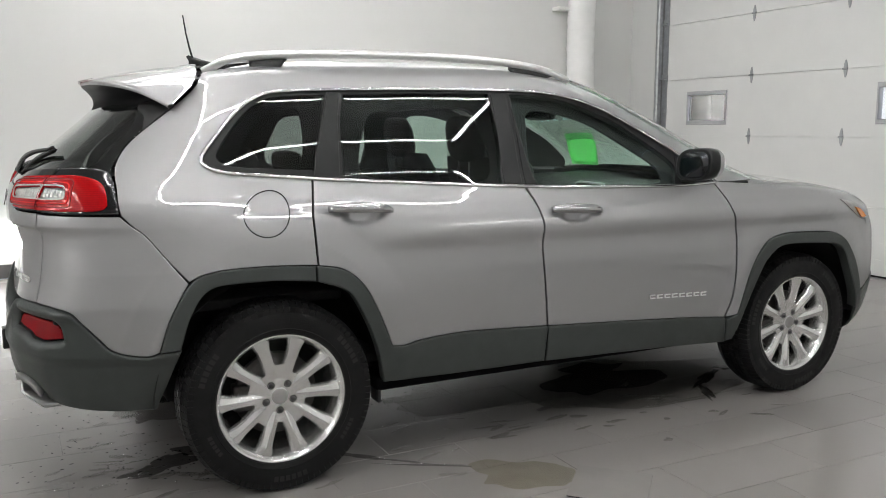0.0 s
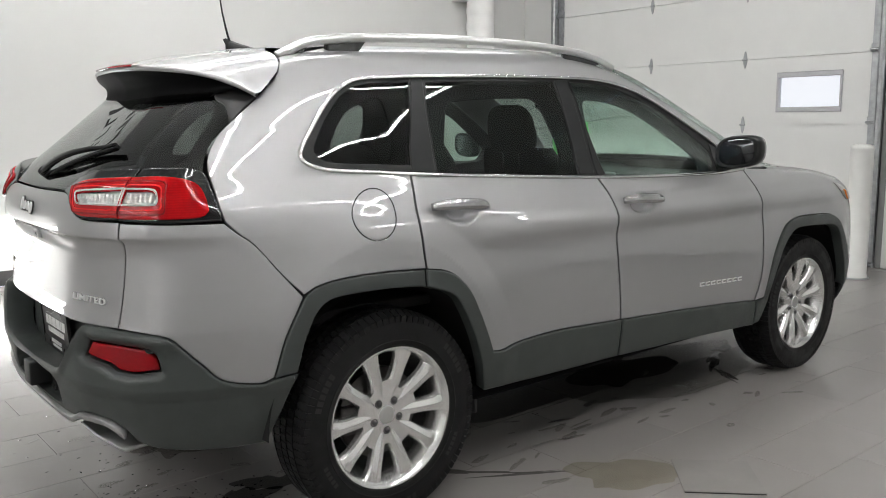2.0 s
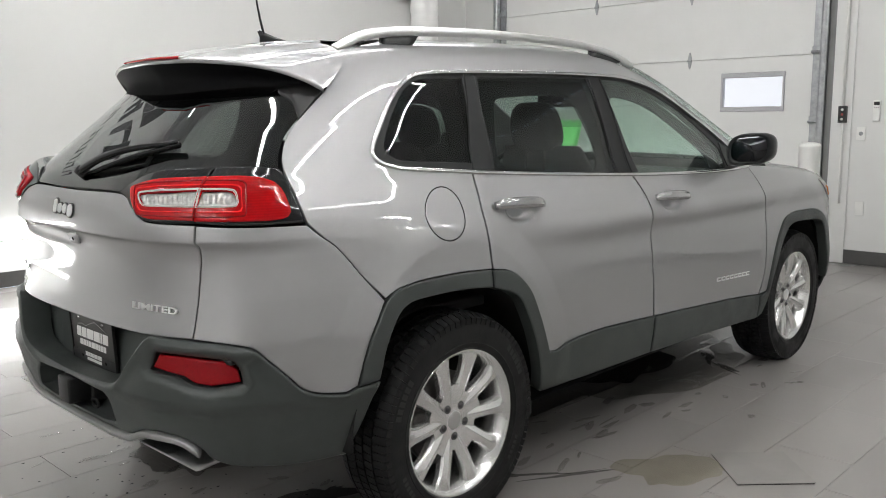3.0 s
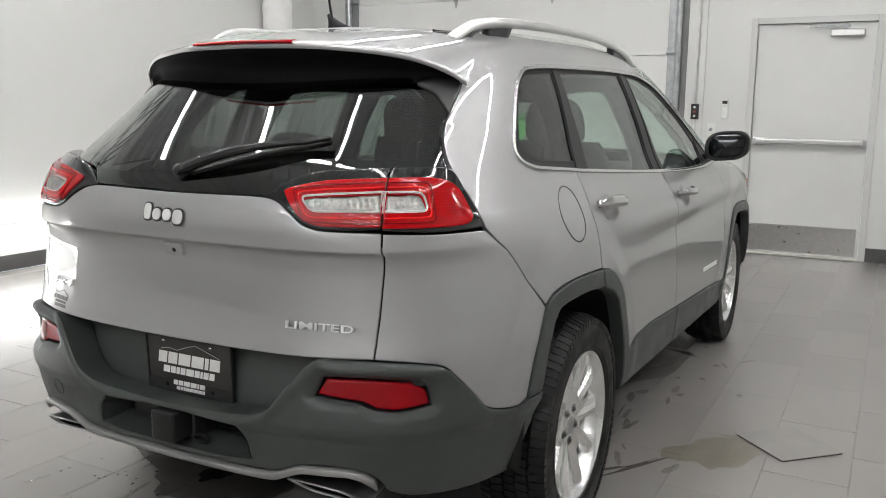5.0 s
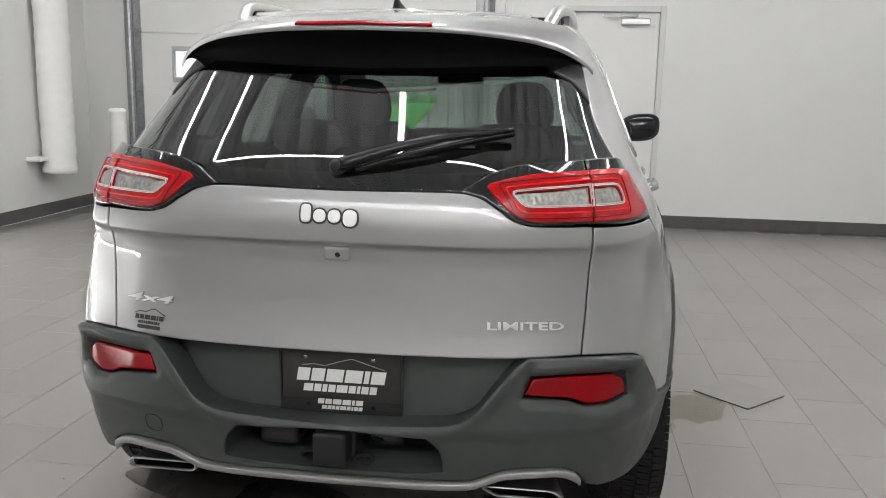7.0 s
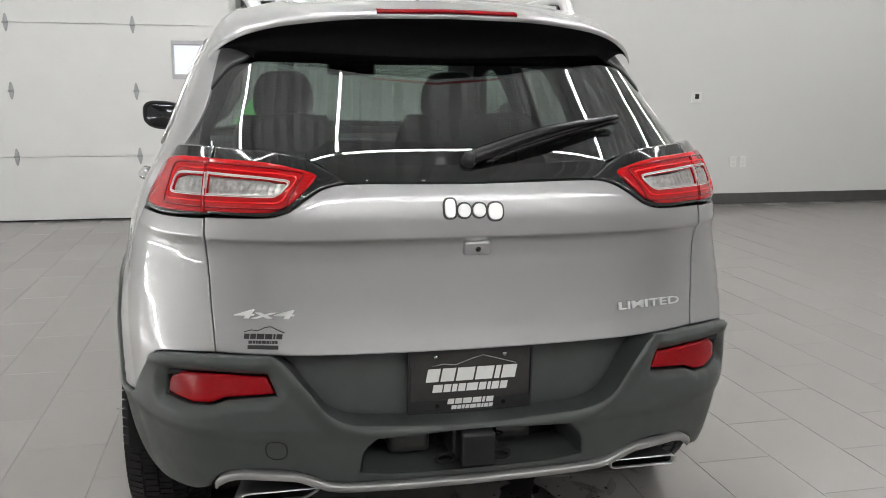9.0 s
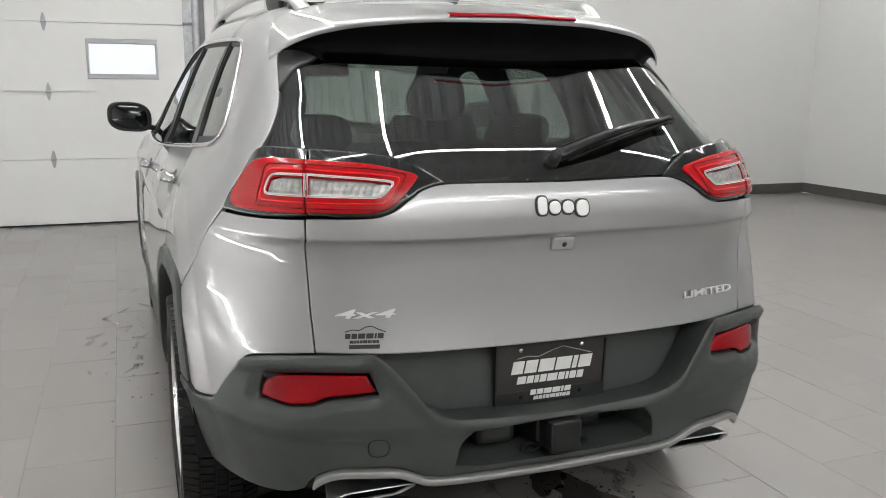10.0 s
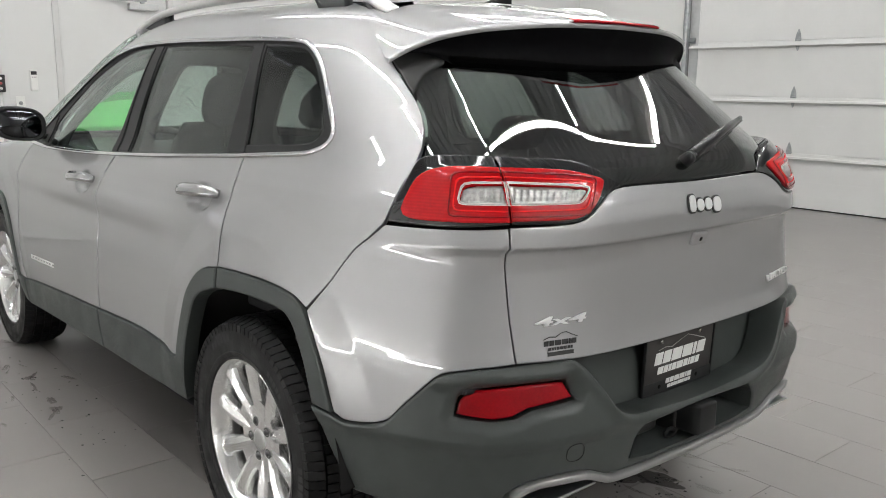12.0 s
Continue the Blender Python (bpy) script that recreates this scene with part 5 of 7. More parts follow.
    lathe(bm, [(0.242, -0.088), (0.246, -0.096), (0.262, -0.102), (0.292, -0.106), (0.325, -0.104), (0.345, -0.099), (0.352, -0.093), (0.3535, -0.08), (0.3545, 0.0), (0.3535, 0.08), (0.352, 0.093), (0.345, 0.099),
               (0.337, 0.1025), (0.335, 0.1010), (0.325, 0.104), (0.292, 0.106), (0.268, 0.1045), (0.266, 0.1060), (0.258, 0.1030), (0.250, 0.1010), (0.2465, 0.095), (0.242, 0.088)], 96)
    bmesh.ops.recalc_face_normals(bm, faces=bm.faces)
    tyre = part("tyre", bm, RUBBER, rim, "black all-season tyre")
    tyre.data.set_sharp_from_angle(angle=radians(35))
    bm = bmesh.new()
    N = 86
    for h0, h1, ph in ((-0.106, -0.064, 0.0), (-0.057, -0.022, 0.35), (-0.015, 0.015, 0.7), (0.022, 0.057, 0.35), (0.064, 0.106, 0.0)):
        for k in range(N):
            a0 = 2 * math.pi * (k + ph + 0.06) / N
            a1 = 2 * math.pi * (k + ph + 0.90) / N
            skew = 0.012 * (1 if (h0 + h1) >= 0 else -1)
            vs = []
            for a in (a0, a1):
                for h in (h0, h1):
                    sh = abs(h) > 0.1
                    r1 = 0.3635 - 0.9 * max(0, abs(h) - 0.085) ** 1.35 * 3.2
                    aa = a + skew * (h - h0) / 0.04
                    for r in ((r1 - 0.011 - (0.010 if sh else 0)), r1):
                        vs.append(bm.verts.new((r * math.cos(aa), r * math.sin(aa), h)))
            b0, t0, b1, t1, b2, t2, b3, t3 = vs
            for f in ((t0, t2, t3, t1), (b0, t0, t1, b1), (b2, b3, t3, t2), (b0, b2, t2, t0), (b1, t1, t3, b3)):
                bm.faces.new(f)
    bmesh.ops.recalc_face_normals(bm, faces=bm.faces)
    part("tread", bm, RUBBER, rim, "black rubber tread", smooth=False, kind="stuff")
    # raised plain marks on the side wall
    for a0, step, count, r0, r1 in ((20, 4.2, 6, 0.296, 0.318), (140, 4.2, 6, 0.296, 0.318), (200, 3.6, 5, 0.284, 0.300), (262, 4.2, 6, 0.296, 0.318), (320, 3.6, 5, 0.284, 0.300)):
        bm = bmesh.new()
        for k in range(count):
            b0, b1 = radians(a0 + step * k), radians(a0 + step * (k + 0.72))
            q = []
            for r in (r0, r1):
                for b in (b0, b1):
                    h = float(np.interp(r, (0.268, 0.292, 0.325), (0.1045, 0.106, 0.104))) + 0.0012
                    q.append(bm.verts.new((r * math.cos(b), r * math.sin(b), h)))
            bm.faces.new((q[0], q[1], q[3], q[2]))
        part("sidewall_mark", bm, MARK, rim, "faint raised bars on the tyre wall", smooth=False, kind="stuff")
    return rim


wheel = make_wheel((-1.35, -0.787, 0.358), (90, 0, 0))
for x, sgn, spin in ((1.35, -1, 11), (-1.35, 1, 23), (1.35, 1, 40)):
    m = pose(x, sgn * 0.787, 0.358, 90 if sgn < 0 else -90, 0, 0) @ pose(0, 0, 0, 0, 0, spin)
    copy_thing(wheel, m)

# wheel wells and under body
for x in (-1.35, 1.35):
    for sgn in (-1, 1):
        bm = bmesh.new()
        rows = []
        for k in np.linspace(1, 179, 30):
            a = radians(k)
            rows.append([bm.verts.new((x + r * math.cos(a), sgn * y, 0.37 + r * math.sin(a))) for r, y in ((0.452, 0.862), (0.455, 0.80), (0.445, 0.55), (0.0, 0.52))])
        for a, b in zip(rows, rows[1:]):
            for i in range(3):
                bm.faces.new((a[i], b[i], b[i + 1], a[i + 1]))
        part("wheel_well", bm, WELL, car, "black wheel well liner")
for sgn in (-1, 1):
    panel("inner_shell", [(0.0, 0.80, 1), (0.57, 0.80, 1), (0.64, 0.60, 1), (0.68, 0.47), (0.9, 0.42), (1.02, 0.46), (1.10, 0.60), (1.16, 0.74), (1.30, 0.81), (1.60, 0.80), (1.76, 0.75), (1.86, 0.62), (1.90, 0.45), (1.92, 0.36, 1), (3.70, 0.34, 1), (3.78, 0.5), (3.88, 0.70),
                          (4.03, 0.79), (4.4, 0.78), (4.56, 0.65), (4.64, 0.5, 1), (4.88, 0.5), (4.88, 0.9), (4.5, 1.02), (3.7, 1.08), (2.6, 1.095), (1.66, 1.15), (1.2, 1.18), (0.95, 1.10), (0.6, 1.18), (0.36, 1.14), (0.0, 1.135, 1)], WELL, car, sgn, out=-0.034,
          grid=0.05, thick=0.005, label="dark inner body shell")
    bm = bmesh.new()
    box(bm, (-0.96, min(sgn * 0.66, sgn * 0.855), 0.318), (0.92, max(sgn * 0.66, sgn * 0.855), 0.375), 0.02)
    part("rocker", bm, DEEP_BLACK, car, "black rocker panel")
    bm = bmesh.new()
    box(bm, (-0.955, min(sgn * 0.77, sgn * 0.85), 0.27), (-0.938, max(sgn * 0.77, sgn * 0.85), 0.37), 0.008)
    part("mud_flap", bm, PLASTIC_BLACK, car, "black mud flap")
bm = bmesh.new()
box(bm, (-1.72, -0.58, 0.30), (2.0, 0.58, 0.42), 0.03)
part("underbody", bm, WELL, car, "dark underbody")
for x in (-1.35, 1.35):
    bm = bmesh.new()
    lathe(bm, [(0.03, -0.74), (0.035, 0), (0.03, 0.74)], 16, pose(x, 0, 0.34, 90, 0, 0))
    part("axle", bm, WELL, car, "dark axle")

for sgn in (-1, 1):
    # roof rail
    bm = bmesh.new()
    path = [(-1.515, 0.478, 1.568), (-1.47, 0.490, 1.592), (-1.41, 0.502, 1.618), (-1.33, 0.514, 1.632), (-1.15, 0.534, 1.645), (-0.75, 0.556, 1.654), (-0.40, 0.564, 1.650), (-0.12, 0.566, 1.632), (0.02, 0.568, 1.607), (0.12, 0.572, 1.572)]
    fx = [curve([(i, p[k]) for i, p in enumerate(path)]) for k in range(3)]
    t = np.linspace(0, 9, 60)
    pts = np.stack([fx[0](t), sgn * fx[1](t), fx[2](t)], 1)
    sweep(bm, pts, [(-0.018, -0.014), (-0.020, 0.002), (-0.011, 0.013), (0.011, 0.013), (0.020, 0.002), (0.018, -0.014)], ups=[(0, sgn * 0.35, 1)] * 60)
    bmesh.ops.recalc_face_normals(bm, faces=bm.faces)
    rail = part("roof_rail", bm, RAIL_METAL, car, "satin silver roof rail")
    for i0, i1, nm, mt, lab in ((0.05, 0.95, "rail_end", RAIL_METAL, ""), (0.95, 2.1, "rail_foot", SATIN, "black rail foot"), (2.9, 3.85, "rail_foot", SATIN, "black rail foot"), (6.7, 8.3, "rail_foot", SATIN, "black rail foot")):
        bm = bmesh.new()
        rows = []
        for k in np.linspace(i0, i1, 10):
            x, y, z = (float(f(k)) for f in fx)
            e = (k - i0) / (i1 - i0)
            zr = float(RIDGE(x)) - 0.045
            up = z - 0.008
            rows.append([bm.verts.new(p) for p in ((x - 0.05 * e, sgn * (y + 0.012), zr), (x, sgn * (y + 0.012), up), (x, sgn * (y - 0.012), up), (x - 0.05 * e, sgn * (y - 0.012), zr))])
        for a, b in zip(rows, rows[1:]):
            for i in range(3):
                bm.faces.new((a[i], b[i], b[i + 1], a[i + 1]))
        bm.faces.new(rows[0])
        bm.faces.new(rows[-1])
        bmesh.ops.recalc_face_normals(bm, faces=bm.faces)
        part(nm, bm, mt, rail, lab)

    # door mirror
    bm = bmesh.new()
    rows = []
    for x, k in ((0.662, 0.30), (0.656, 0.62), (0.640, 0.86), (0.620, 0.97), (0.600, 0.99), (0.592, 0.985)):
        row = []
        for a in np.linspace(0, 2 * math.pi, 32, endpoint=False):
            c, s = math.cos(a), math.sin(a)
            e = 2 / 2.9
            y = 0.955 + 0.104 * k * math.copysign(abs(c) ** e, c)
            z = 1.187 + (0.076 if s > 0 else 0.070) * k * math.copysign(abs(s) ** e, s) + 0.012 * c * k
            row.append(bm.verts.new((x + 0.10 * (y - 0.955), sgn * y, z)))
        rows.append(row)
    for a, b in zip(rows, rows[1:]):
        for i in range(32):
            bm.faces.new((a[i], a[(i + 1) % 32], b[(i + 1) % 32], b[i]))
    bm.faces.new(rows[0])
    bmesh.ops.recalc_face_normals(bm, faces=bm.faces)
    mirror = part("door_mirror", bm, PAINT, car, "door mirror with a silver cap")
    for nm, x, k, mat, lab in (("mirror_shell", 0.553, 0.965, SATIN, "black mirror shell"), ("mirror_glass", 0.5505, 0.80, material("mirror_silver", (0.06, 0.062, 0.066), 0.02, 1.0) if "mirror_silver" not in bpy.data.materials else bpy.data.materials["mirror_silver"], "mirror glass")):
        bm = bmesh.new()
        rows = []
        for xx, kk in (((x + 0.050, 0.985), (x + 0.046, 1.004), (x + 0.02, 1.012), (x, 0.985), (x - 0.006, 0.90), (x + 0.006, 0.80), (x + 0.006, 0.0)) if nm == "mirror_shell" else ((x, 0.80), (x - 0.002, 0.78), (x - 0.002, 0.0))):
            row = []
            for a in np.linspace(0, 2 * math.pi, 32, endpoint=False):
                c, s = math.cos(a), math.sin(a)
                e = 2 / 2.9
                y = 0.955 + 0.104 * kk * math.copysign(abs(c) ** e, c)
                z = 1.187 + (0.076 if s > 0 else 0.070) * kk * math.copysign(abs(s) ** e, s) + 0.012 * c * kk
                row.append(bm.verts.new((xx + 0.10 * (y - 0.955), sgn * y, z)))
            rows.append(row)
        for a, b in zip(rows, rows[1:]):
            for i in range(32):
                bm.faces.new((a[i], a[(i + 1) % 32], b[(i + 1) % 32], b[i]))
        bmesh.ops.remove_doubles(bm, verts=bm.verts, dist=1e-5)
        bmesh.ops.recalc_face_normals(bm, faces=bm.faces)
        part(nm, bm, mat, mirror, lab)
    bm = bmesh.new()
    sweep(bm, [(0.66, sgn * 0.80, 1.125), (0.65, sgn * 0.84, 1.128), (0.63, sgn * 0.88, 1.140), (0.61, sgn * 0.92, 1.155)], [(-0.03, -0.012), (-0.028, 0.012), (0.028, 0.014), (0.03, -0.012)], up=(0, 0, 1))
    bmesh.ops.recalc_face_normals(bm, faces=bm.faces)
    part("mirror_arm", bm, SATIN, mirror, "black mirror arm")

# plain bars for the model name on the front doors
for sgn in (-1, 1):
    bm = bmesh.new()
    for k in range(8):
        for du, dq, w, h in ((0, 0.008, 0.034, 0.0045), (0, -0.006, 0.034, 0.0045), (-0.013, 0.001, 0.008, 0.018)):
            uu = 3.372 + (k - 3.5) * 0.044 + du * (1 if sgn < 0 else -1)
            qq = 0.586 - 0.0018 * (k - 3.5) + dq
            vs = []
            for a, b in ((-1, -1), (1, -1), (1, 1), (-1, 1)):
                p = P(sgn * (uu + a * w / 2), qq + b * h / 2) + PN(sgn * uu, qq) * 0.004
                vs.append(bm.verts.new(p))
            lo = [bm.verts.new(v.co - Vector(PN(sgn * uu, qq)) * 0.004) for v in vs]
            bm.faces.new(vs)
            for i in range(4):
                bm.faces.new((vs[i], vs[(i + 1) % 4], lo[(i + 1) % 4], lo[i]))
    bmesh.ops.recalc_face_normals(bm, faces=bm.faces)
    part("name_bars", bm, WHITE_CHROME, car, "row of plain chrome bars", smooth=False)

# aerial
bm = bmesh.new()
rows = []
for x, w, h in ((-1.475, 0.004, 0.045), (-1.462, 0.013, 0.050), (-1.44, 0.019, 0.040), (-1.41, 0.022, 0.028), (-1.37, 0.020, 0.016), (-1.33, 0.012, 0.006), (-1.315, 0.004, 0.002)):
    z = float(RIDGE(x)) + 0.012
    rows.append([bm.verts.new((x - 0.012 * (h / 0.05), 0.0 - 0.004, z + h))] + [bm.verts.new((x, s * w - 0.004, z + hh)) for s, hh in ((0.55, h * 0.6), (1, 0), (-1, 0), (-0.55, h * 0.6))])
for a, b in zip(rows, rows[1:]):
    for i in range(5):
        bm.faces.new((a[i], a[(i + 1) % 5], b[(i + 1) % 5], b[i]))
bm.faces.new(rows[0])
bmesh.ops.recalc_face_normals(bm, faces=bm.faces)
aerial = part("aerial_base", bm, SATIN, car, "black aerial base")
bm = bmesh.new()
sweep(bm, [(-1.458, -0.004, 1.655), (-1.47, -0.004, 1.70), (-1.482, -0.004, 1.76), (-1.492, -0.004, 1.835)], round_section(0.0042, 0.0042, 8), up=(0, 1, 0), scales=[1.1, 1, 0.85, 0.7])
part("aerial_rod", bm, SATIN, aerial, "thin black aerial rod")


# ---- what shows through the glass ----
def seat_shape(at, width, tilt, back_h, head=True, label="dark fabric car seat", cushion=True):
    x, y, z = at
    s = None
    bm = bmesh.new()
    rows = []
    for k in np.linspace(0, 1, 9):
        zz = k * back_h
        w = width / 2 * (1.0 - 0.10 * k ** 2 - 0.25 * max(0, k - 0.85) / 0.15 * 0.6)
        th = 0.11 - 0.05 * k
        cx = -tilt * zz
        rows.append([bm.verts.new((x + cx + dx * th, y + dy * w, z + zz)) for dx, dy in ((0.5, -0.8), (0.75, -0.96), (0.2, -1.0), (-0.6, -0.92), (-0.75, 0), (-0.6, 0.92), (0.2, 1.0), (0.75, 0.96), (0.5, 0.8), (0.35, 0))])
    for a, b in zip(rows, rows[1:]):
        for i in range(10):
            bm.faces.new((a[i], a[(i + 1) % 10], b[(i + 1) % 10], b[i]))
    bm.faces.new(rows[0])
    bm.faces.new(rows[-1])
    bmesh.ops.recalc_face_normals(bm, faces=bm.faces)
    s = part("seat_back", bm, INTERIOR, car, label)
    if cushion:
        bm = bmesh.new()
        box(bm, (x - 0.02, y - width / 2, z - 0.10), (x + 0.50, y + width / 2, z + 0.05), 0.045, segs=3)
        part("cushion", bm, INTERIOR, s)
    return s


def headrest(parent, x, y, z, w, h):
    """A padded headrest: flat-faced, rounded all over and narrower at its top."""
    bm = bmesh.new()
    rows = []
    for a in np.linspace(-math.pi / 2, math.pi / 2, 15):
        ca, sa = math.cos(a), math.sin(a)
        k, up = ca ** 0.55, math.copysign(abs(sa) ** 0.75, sa)
        taper = 1.0 - 0.10 * up
        rows.append([bm.verts.new((x + 0.055 * k * math.copysign(abs(math.cos(b)) ** 0.7, math.cos(b)) - 0.02 * up, y + w / 2 * k * taper * math.copysign(abs(math.sin(b)) ** 0.7, math.sin(b)), z + h / 2 + h / 2 * up))
                     for b in np.linspace(0, 2 * math.pi, 24, endpoint=False)])
    for p, q in zip(rows, rows[1:]):
        for i in range(24):
            bm.faces.new((p[i], p[(i + 1) % 24], q[(i + 1) % 24], q[i]))
    bmesh.ops.remove_doubles(bm, verts=bm.verts, dist=1e-5)
    bmesh.ops.recalc_face_normals(bm, faces=bm.faces)
    part("headrest", bm, INTERIOR, parent, "dark padded headrest")
    for d in (-0.05, 0.05):
        bm = bmesh.new()
        lathe(bm, [(0.006, -0.08), (0.006, 0.02)], 8, Matrix.Translation((x, y + d, z)))
        part("headrest_post", bm, CHROME, parent, "steel headrest post")


for sy in (-0.37, 0.37):
    s = seat_shape((-0.06, sy, 0.62), 0.50, 0.36, 0.60)
    headrest(s, -0.31, sy, 1.195, 0.26, 0.215)
bench = seat_shape((-0.92, 0, 0.64), 1.24, 0.40, 0.52, label="dark fabric rear bench back")
for sy in (-0.38, 0.38):
    headrest(bench, -1.15, sy, 1.13, 0.25, 0.13)

bm = bmesh.new()
rows = []
for x, z in ((0.58, 0.72), (0.60, 0.90), (0.66, 1.0), (0.78, 1.05), (0.98, 1.065), (1.22, 1.05)):
    rows.append([bm.verts.new((x - 0.05 * abs(t) ** 2 + 0.04, 0.80 * t, z + (0.025 if 0.25 < t < 0.75 and z > 0.95 else 0))) for t in np.linspace(-1, 1, 17)])
for a, b in zip(rows, rows[1:]):
    for i in range(16):
        bm.faces.new((a[i], b[i], b[i + 1], a[i + 1]))
dash = part("dashboard", bm, material("dark_dashboard", (0.022, 0.023, 0.024), 0.6, vary=0.1, scale=60, bump=0.1, bump_scale=500), car, "dark soft-touch dashboard")
bm = bmesh.new()
loop = loop_rect(0.0, 0.0, 0.0, 0.125, 0.075, 0.02)
sweep(bm, [(0.655 + 0.12 * c[2], c[1] * 1.0, 0.985 + c[2] * 0.9) for c in loop], round_section(0.006, 0.004, 6), up=(-1, 0, 0.2), closed=True)
part("screen_surround", bm, SATIN_METAL, dash, "silver screen surround")
bm = bmesh.new()
box(bm, (0.665, -0.11, 0.93), (0.672, 0.11, 1.045), 0.002)
part("screen", bm, GLOSS, dash, "dark dash screen", smooth=False)
# steering wheel
bm = bmesh.new()
SW = Matrix.Translation((0.40, 0.37, 0.985)) @ pose(0, 0, 0, 0, -66, 0)
ring = [SW @ Vector((0.185 * math.cos(a), 0.185 * math.sin(a), 0)) for a in np.linspace(0, 2 * math.pi, 40, endpoint=False)]
sweep(bm, ring, round_section(0.016, 0.014, 10), up=SW.to_3x3() @ Vector((0, 0, 1)), closed=True)
wheel_s = part("steering_wheel", bm, PLASTIC_BLACK, car, "black steering wheel")
bm = bmesh.new()
box(bm, (-0.05, -0.17, -0.02), (0.05, 0.17, 0.02), 0.018, SW)
box(bm, (-0.17, -0.03, -0.015), (0.02, 0.03, 0.012), 0.01, SW)
part("steering_spokes", bm, PLASTIC_BLACK, wheel_s)
# inside mirror
bm = bmesh.new()
box(bm, (0.33, -0.125, 1.395), (0.375, 0.125, 1.465), 0.022, segs=3)
im = part("inside_mirror", bm, PLASTIC_BLACK, car, "black inside mirror")
bm = bmesh.new()
box(bm, (0.3275, -0.112, 1.405), (0.3295, 0.112, 1.455), 0.0)
part("mirror_glass", bm, bpy.data.materials["mirror_silver"], im, "mirror glass", smooth=False)
bm = bmesh.new()
sweep(bm, [(0.37, 0, 1.44), (0.41, 0, 1.475), (0.46, 0, 1.50)], round_section(0.014, 0.014, 8), up=(0, 1, 0))
part("mirror_stem", bm, PLASTIC_BLACK, im)
# headlining, pillar trims, cargo floor and gate trim
bm = bmesh.new()
rows = []
for x in np.linspace(-1.52, 0.22, 14):
    zz = float(RIDGE(x)) - 0.045
    rows.append([bm.verts.new((x, t * (0.60 - 0.14 * max(0, -0.9 - x)), zz - 0.045 * abs(t) ** 3)) for t in np.linspace(-1, 1, 11)])
for a, b in zip(rows, rows[1:]):
    for i in range(10):
        bm.faces.new((a[i], a[i + 1], b[i + 1], b[i]))
part("headlining", bm, material("grey_headlining", (0.10, 0.10, 0.10), 0.9, vary=0.05, scale=80), car, "dark grey headlining")
for sgn in (-1, 1):
    panel("pillar_trim", [(0.93, 1.20, 1), (1.17, 1.20, 1), (1.175, 1.33), (1.22, 1.43), (1.30, 1.50, 1), (1.30, 1.60, 1), (1.0, 1.60, 1), (0.95, 1.45), (0.89, 1.32)], INTERIOR, car, sgn, out=-0.05, grid=0.05, thick=0.01, label="dark rear pillar trim")
for sgn in (-1, 1):
    panel("window_trim", [(1.19, 1.17, 1), (1.19, 1.38), (1.27, 1.50), (1.40, 1.55), (2.00, 1.562), (2.60, 1.562), (2.86, 1.55), (3.10, 1.475), (3.40, 1.30), (3.56, 1.14, 1), (3.40, 1.06), (2.50, 1.07), (1.60, 1.11)], INTERIOR, car, sgn, out=-0.058, grid=0.05, thick=0.012,
          edge=0.006, back=True, holes=([(1.33, 1.245), (1.31, 1.33), (1.355, 1.41), (1.43, 1.445), (1.61, 1.452), (1.60, 1.235)],
                                        [(1.91, 1.19), (1.935, 1.39), (1.985, 1.445), (2.39, 1.458), (2.435, 1.42), (2.435, 1.165)],
                                        [(2.715, 1.135), (2.695, 1.42), (2.74, 1.458), (2.88, 1.452), (3.03, 1.408), (3.20, 1.315), (3.37, 1.195), (3.36, 1.135)]), label="dark trim round the side windows")
bm = bmesh.new()
box(bm, (-2.10, -0.72, 0.68), (-1.05, 0.72, 0.72), 0.01)
box(bm, (-1.0, -0.78, 0.42), (0.95, 0.78, 0.46), 0.01)
part("cabin_floor", bm, INTERIOR, car, "dark cabin carpet")
bm = bmesh.new()
box(bm, (1.0, -0.78, 0.45), (1.05, 0.78, 1.05), 0.01)
part("bulkhead", bm, WELL, car, "dark bulkhead")
# translucent green sign stuck inside the windscreen
GREEN = bpy.data.materials.new("green_translucent_sheet")
GREEN.use_nodes = True
nt = GREEN.node_tree
b = nt.nodes["Principled BSDF"]
b.inputs["Base Color"].default_value = (0.20, 0.78, 0.22, 1)
b.inputs["Roughness"].default_value = 0.45
tr = nt.nodes.new("ShaderNodeBsdfTranslucent")
nz = nt.nodes.new("ShaderNodeTexNoise")
nz.inputs["Scale"].default_value = 9
cr = nt.nodes.new("ShaderNodeMix")
cr.data_type = "RGBA"
cr.inputs["A"].default_value, cr.inputs["B"].default_value = (0.26, 0.86, 0.28, 1), (0.32, 0.93, 0.34, 1)
nt.links.new(nz.outputs["Fac"], cr.inputs["Factor"])
nt.links.new(cr.outputs["Result"], tr.inputs["Color"])
mx = nt.nodes.new("ShaderNodeMixShader")
mx.inputs["Fac"].default_value = 0.72
nt.links.new(b.outputs["BSDF"], mx.inputs[1])
nt.links.new(tr.outputs["BSDF"], mx.inputs[2])
nt.links.new(mx.outputs["Shader"], nt.nodes["Material Output"].inputs["Surface"])
bm = bmesh.new()
rows = []
for k in np.linspace(0, 1, 8):
    x, z, y0, y1 = 1.02 - 0.20 * k, 1.125 + 0.215 * k, 0.36 - 0.20 * k, 0.63 - 0.19 * k
    rows.append([bm.verts.new((x + 0.006 * math.sin(3 * t + 4 * k), y0 + (y1 - y0) * t, z)) for t in np.linspace(0, 1, 9)])
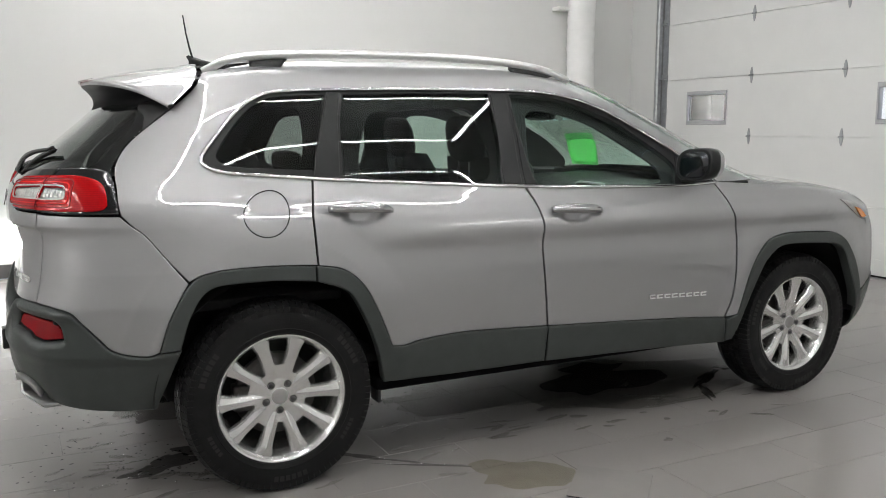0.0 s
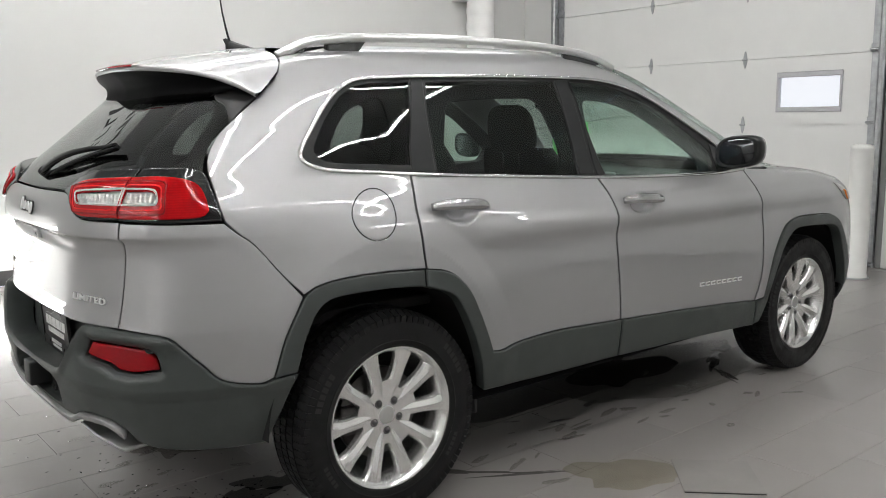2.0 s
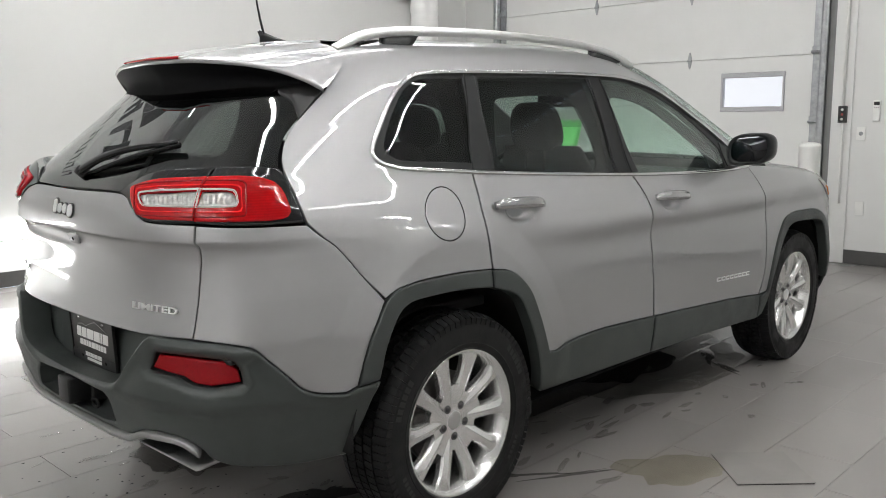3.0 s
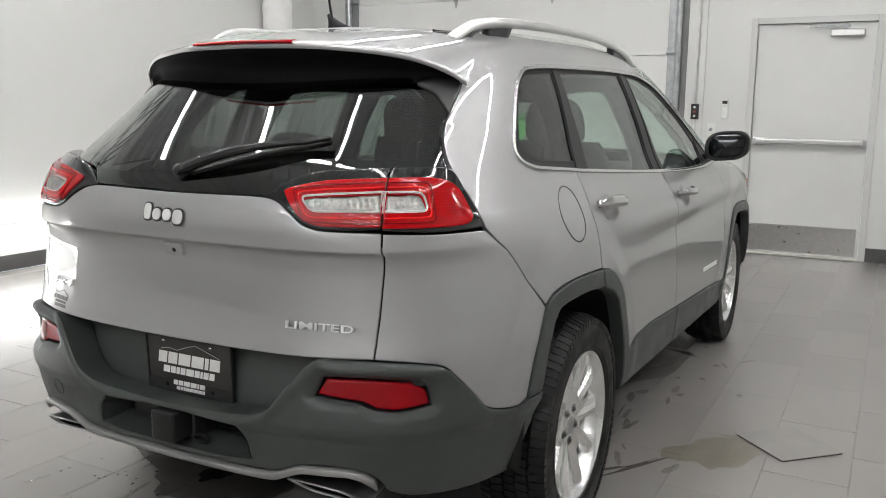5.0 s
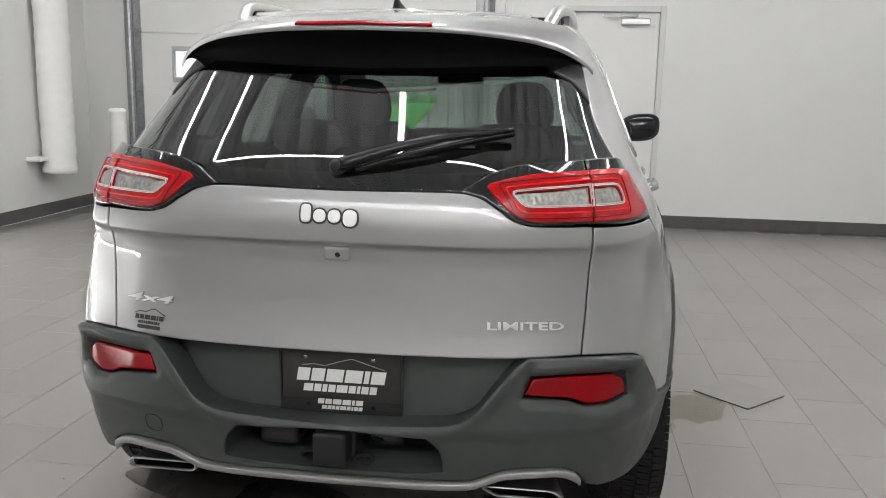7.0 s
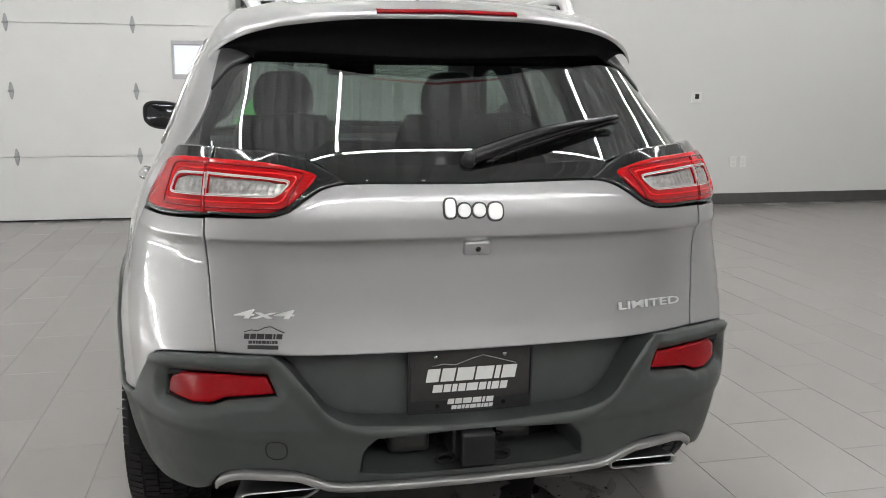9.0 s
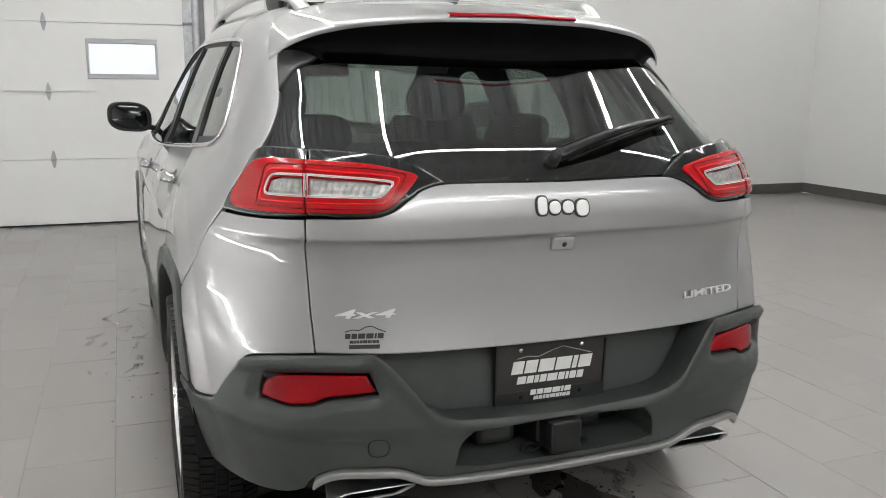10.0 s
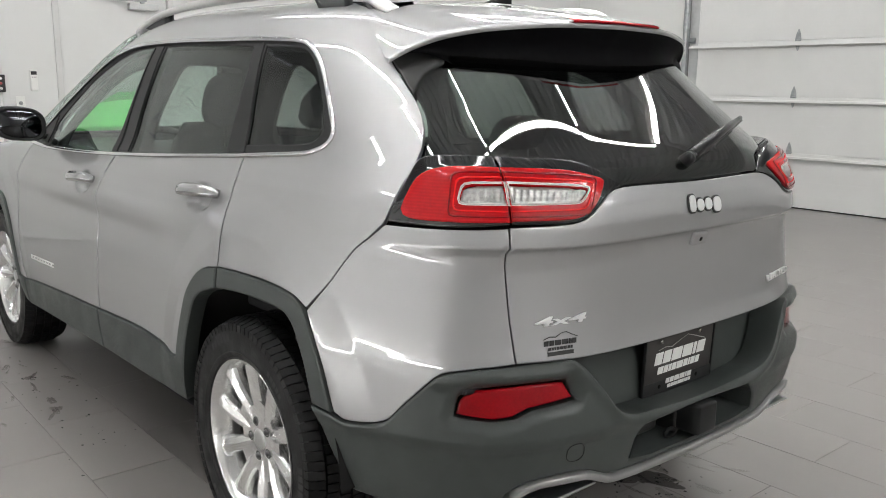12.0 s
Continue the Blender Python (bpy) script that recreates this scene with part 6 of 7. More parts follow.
for a, b in zip(rows, rows[1:]):
    for i in range(8):
        bm.faces.new((a[i], a[i + 1], b[i + 1], b[i]))
bmesh.ops.solidify(bm, geom=list(bm.faces), thickness=0.0012)
part("windscreen_sign", bm, GREEN, car, "bright green translucent sheet leaning behind the windscreen")


FRAME_GREY = material("grey_window_frame", (0.42, 0.42, 0.44), 0.45, vary=0.04, scale=12)


# ---- doors, fixtures and bollards of the room ----
PALE_STEEL = material("pale_galvanised_steel", (0.50, 0.51, 0.51), 0.45, 0.5, vary=0.08, scale=14)


def overhead_door(name, m, width, height, hinge_x, windows, struts, label):
    """Sectional door: local x along the wall, y up, z into the room."""
    door = empty(name, (0, 0, 0), label, "garage door")
    H = 0.632
    n = int(math.ceil(height / H))
    for k in range(n):
        z0, z1 = k * H + 0.003, min((k + 1) * H, height) - 0.003
        bm = bmesh.new()
        xs = [0.0, width]
        holes = [w for w in windows] if k == 2 else []
        for w in holes:
            xs += [w[0], w[1]]
        xs = sorted(xs)
        ribs = [z0 + (z1 - z0) * i / 4 for i in range(5)]
        # grooved face: four bands to a section
        for i in range(4):
            a, b = ribs[i] + (0.004 if i else 0), ribs[i + 1]
            for x0, x1 in zip(xs, xs[1:]):
                is_hole = any(abs(x0 - w[0]) < 1e-6 for w in holes)
                if is_hole:
                    w = [w for w in holes if abs(x0 - w[0]) < 1e-6][0]
                    for lo, hi in ((a, min(b, w[2])), (max(a, w[3]), b)):
                        if hi - lo > 0.002:
                            box(bm, (x0, lo, -0.045), (x1, hi, 0.0), 0.0, m)
                else:
                    box(bm, (x0, a, -0.045), (x1, b, 0.0), 0.0, m)
        for x0, x1 in zip(xs, xs[1:]):
            w = [w for w in holes if abs(x0 - w[0]) < 1e-6]
            for lo, hi in (((z0 + 0.002, w[0][2]), (w[0][3], z1 - 0.002)) if w else ((z0 + 0.002, z1 - 0.002),)):
                box(bm, (x0, lo, -0.040), (x1, hi, -0.0016), 0.0, m)
        if k < n - 1:
            box(bm, (0.004, z1 - 0.010, -0.043), (width - 0.004, z1 + 0.014, -0.030), 0.0, m)
        sec = part("door_section", bm, PANEL, door, "", False)
        for w in holes:
            bm = bmesh.new()
            ring = [(w[0], w[2]), (w[1], w[2]), (w[1], w[3]), (w[0], w[3])]
            sweep(bm, [m @ Vector((x, y, -0.004)) for x, y in ring], [(-0.042, -0.03), (-0.042, 0.008), (-0.034, 0.016), (0.004, 0.016), (0.012, 0.004), (0.012, -0.03)], up=m.to_3x3() @ Vector((0, 0, 1)), closed=True)
            bmesh.ops.recalc_face_normals(bm, faces=bm.faces)
            fr = part("window_frame", bm, FRAME_GREY, sec, "pale grey plastic window frame", False)
            bm = bmesh.new()
            box(bm, (w[0], w[2], -0.022), (w[1], w[3], -0.016), 0.0, m)
            pn = part("pane", bm, CLEAR_PANE, sec, "clear window pane", False)
            pn.visible_shadow = False
        if k:
            for hx in hinge_x:
                bm = bmesh.new()
                wide, tall = (1.6, 1.45) if struts else (1.0, 1.0)
                for s in (1, -1):
                    vs = [(-0.024 * wide, 0), (0.024 * wide, 0), (0.017 * wide, s * 0.045 * tall), (0.006, s * 0.082 * tall), (-0.006, s * 0.082 * tall), (-0.017 * wide, s * 0.045 * tall)]
                    lo = [bm.verts.new(m @ Vector((hx + a, z0 - 0.003 + b, 0.0005))) for a, b in vs]
                    hi = [bm.verts.new(m @ Vector((hx + a * 0.9, z0 - 0.003 + b * 0.97, 0.006))) for a, b in vs]
                    bm.faces.new(hi)
                    for i in range(6):
                        bm.faces.new((lo[i], lo[(i + 1) % 6], hi[(i + 1) % 6], hi[i]))
                lathe(bm, [(0.0, -0.026), (0.009, -0.026), (0.009, 0.026), (0.0, 0.026)], 10, m @ Matrix.Translation((hx, z0 - 0.003, 0.010)) @ pose(0, 0, 0, 0, 90, 0))
                bmesh.ops.recalc_face_normals(bm, faces=bm.faces)
                part("hinge", bm, GALV, door, "galvanised diamond hinge", False)
            if struts:
                bm = bmesh.new()
                zz = z0 - 0.052
                prof = [(0.001, zz + 0.045), (0.004, zz + 0.045), (0.010, zz + 0.012), (0.055, zz + 0.010), (0.060, zz - 0.012), (0.054, zz - 0.016), (0.050, zz - 0.002), (0.008, zz - 0.004), (0.001, zz - 0.030)]
                a = [bm.verts.new(m @ Vector((0.02, y, z))) for z, y in prof]
                b = [bm.verts.new(m @ Vector((width - 0.02, y, z))) for z, y in prof]
                for i in range(len(prof) - 1):
                    bm.faces.new((a[i], a[i + 1], b[i + 1], b[i]))
                part("strut", bm, PANEL, door, "white steel stiffening strut", False)
    # tracks with rollers and brackets
    for x, s in ((-0.035, -1), (width + 0.035, 1)):
        bm = bmesh.new()
        prof = [(-0.030, 0.03), (-0.030, 0.075), (-0.012, 0.085), (0.012, 0.085), (0.030, 0.075), (0.030, 0.03)]
        a = [bm.verts.new(m @ Vector((x + px, 0.05, pz))) for px, pz in prof]
        b = [bm.verts.new(m @ Vector((x + px, height, pz))) for px, pz in prof]
        for i in range(len(prof) - 1):
            bm.faces.new((a[i], a[i + 1], b[i + 1], b[i]))
        box(bm, (x + s * 0.02 - 0.01, 0.0, -0.02), (x + s * 0.02 + 0.01, height, 0.05), 0.0, m)
        track = part("track", bm, GALV, door, "galvanised steel door track", False)
        for k in range(n):
            bm = bmesh.new()
            z = k * H + 0.02
            box(bm, (min(x, x - s * 0.12), z - 0.02, 0.001), (max(x, x - s * 0.12), z + 0.05, 0.02), 0.003, m)
            lathe(bm, [(0, -0.07), (0.011, -0.07), (0.011, 0.07), (0, 0.07)], 10, m @ Matrix.Translation((x - s * 0.05, z, 0.04)) @ pose(0, 0, 0, 0, 90, 0))
            part("roller_bracket", bm, GALV, track, "galvanised roller bracket", False)
        bm = bmesh.new()
        stile = 0.155 if struts else 0.115
        box(bm, (min(x - s * stile, x - s * 0.03), 0, 0.0015), (max(x - s * stile, x - s * 0.03), height, 0.008), 0.002, m)
        part("end_stile", bm, PALE_STEEL if struts else GALV, door, "pale galvanised end stile" if struts else "galvanised end stile", False)
    bm = bmesh.new()
    box(bm, (0.0, 0.001, -0.03), (width, 0.016, 0.006), 0.003, m)
    part("bottom_seal", bm, RUBBER, door, "black rubber bottom seal", False)
    return door


CLEAR_PANE = material("clear_pane", (0.95, 0.96, 0.97), 0.0, trans=1.0)
MA = Matrix(((0, 0, -1, X_FRONT + 0.02), (1, 0, 0, GA_Y0), (0, 1, 0, 0.0), (0, 0, 0, 1)))
overhead_door("overhead_door", MA, GA_Y1 - GA_Y0, GA_TOP, (1.31, 2.44), ((0.345, 0.945, 1.42, 1.72), (2.79, 3.36, 1.42, 1.72)), False, "white sectional overhead door with two small windows")
MB = Matrix(((1, 0, 0, GB_X0), (0, 0, 1, Y_RIGHT - 0.02), (0, 1, 0, 0.0), (0, 0, 0, 1)))
overhead_door("overhead_door", MB, GB_X1 - GB_X0, GA_TOP, (0.58, 1.70, 2.82), (), True, "white sectional overhead door with stiffening struts")

# openings' linings
LINING = material("grey_door_lining", (0.20, 0.20, 0.20), 0.55, vary=0.08, scale=6)
for y0, y1 in ((GA_Y0 - 0.118, GA_Y0 - 0.004), (GA_Y1 + 0.004, GA_Y1 + 0.098)):
    box_ob("trim", (X_FRONT - 0.006, y0, 0.002), (X_FRONT + 0.06, y1, GA_TOP), LINING, None, 0.002, "dark grey door jamb lining", "structure", "trim")
for x0, x1 in ((GB_X0 - 0.098, GB_X0 - 0.004), (GB_X1 + 0.004, GB_X1 + 0.098)):
    box_ob("trim", (x0, Y_RIGHT - 0.06, 0.002), (x1, Y_RIGHT + 0.006, GA_TOP), LINING, None, 0.002, "dark grey door jamb lining", "structure", "trim")
box_ob("trim", (X_FRONT - 0.016, GA_Y0 - 0.30, 0.002), (X_FRONT - 0.001, GA_Y0 - 0.122, Z_CEIL - 0.01), WALL, None, 0.003, "white corner casing", "structure", "trim")

# snow-bright outside seen through the small windows
OUT = bpy.data.materials.new("snowy_outside")
OUT.use_nodes = True
nt = OUT.node_tree
nt.nodes.clear()
em = nt.nodes.new("ShaderNodeEmission")
om = nt.nodes.new("ShaderNodeOutputMaterial")
nz = nt.nodes.new("ShaderNodeTexNoise")
nz.inputs["Scale"].default_value = 1.3
rp = nt.nodes.new("ShaderNodeMix")
rp.data_type = "RGBA"
rp.inputs["A"].default_value, rp.inputs["B"].default_value = (0.70, 0.74, 0.86, 1), (1.0, 1.0, 1.0, 1)
nt.links.new(nz.outputs["Fac"], rp.inputs["Factor"])
nt.links.new(rp.outputs["Result"], em.inputs["Color"])
em.inputs["Strength"].default_value = 1.15
nt.links.new(em.outputs["Emission"], om.inputs["Surface"])
bm = bmesh.new()
box(bm, (X_FRONT + 6.0, -4, -1), (X_FRONT + 6.1, 14, 8))
part("backdrop", bm, OUT, None, "pale snowy outside", False, "structure", "backdrop")

# person door
pd = empty("door_1", (X_FRONT, (DOOR_Y0 + DOOR_Y1) / 2, 0), "white steel door, closed, with a push bar and steel kick plate", "door", kind="structure")


def pd_part(name, lo, hi, mat, label="", bevel=0.002, smooth=False):
    bm = bmesh.new()
    box(bm, lo, hi, bevel)
    o = part(name, bm, mat, pd, label, smooth)
    o.matrix_parent_inverse = Matrix.Translation((-X_FRONT, -(DOOR_Y0 + DOOR_Y1) / 2, 0))
    return o


FRAMEPAINT = material("pale_grey_door_frame", (0.55, 0.55, 0.54), 0.4, vary=0.03, scale=4)
pd_part("leaf", (X_FRONT + 0.035, DOOR_Y0 + 0.004, 0.012), (X_FRONT + 0.080, DOOR_Y1 - 0.004, DOOR_TOP - 0.004), DOORPAINT, "white door leaf")
pd_part("door_frame", (X_FRONT - 0.012, DOOR_Y0 - 0.055, 0.002), (X_FRONT + 0.03, DOOR_Y0, DOOR_TOP + 0.055), FRAMEPAINT, "pale grey steel frame", 0.004)
pd_part("door_frame", (X_FRONT - 0.012, DOOR_Y1, 0.002), (X_FRONT + 0.03, DOOR_Y1 + 0.055, DOOR_TOP + 0.055), FRAMEPAINT, "pale grey steel frame", 0.004)
pd_part("door_frame", (X_FRONT - 0.012, DOOR_Y0 + 0.001, DOOR_TOP), (X_FRONT + 0.03, DOOR_Y1 - 0.001, DOOR_TOP + 0.055), FRAMEPAINT, "pale grey steel frame", 0.004)
pd_part("kick_plate", (X_FRONT + 0.0315, DOOR_Y0 + 0.03, 0.03), (X_FRONT + 0.0345, DOOR_Y1 - 0.03, 0.29), STEEL, "brushed steel kick plate")
pd_part("threshold", (X_FRONT - 0.05, DOOR_Y0, 0.001), (X_FRONT + 0.08, DOOR_Y1, 0.011), material("pale_threshold", (0.55, 0.53, 0.50), 0.4, 0.5), "pale metal threshold", 0.003)
pd_part("push_bar", (X_FRONT - 0.055, DOOR_Y0 + 0.05, 1.055), (X_FRONT - 0.010, DOOR_Y1 - 0.05, 1.105), SATIN_METAL, "satin push bar", 0.012)
for y in (DOOR_Y0 + 0.03, DOOR_Y1 - 0.14):
    pd_part("push_bar_mount", (X_FRONT - 0.050, y, 1.045), (X_FRONT + 0.034, y + 0.11, 1.115), SATIN_METAL, "satin push bar end", 0.006)
pd_part("closer", (X_FRONT - 0.035, DOOR_Y0 + 0.10, 2.035), (X_FRONT + 0.03, DOOR_Y0 + 0.38, 2.095), SATIN_METAL, "grey door closer", 0.008)
pd_part("closer_arm", (X_FRONT - 0.045, DOOR_Y0 + 0.22, 2.11), (X_FRONT - 0.030, DOOR_Y0 + 0.56, 2.135), GALV, "steel closer arm", 0.003)
pd_part("closer_arm", (X_FRONT - 0.045, DOOR_Y0 + 0.24, 2.095), (X_FRONT - 0.020, DOOR_Y0 + 0.28, 2.14), GALV, "steel closer arm", 0.003)


# fixtures on the front wall
def wall_box(name, y, z, w, h, d, mat, label, category, bevel=0.006):
    return box_ob(name, (X_FRONT - 0.001 - d, y - w / 2, z - h / 2), (X_FRONT - 0.001, y + w / 2, z + h / 2), mat, None, bevel, label, "", category)


def top_on(bm_box, name, parent, mat, label):
    bm = bmesh.new()
    box(bm, *bm_box, 0.001)
    return part(name, bm, mat, parent, label, False)


cb = wall_box("door_control", 0.072, 1.348, 0.072, 0.15, 0.05, PLASTIC_BLACK, "black three-button door control on a conduit", "control box")
for z, mt in ((1.390, PLASTIC_WHITE), (1.348, material("dull_red_button", (0.30, 0.05, 0.05), 0.4)), (1.306, PLASTIC_WHITE)):
    bm = bmesh.new()
    lathe(bm, [(0, 0.008), (0.010, 0.007), (0.012, 0)], 14, Matrix.Translation((X_FRONT - 0.051, 0.072, z)) @ pose(0, 0, 0, 0, -90, 0))
    part("button", bm, mt, cb, "round push button")
bm = bmesh.new()
sweep(bm, [(X_FRONT - 0.028, 0.072, 1.42), (X_FRONT - 0.028, 0.072, 3.2), (X_FRONT - 0.028, 0.072, Z_CEIL - 0.01)], round_section(0.012, 0.012, 10), up=(0, 1, 0))
part("conduit", bm, PLASTIC_WHITE, None, "white painted conduit on the wall", True, "", "conduit")
bm = bmesh.new()
sweep(bm, [(X_FRONT - 0.028, 0.060, 0.55), (X_FRONT - 0.028, 0.066, 1.0), (X_FRONT - 0.028, 0.072, 1.276)], round_section(0.010, 0.010, 10), up=(0, 1, 0))
part("conduit", bm, PLASTIC_WHITE, None, "white painted conduit below the control", True, "", "conduit")
rc = wall_box("wall_remote", -0.206, 1.378, 0.062, 0.185, 0.025, PLASTIC_WHITE, "white remote control in a wall holder", "remote control", 0.008)
top_on(((X_FRONT - 0.0275, -0.230, 1.425), (X_FRONT - 0.0255, -0.182, 1.455)), "display", rc, PLASTIC_BLACK, "dark display")
for dy in (-0.014, 0, 0.014):
    top_on(((X_FRONT - 0.0285, -0.206 + dy - 0.004, 1.400), (X_FRONT - 0.0255, -0.206 + dy + 0.004, 1.408)), "key", rc, GREY_INK, "grey key")
sw = wall_box("wall_switch", -0.085, 1.178, 0.075, 0.12, 0.008, PLASTIC_WHITE, "white round-faced key switch plate", "switch", 0.003)
bm = bmesh.new()
lathe(bm, [(0, 0.006), (0.016, 0.005), (0.018, 0)], 20, Matrix.Translation((X_FRONT - 0.009, -0.085, 1.178)) @ pose(0, 0, 0, 0, -90, 0))
part("key_barrel", bm, GALV, sw, "steel key barrel")
wall_box("wall_outlet", -0.11, 0.51, 0.075, 0.12, 0.008, PLASTIC_WHITE, "white wall outlet plate", "outlet", 0.003)
th = wall_box("thermostat", -4.38, 1.222, 0.115, 0.125, 0.025, PLASTIC_WHITE, "small white thermostat with a dark display", "thermostat", 0.006)
top_on(((X_FRONT - 0.0275, -4.405, 1.205), (X_FRONT - 0.0255, -4.355, 1.262)), "display", th, PLASTIC_BLACK, "dark display")
for y in (-4.895, -5.02):
    wo = wall_box("wall_outlet", y, 0.49, 0.085, 0.125, 0.008, PLASTIC_WHITE, "white double outlet plate", "outlet", 0.003)
    for dz in (-0.026, 0.026):
        top_on(((X_FRONT - 0.0115, y - 0.016, 0.49 + dz - 0.014), (X_FRONT - 0.0095, y + 0.016, 0.49 + dz + 0.014)), "socket", wo, DOORPAINT, "white socket face")


# bollards
def bollard(x, y, h, r):
    b = empty("bollard", (x, y, 0), "white plastic-sleeved bollard with a domed top", "bollard", "bollards by the doors")
    bm = bmesh.new()
    lathe(bm, [(r * 1.04, 0.001), (r * 1.04, 0.03), (r, 0.035), (r, h - 0.05), (r * 1.03, h - 0.045), (r * 1.03, h - 0.03), (r * 0.9, h - 0.012), (r * 0.55, h - 0.003), (0, h)], 32)
    part("sleeve", bm, PLASTIC_WHITE, b)
    bm = bmesh.new()
    lathe(bm, [(r * 1.25, 0.001), (r * 1.25, 0.008), (r * 0.9, 0.010)], 32)
    part("foot_ring", bm, GALV, b, "grey foot ring")


bollard(4.16, 0.125, 1.115, 0.088)
bollard(4.34, 4.10, 1.10, 0.088)
bollard(3.00, -7.17, 1.12, 0.088)

# hanging hose tube by the side wall
hz = empty("hose_tube", (3.87, 4.495, 0), "white wrinkled fabric duct hanging beside the wall", "duct")
bm = bmesh.new()
rows = []
random.seed(4)
for k in range(120):
    z = 0.46 + (Z_CEIL - 0.50) * k / 119
    r = 0.160 + 0.0035 * math.sin(k * 1.35) + 0.002 * random.uniform(-1, 1) + (0.004 if k < 2 else 0)
    rows.append([bm.verts.new((r * math.cos(a) + 0.004 * math.sin(k * 0.2), r * math.sin(a) + 0.002 * math.sin(3 * a + k * 0.7), z + 0.012 * math.sin(a + k * 0.5))) for a in np.linspace(0, 2 * math.pi, 36, endpoint=False)])
for a, b in zip(rows, rows[1:]):
    for i in range(36):
        bm.faces.new((a[i], a[(i + 1) % 36], b[(i + 1) % 36], b[i]))
part("sleeve", bm, material("white_duct_fabric", (0.74, 0.74, 0.73), 0.6, vary=0.03, scale=12), hz, "white wrinkled fabric sleeve")
bm = bmesh.new()
lathe(bm, [(0.162, 0.455), (0.168, 0.457), (0.168, 0.500), (0.162, 0.502)], 36)
part("end_ring", bm, PLASTIC_WHITE, hz, "white end ring")
for z in (0.60, 2.72):
    bm = bmesh.new()
    box(bm, (-0.30, 0.02, z - 0.02), (-0.10, 0.17, z + 0.02), 0.005)
    part("bracket", bm, PLASTIC_WHITE, hz, "white wall bracket", False)

# light tube low on the side wall
wt = empty("wall_light", (-0.9, Y_LEFT, 0.35), "long white led tube low on the side wall", "wall light")
for nm, lo, hi, mat, bv in (("bracket", (-3.2, -0.028, -0.03), (3.2, -0.001, 0.03), PLASTIC_WHITE, 0.004), ("tube", (-3.22, -0.075, -0.026), (3.22, -0.029, 0.026), WALL_LAMP, 0.022)):
    bm = bmesh.new()
    box(bm, lo, hi, bv, segs=3)
    part(nm, bm, mat, wt, "", True)

# dark painted wall sign, plain shapes only
SIGN = material("dark_sign_paint", (0.03, 0.03, 0.032), 0.4, vary=0.1, scale=20)
sg = empty("wall_sign", (-0.6, Y_LEFT, 3.58), "row of dark slanted plain shapes on the white wall", "wall sign")


def sign_bar(x0, x1, z0, z1, lean=0.22):
    bm = bmesh.new()
    s = lean
    lo = [(x0 + s * z0, z0), (x1 + s * z0, z0), (x1 + s * z1, z1), (x0 + s * z1, z1)]
    a = [bm.verts.new((x, -0.001, z)) for x, z in lo]
    b = [bm.verts.new((x, -0.016, z)) for x, z in lo]
    bm.faces.new(b)
    for i in range(4):
        bm.faces.new((a[i], a[(i + 1) % 4], b[(i + 1) % 4], b[i]))
    bmesh.ops.recalc_face_normals(bm, faces=bm.faces)
    part("sign_shape", bm, SIGN, sg, "", False)


x = -1.12
for w in (0.55, 0.60, 0.75, 0.75, 0.18, 0.60):
    if w > 0.3:
        sign_bar(x, x + 0.13, 0.12, 0.62)
        sign_bar(x + w - 0.13, x + w, 0.12, 0.62)
        sign_bar(x + 0.132, x + w - 0.132, 0.12 if w < 0.58 else 0.50, 0.24 if w < 0.58 else 0.62)
    else:
        sign_bar(x, x + 0.15, 0.12, 0.62)
    x += w + 0.10
x = -1.72
for w in (0.34, 0.28, 0.18, 0.28, 0.42, 0.28, 0.10, 0.28, 0.28):
    sign_bar(x, x + 0.075, -0.22, 0.08)
    if w > 0.15:
        sign_bar(x + w - 0.075, x + w, -0.22, 0.02)
        sign_bar(x + 0.077, x + w - 0.077, -0.04, 0.02)
    x += w + 0.08
x = -1.80
for k in range(15):
    sign_bar(x, x + 0.035, -0.70, -0.54)
    sign_bar(x + 0.037, x + 0.10, -0.70 if k % 2 else -0.57, -0.67 if k % 2 else -0.54)
    x += 0.135 + 0.03 * (k % 3 == 1)


# ---- tiled floor ----
bm = bmesh.new()
box(bm, (X_BACK, Y_RIGHT, -0.20), (X_FRONT + 0.2, Y_LEFT, -0.0022))
floor = part("floor", bm, GROUT, None, "slate grey porcelain tile floor with thin joints", False, "structure", "floor")
TX, TY, JOINT = 0.610, 0.305, 0.0022


def tile_mesh(name):
    me = bpy.data.meshes.new(name)
    hx, hy, c = (TX - JOINT) / 2, (TY - JOINT) / 2, 0.0008
    v = [(sx * (hx - c), sy * (hy - c), 0) for sx, sy in ((-1, -1), (1, -1), (1, 1), (-1, 1))] + [(sx * hx, sy * hy, -c) for sx, sy in ((-1, -1), (1, -1), (1, 1), (-1, 1))] + [(sx * hx, sy * hy, -0.008) for sx, sy in ((-1, -1), (1, -1), (1, 1), (-1, 1))]
    f = [(0, 1, 2, 3)] + [(i, i + 4, (i + 1) % 4 + 4, (i + 1) % 4) for i in range(4)] + [(i + 4, i + 8, (i + 1) % 4 + 8, (i + 1) % 4 + 4) for i in range(4)]
    me.from_pydata(v, [], f)
    me.materials.append(TILE)
    return me


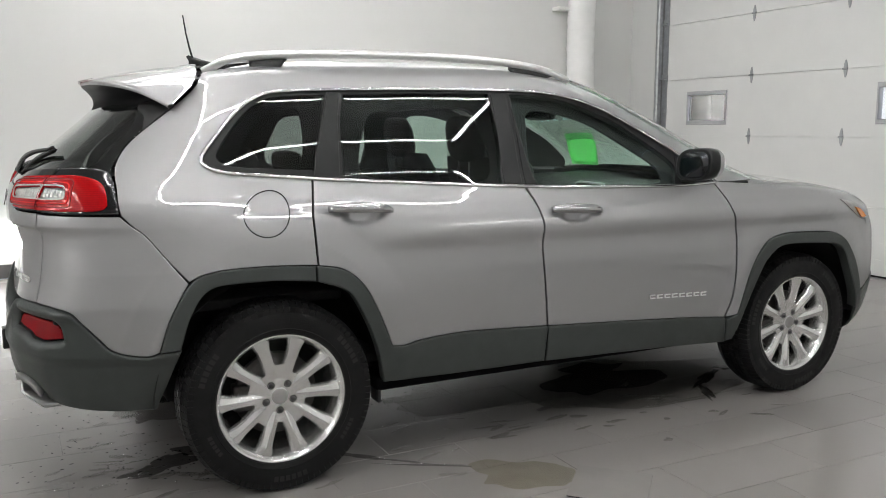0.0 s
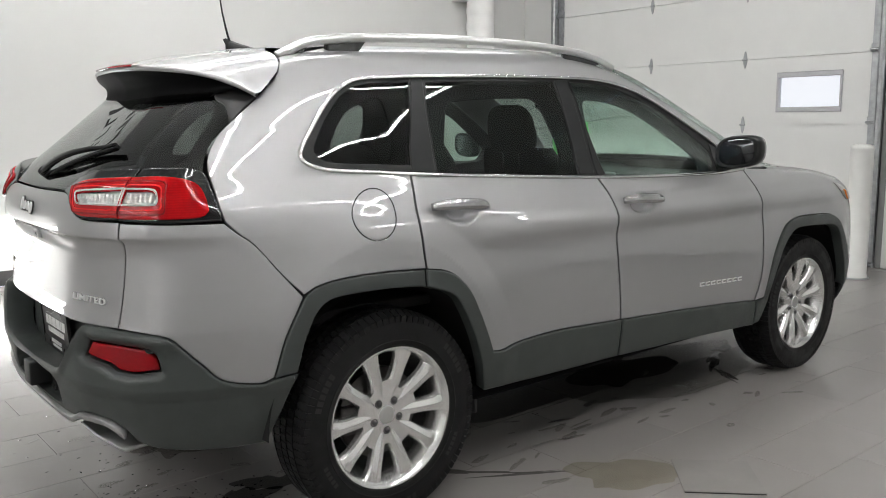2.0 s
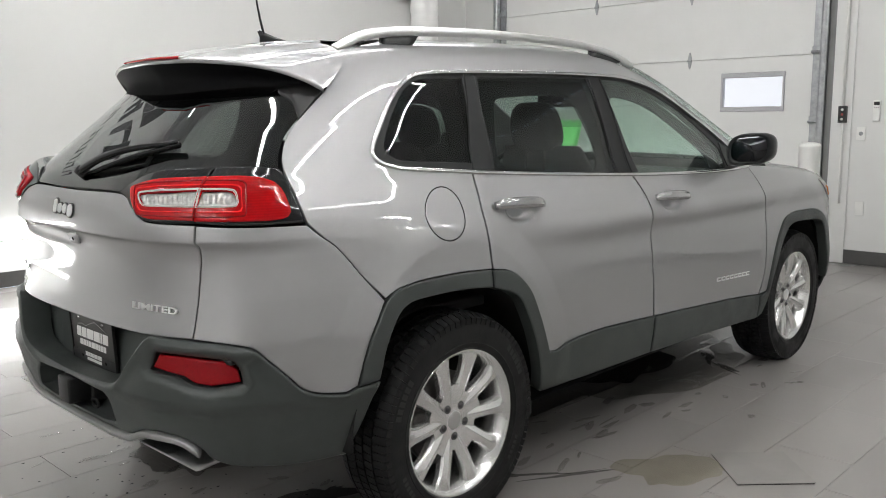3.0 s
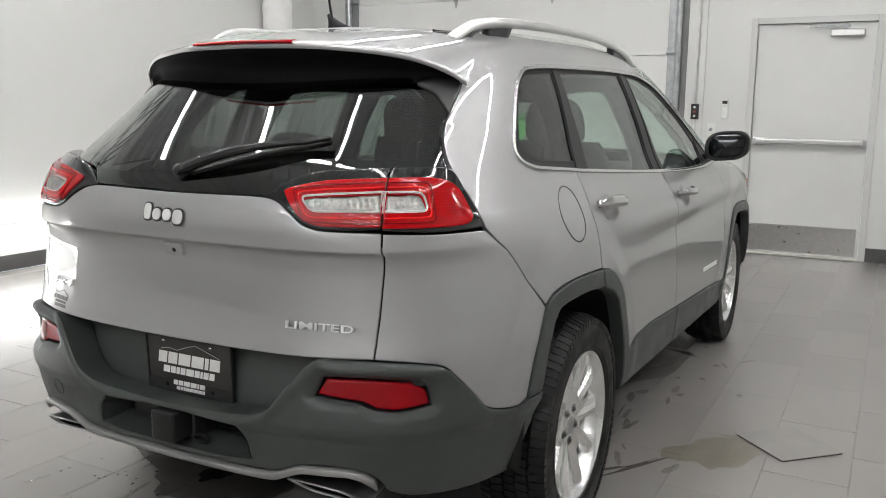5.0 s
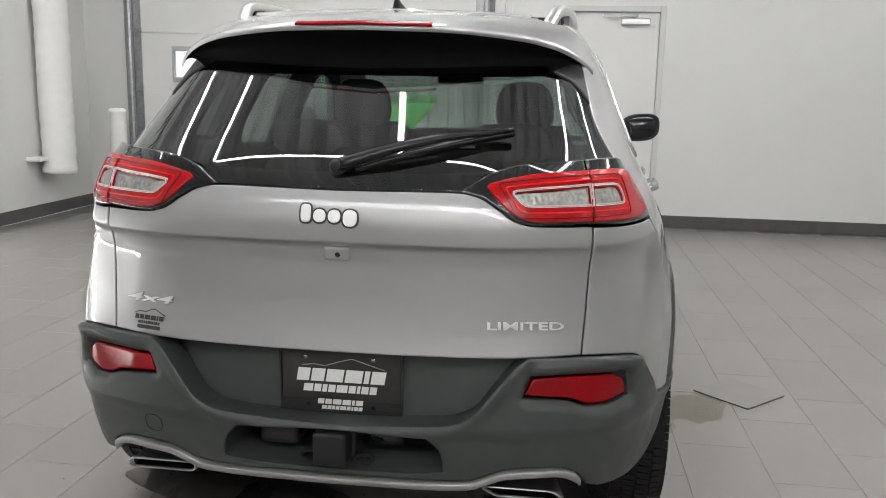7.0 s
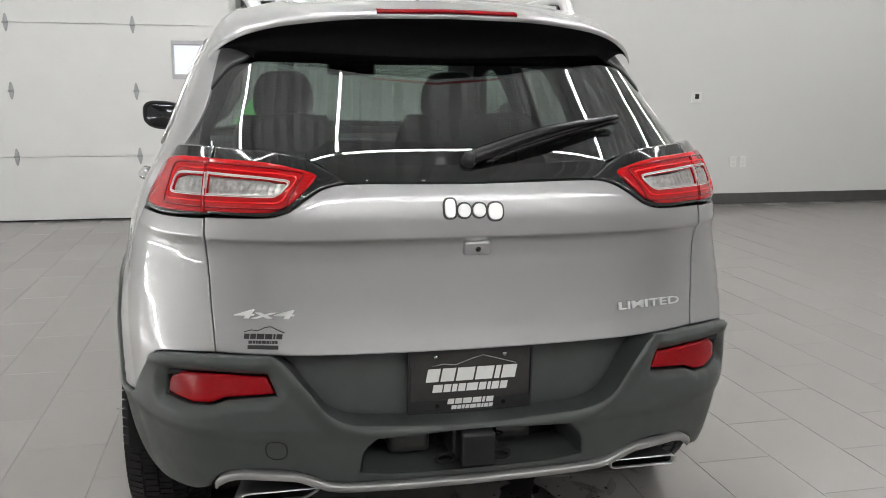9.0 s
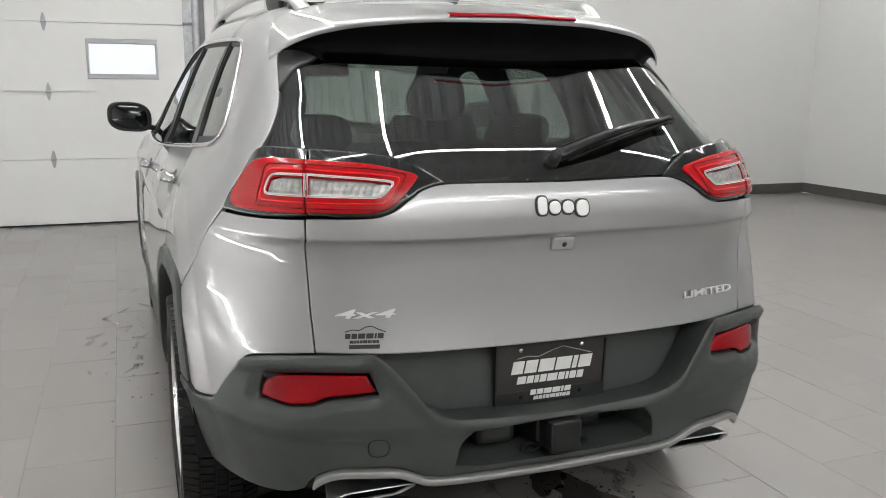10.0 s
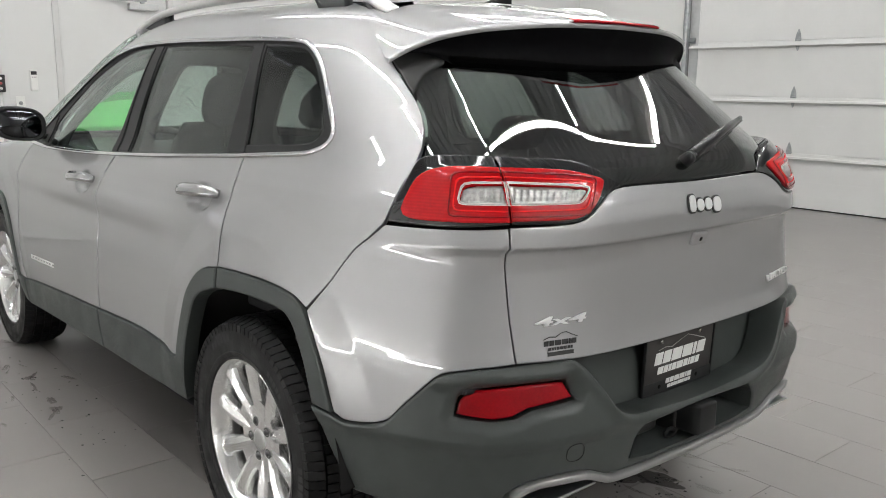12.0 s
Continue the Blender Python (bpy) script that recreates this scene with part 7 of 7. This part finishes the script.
rng = random.Random(7)
shared = tile_mesh("tile")
far_v, far_f = [], []
j0, j1 = math.floor(Y_RIGHT / TY) - 1, math.ceil(Y_LEFT / TY) + 1
for j in range(j0, j1 + 1):
    y = -1.045 + TY * (j + 0.5)
    if y - TY / 2 > Y_LEFT or y + TY / 2 < Y_RIGHT:
        continue
    shift = 0.36 + (0.305 if j % 2 == 0 else 0.0)
    for i in range(-20, 11):
        x = shift + TX * (i + 0.5)
        if x + TX / 2 > X_FRONT + 0.35 or x + TX / 2 < X_BACK + 0.05:
            continue
        lift = rng.uniform(-0.0005, 0.0)
        if -3.1 < x < 4.2 and -3.0 < y < 2.9:
            t = new("tile", shared)
            t.parent = floor
            t.matrix_basis = pose(x, y, lift, rng.uniform(-0.06, 0.06), rng.uniform(-0.04, 0.04), 0)
        else:
            x1 = min(x + (TX - JOINT) / 2, X_FRONT + 0.2)
            x = max(x, X_BACK + (TX - JOINT) / 2)
            b = len(far_v)
            for sx, sy in ((x - (TX - JOINT) / 2, y - (TY - JOINT) / 2), (x1, y - (TY - JOINT) / 2), (x1, y + (TY - JOINT) / 2), (x - (TX - JOINT) / 2, y + (TY - JOINT) / 2)):
                far_v.append((sx, sy, lift))
            for sx, sy in ((x - (TX - JOINT) / 2, y - (TY - JOINT) / 2), (x1, y - (TY - JOINT) / 2), (x1, y + (TY - JOINT) / 2), (x - (TX - JOINT) / 2, y + (TY - JOINT) / 2)):
                far_v.append((sx, sy, -0.006))
            far_f.append((b, b + 1, b + 2, b + 3))
            for k in range(4):
                far_f.append((b + k, b + 4 + k, b + 4 + (k + 1) % 4, b + (k + 1) % 4))
me = bpy.data.meshes.new("far_tiles")
me.from_pydata(far_v, [], far_f)
me.materials.append(TILE)
far = new("far_tiles", me)
far.parent = floor
tagged(far, "slate grey tiles towards the walls", kind="stuff")

# square slate floor plate, set cornerwise
PLATE = material("floor_plate_slate", (0.240, 0.228, 0.217), 0.25, vary=0.05, scale=6, rough_vary=0.02, spec=0.7)
plate_m = pose(-0.232, -1.412, 0, 0, 0, 45)
loose = box_ob("floor_plate", (-0.146, -0.146, 0.0045), (0.146, 0.146, 0.0085), PLATE, None, 0.0010, "square slate grey plate lying cornerwise on the tiles", "", "floor plate", m=plate_m)
# inset black slab: the shade under the plate's edge put in as colour
box_ob("plate_rim", (-0.1435, -0.1435, 0.0006), (0.1435, 0.1435, 0.0044), WELL, loose, 0.0, "black slab standing in for the shade under the plate's edge", m=plate_m)


# water tracked in under the car: thin films and drops on the tiles
def film(name, tint, gloss):
    m = bpy.data.materials.new(name)
    m.use_nodes = True
    nt = m.node_tree
    nt.nodes.clear()
    out, mx = nt.nodes.new("ShaderNodeOutputMaterial"), nt.nodes.new("ShaderNodeMixShader")
    tr, gl = nt.nodes.new("ShaderNodeBsdfTransparent"), nt.nodes.new("ShaderNodeBsdfGlossy")
    fr = nt.nodes.new("ShaderNodeFresnel")
    fr.inputs["IOR"].default_value = 1.33
    nz, mr, geo = nt.nodes.new("ShaderNodeTexNoise"), nt.nodes.new("ShaderNodeMix"), nt.nodes.new("ShaderNodeNewGeometry")
    mr.data_type = "RGBA"
    nz.inputs["Scale"].default_value, nz.inputs["Detail"].default_value = 14, 6
    mr.inputs["A"].default_value, mr.inputs["B"].default_value = (*tint, 1), (*[min(1, c * 1.45) for c in tint], 1)
    gl.inputs["Roughness"].default_value = gloss
    nt.links.new(geo.outputs["Position"], nz.inputs["Vector"])
    nt.links.new(nz.outputs["Fac"], mr.inputs["Factor"])
    nt.links.new(mr.outputs["Result"], tr.inputs["Color"])
    nt.links.new(fr.outputs["Fac"], mx.inputs["Fac"])
    nt.links.new(tr.outputs["BSDF"], mx.inputs[1])
    nt.links.new(gl.outputs["BSDF"], mx.inputs[2])
    nt.links.new(mx.outputs["Shader"], out.inputs["Surface"])
    return m


WET = film("water_film", (0.34, 0.34, 0.335), 0.06)
DAMP = film("damp_film", (0.70, 0.69, 0.67), 0.25)
SOAK = film("soaked_film", (0.52, 0.515, 0.50), 0.12)
BROWN = film("muddy_water_film", (0.74, 0.69, 0.60), 0.20)


def blob(bm, cx, cy, rx, ry, turn=0.0, rough=0.35, seed=1, n=56, z=0.0010):
    rg = random.Random(seed)
    waves = [(k, rg.uniform(0, 6.28), rough * rg.uniform(0.4, 1.0) / k ** 0.75) for k in (1, 2, 3, 4, 5, 7, 9, 12, 16)]
    c, s = math.cos(radians(turn)), math.sin(radians(turn))
    rings = []
    for f, h in ((1.0, z - 0.0003), (0.9, z)):
        ring = []
        for i in range(n):
            a = 2 * math.pi * i / n
            r = f * max(0.25, 1 + sum(w * math.sin(k * a + p) for k, p, w in waves))
            x, y = rx * r * math.cos(a), ry * r * math.sin(a)
            ring.append(bm.verts.new((cx + c * x - s * y, cy + s * x + c * y, h)))
        rings.append(ring)
    for i in range(n):
        bm.faces.new((rings[0][i], rings[0][(i + 1) % n], rings[1][(i + 1) % n], rings[1][i]))
    mid = bm.verts.new((cx, cy, z))
    for i in range(n):
        bm.faces.new((rings[1][i], rings[1][(i + 1) % n], mid))


def puddle(mat, label, *blobs):
    bm = bmesh.new()
    for b in blobs:
        blob(bm, *b)
    o = part("puddle", bm, mat, None, label, True, "stuff", "puddle")
    o.visible_shadow = False


puddle(DAMP, "large damp patch on the tiles under the car", (0.25, -0.25, 0.95, 0.42, -8, 0.30, 3, 90))
puddle(WET, "dark wet patch on the tiles under the car", (0.66, -0.18, 0.36, 0.20, 10, 0.45, 5, 90, 0.0014))
puddle(WET, "wet trail by the front wheel", (1.12, -0.50, 0.17, 0.030, 28, 0.55, 11, 70, 0.0014), (0.93, -0.70, 0.13, 0.022, 60, 0.55, 12, 70, 0.0016), (1.36, -0.40, 0.10, 0.035, 10, 0.5, 13, 60, 0.0018))
puddle(BROWN, "brownish puddle drying on the tiles", (-0.50, -1.16, 0.21, 0.13, -25, 0.30, 21, 80, 0.0011))
puddle(WET, "wet streak from the rear wheel", (-0.98, -0.70, 0.20, 0.020, -42, 0.5, 31, 80, 0.0013), (-0.74, -0.92, 0.16, 0.012, -30, 0.5, 33, 80, 0.0015))
puddle(WET, "wet patch behind the rear wheel", (-1.74, -0.42, 0.13, 0.08, 20, 0.5, 41, 80, 0.0013))
puddle(SOAK, "dark wet patch on the tiles under the tail", (-1.60, 0.44, 0.36, 0.24, 60, 0.30, 51, 80, 0.0010))
puddle(WET, "small wet spots under the tail", (-1.58, 0.44, 0.09, 0.05, 10, 0.5, 52, 60, 0.0014), (-1.50, -0.34, 0.12, 0.06, -15, 0.5, 53, 60, 0.0016))
SMEAR = film("dirty_smear", (0.76, 0.745, 0.71), 0.30)
rng = random.Random(31)
bm = bmesh.new()
for cx, cy, sx, sy, count in ((0.75, 1.02, 0.35, 0.10, 26), (-0.3, -0.75, 0.6, 0.16, 30), (0.9, -0.75, 0.3, 0.15, 22), (-1.85, 0.1, 0.2, 0.45, 26), (-1.75, -0.5, 0.15, 0.15, 14)):
    for k in range(count):
        blob(bm, rng.gauss(cx, sx), rng.gauss(cy, sy), rng.uniform(0.02, 0.075), rng.uniform(0.006, 0.02), rng.uniform(-35, 35), 0.22, rng.randrange(9999), 32, 0.0018 + 0.00002 * k)
o = part("floor_smears", bm, SMEAR, None, "dirty wet smears on the tiles", True, "stuff", "dirt")
o.visible_shadow = False
DROP = material("water_drop", (0.05, 0.05, 0.05), 0.06, vary=0.3, scale=30, coat=0.5)
rng = random.Random(12)
bm = bmesh.new()
for cx, cy, sx, sy, count in ((-0.45, -0.20, 0.28, 0.18, 70), (-1.95, -0.15, 0.22, 0.22, 90), (-1.72, -0.45, 0.13, 0.12, 90), (0.6, -0.15, 0.35, 0.2, 70), (-1.85, 0.6, 0.2, 0.25, 50), (0.1, 0.95, 0.5, 0.1, 40)):
    for k in range(count):
        x, y, r = rng.gauss(cx, sx), rng.gauss(cy, sy), rng.uniform(0.002, 0.006)
        e, tn = rng.uniform(0.6, 1.6), rng.uniform(0, 3)
        ring = [bm.verts.new((x + r * e * math.cos(a + tn), y + r * math.sin(a + tn) / e, 0.0003)) for a in np.linspace(0, 2 * math.pi, 7, endpoint=False)]
        tip = bm.verts.new((x, y, 0.0012 + r * 0.18))
        for i in range(7):
            bm.faces.new((ring[i], ring[(i + 1) % 7], tip))
part("water_drops", bm, DROP, None, "scattered water drops on the tiles", True, "stuff", "water drops")
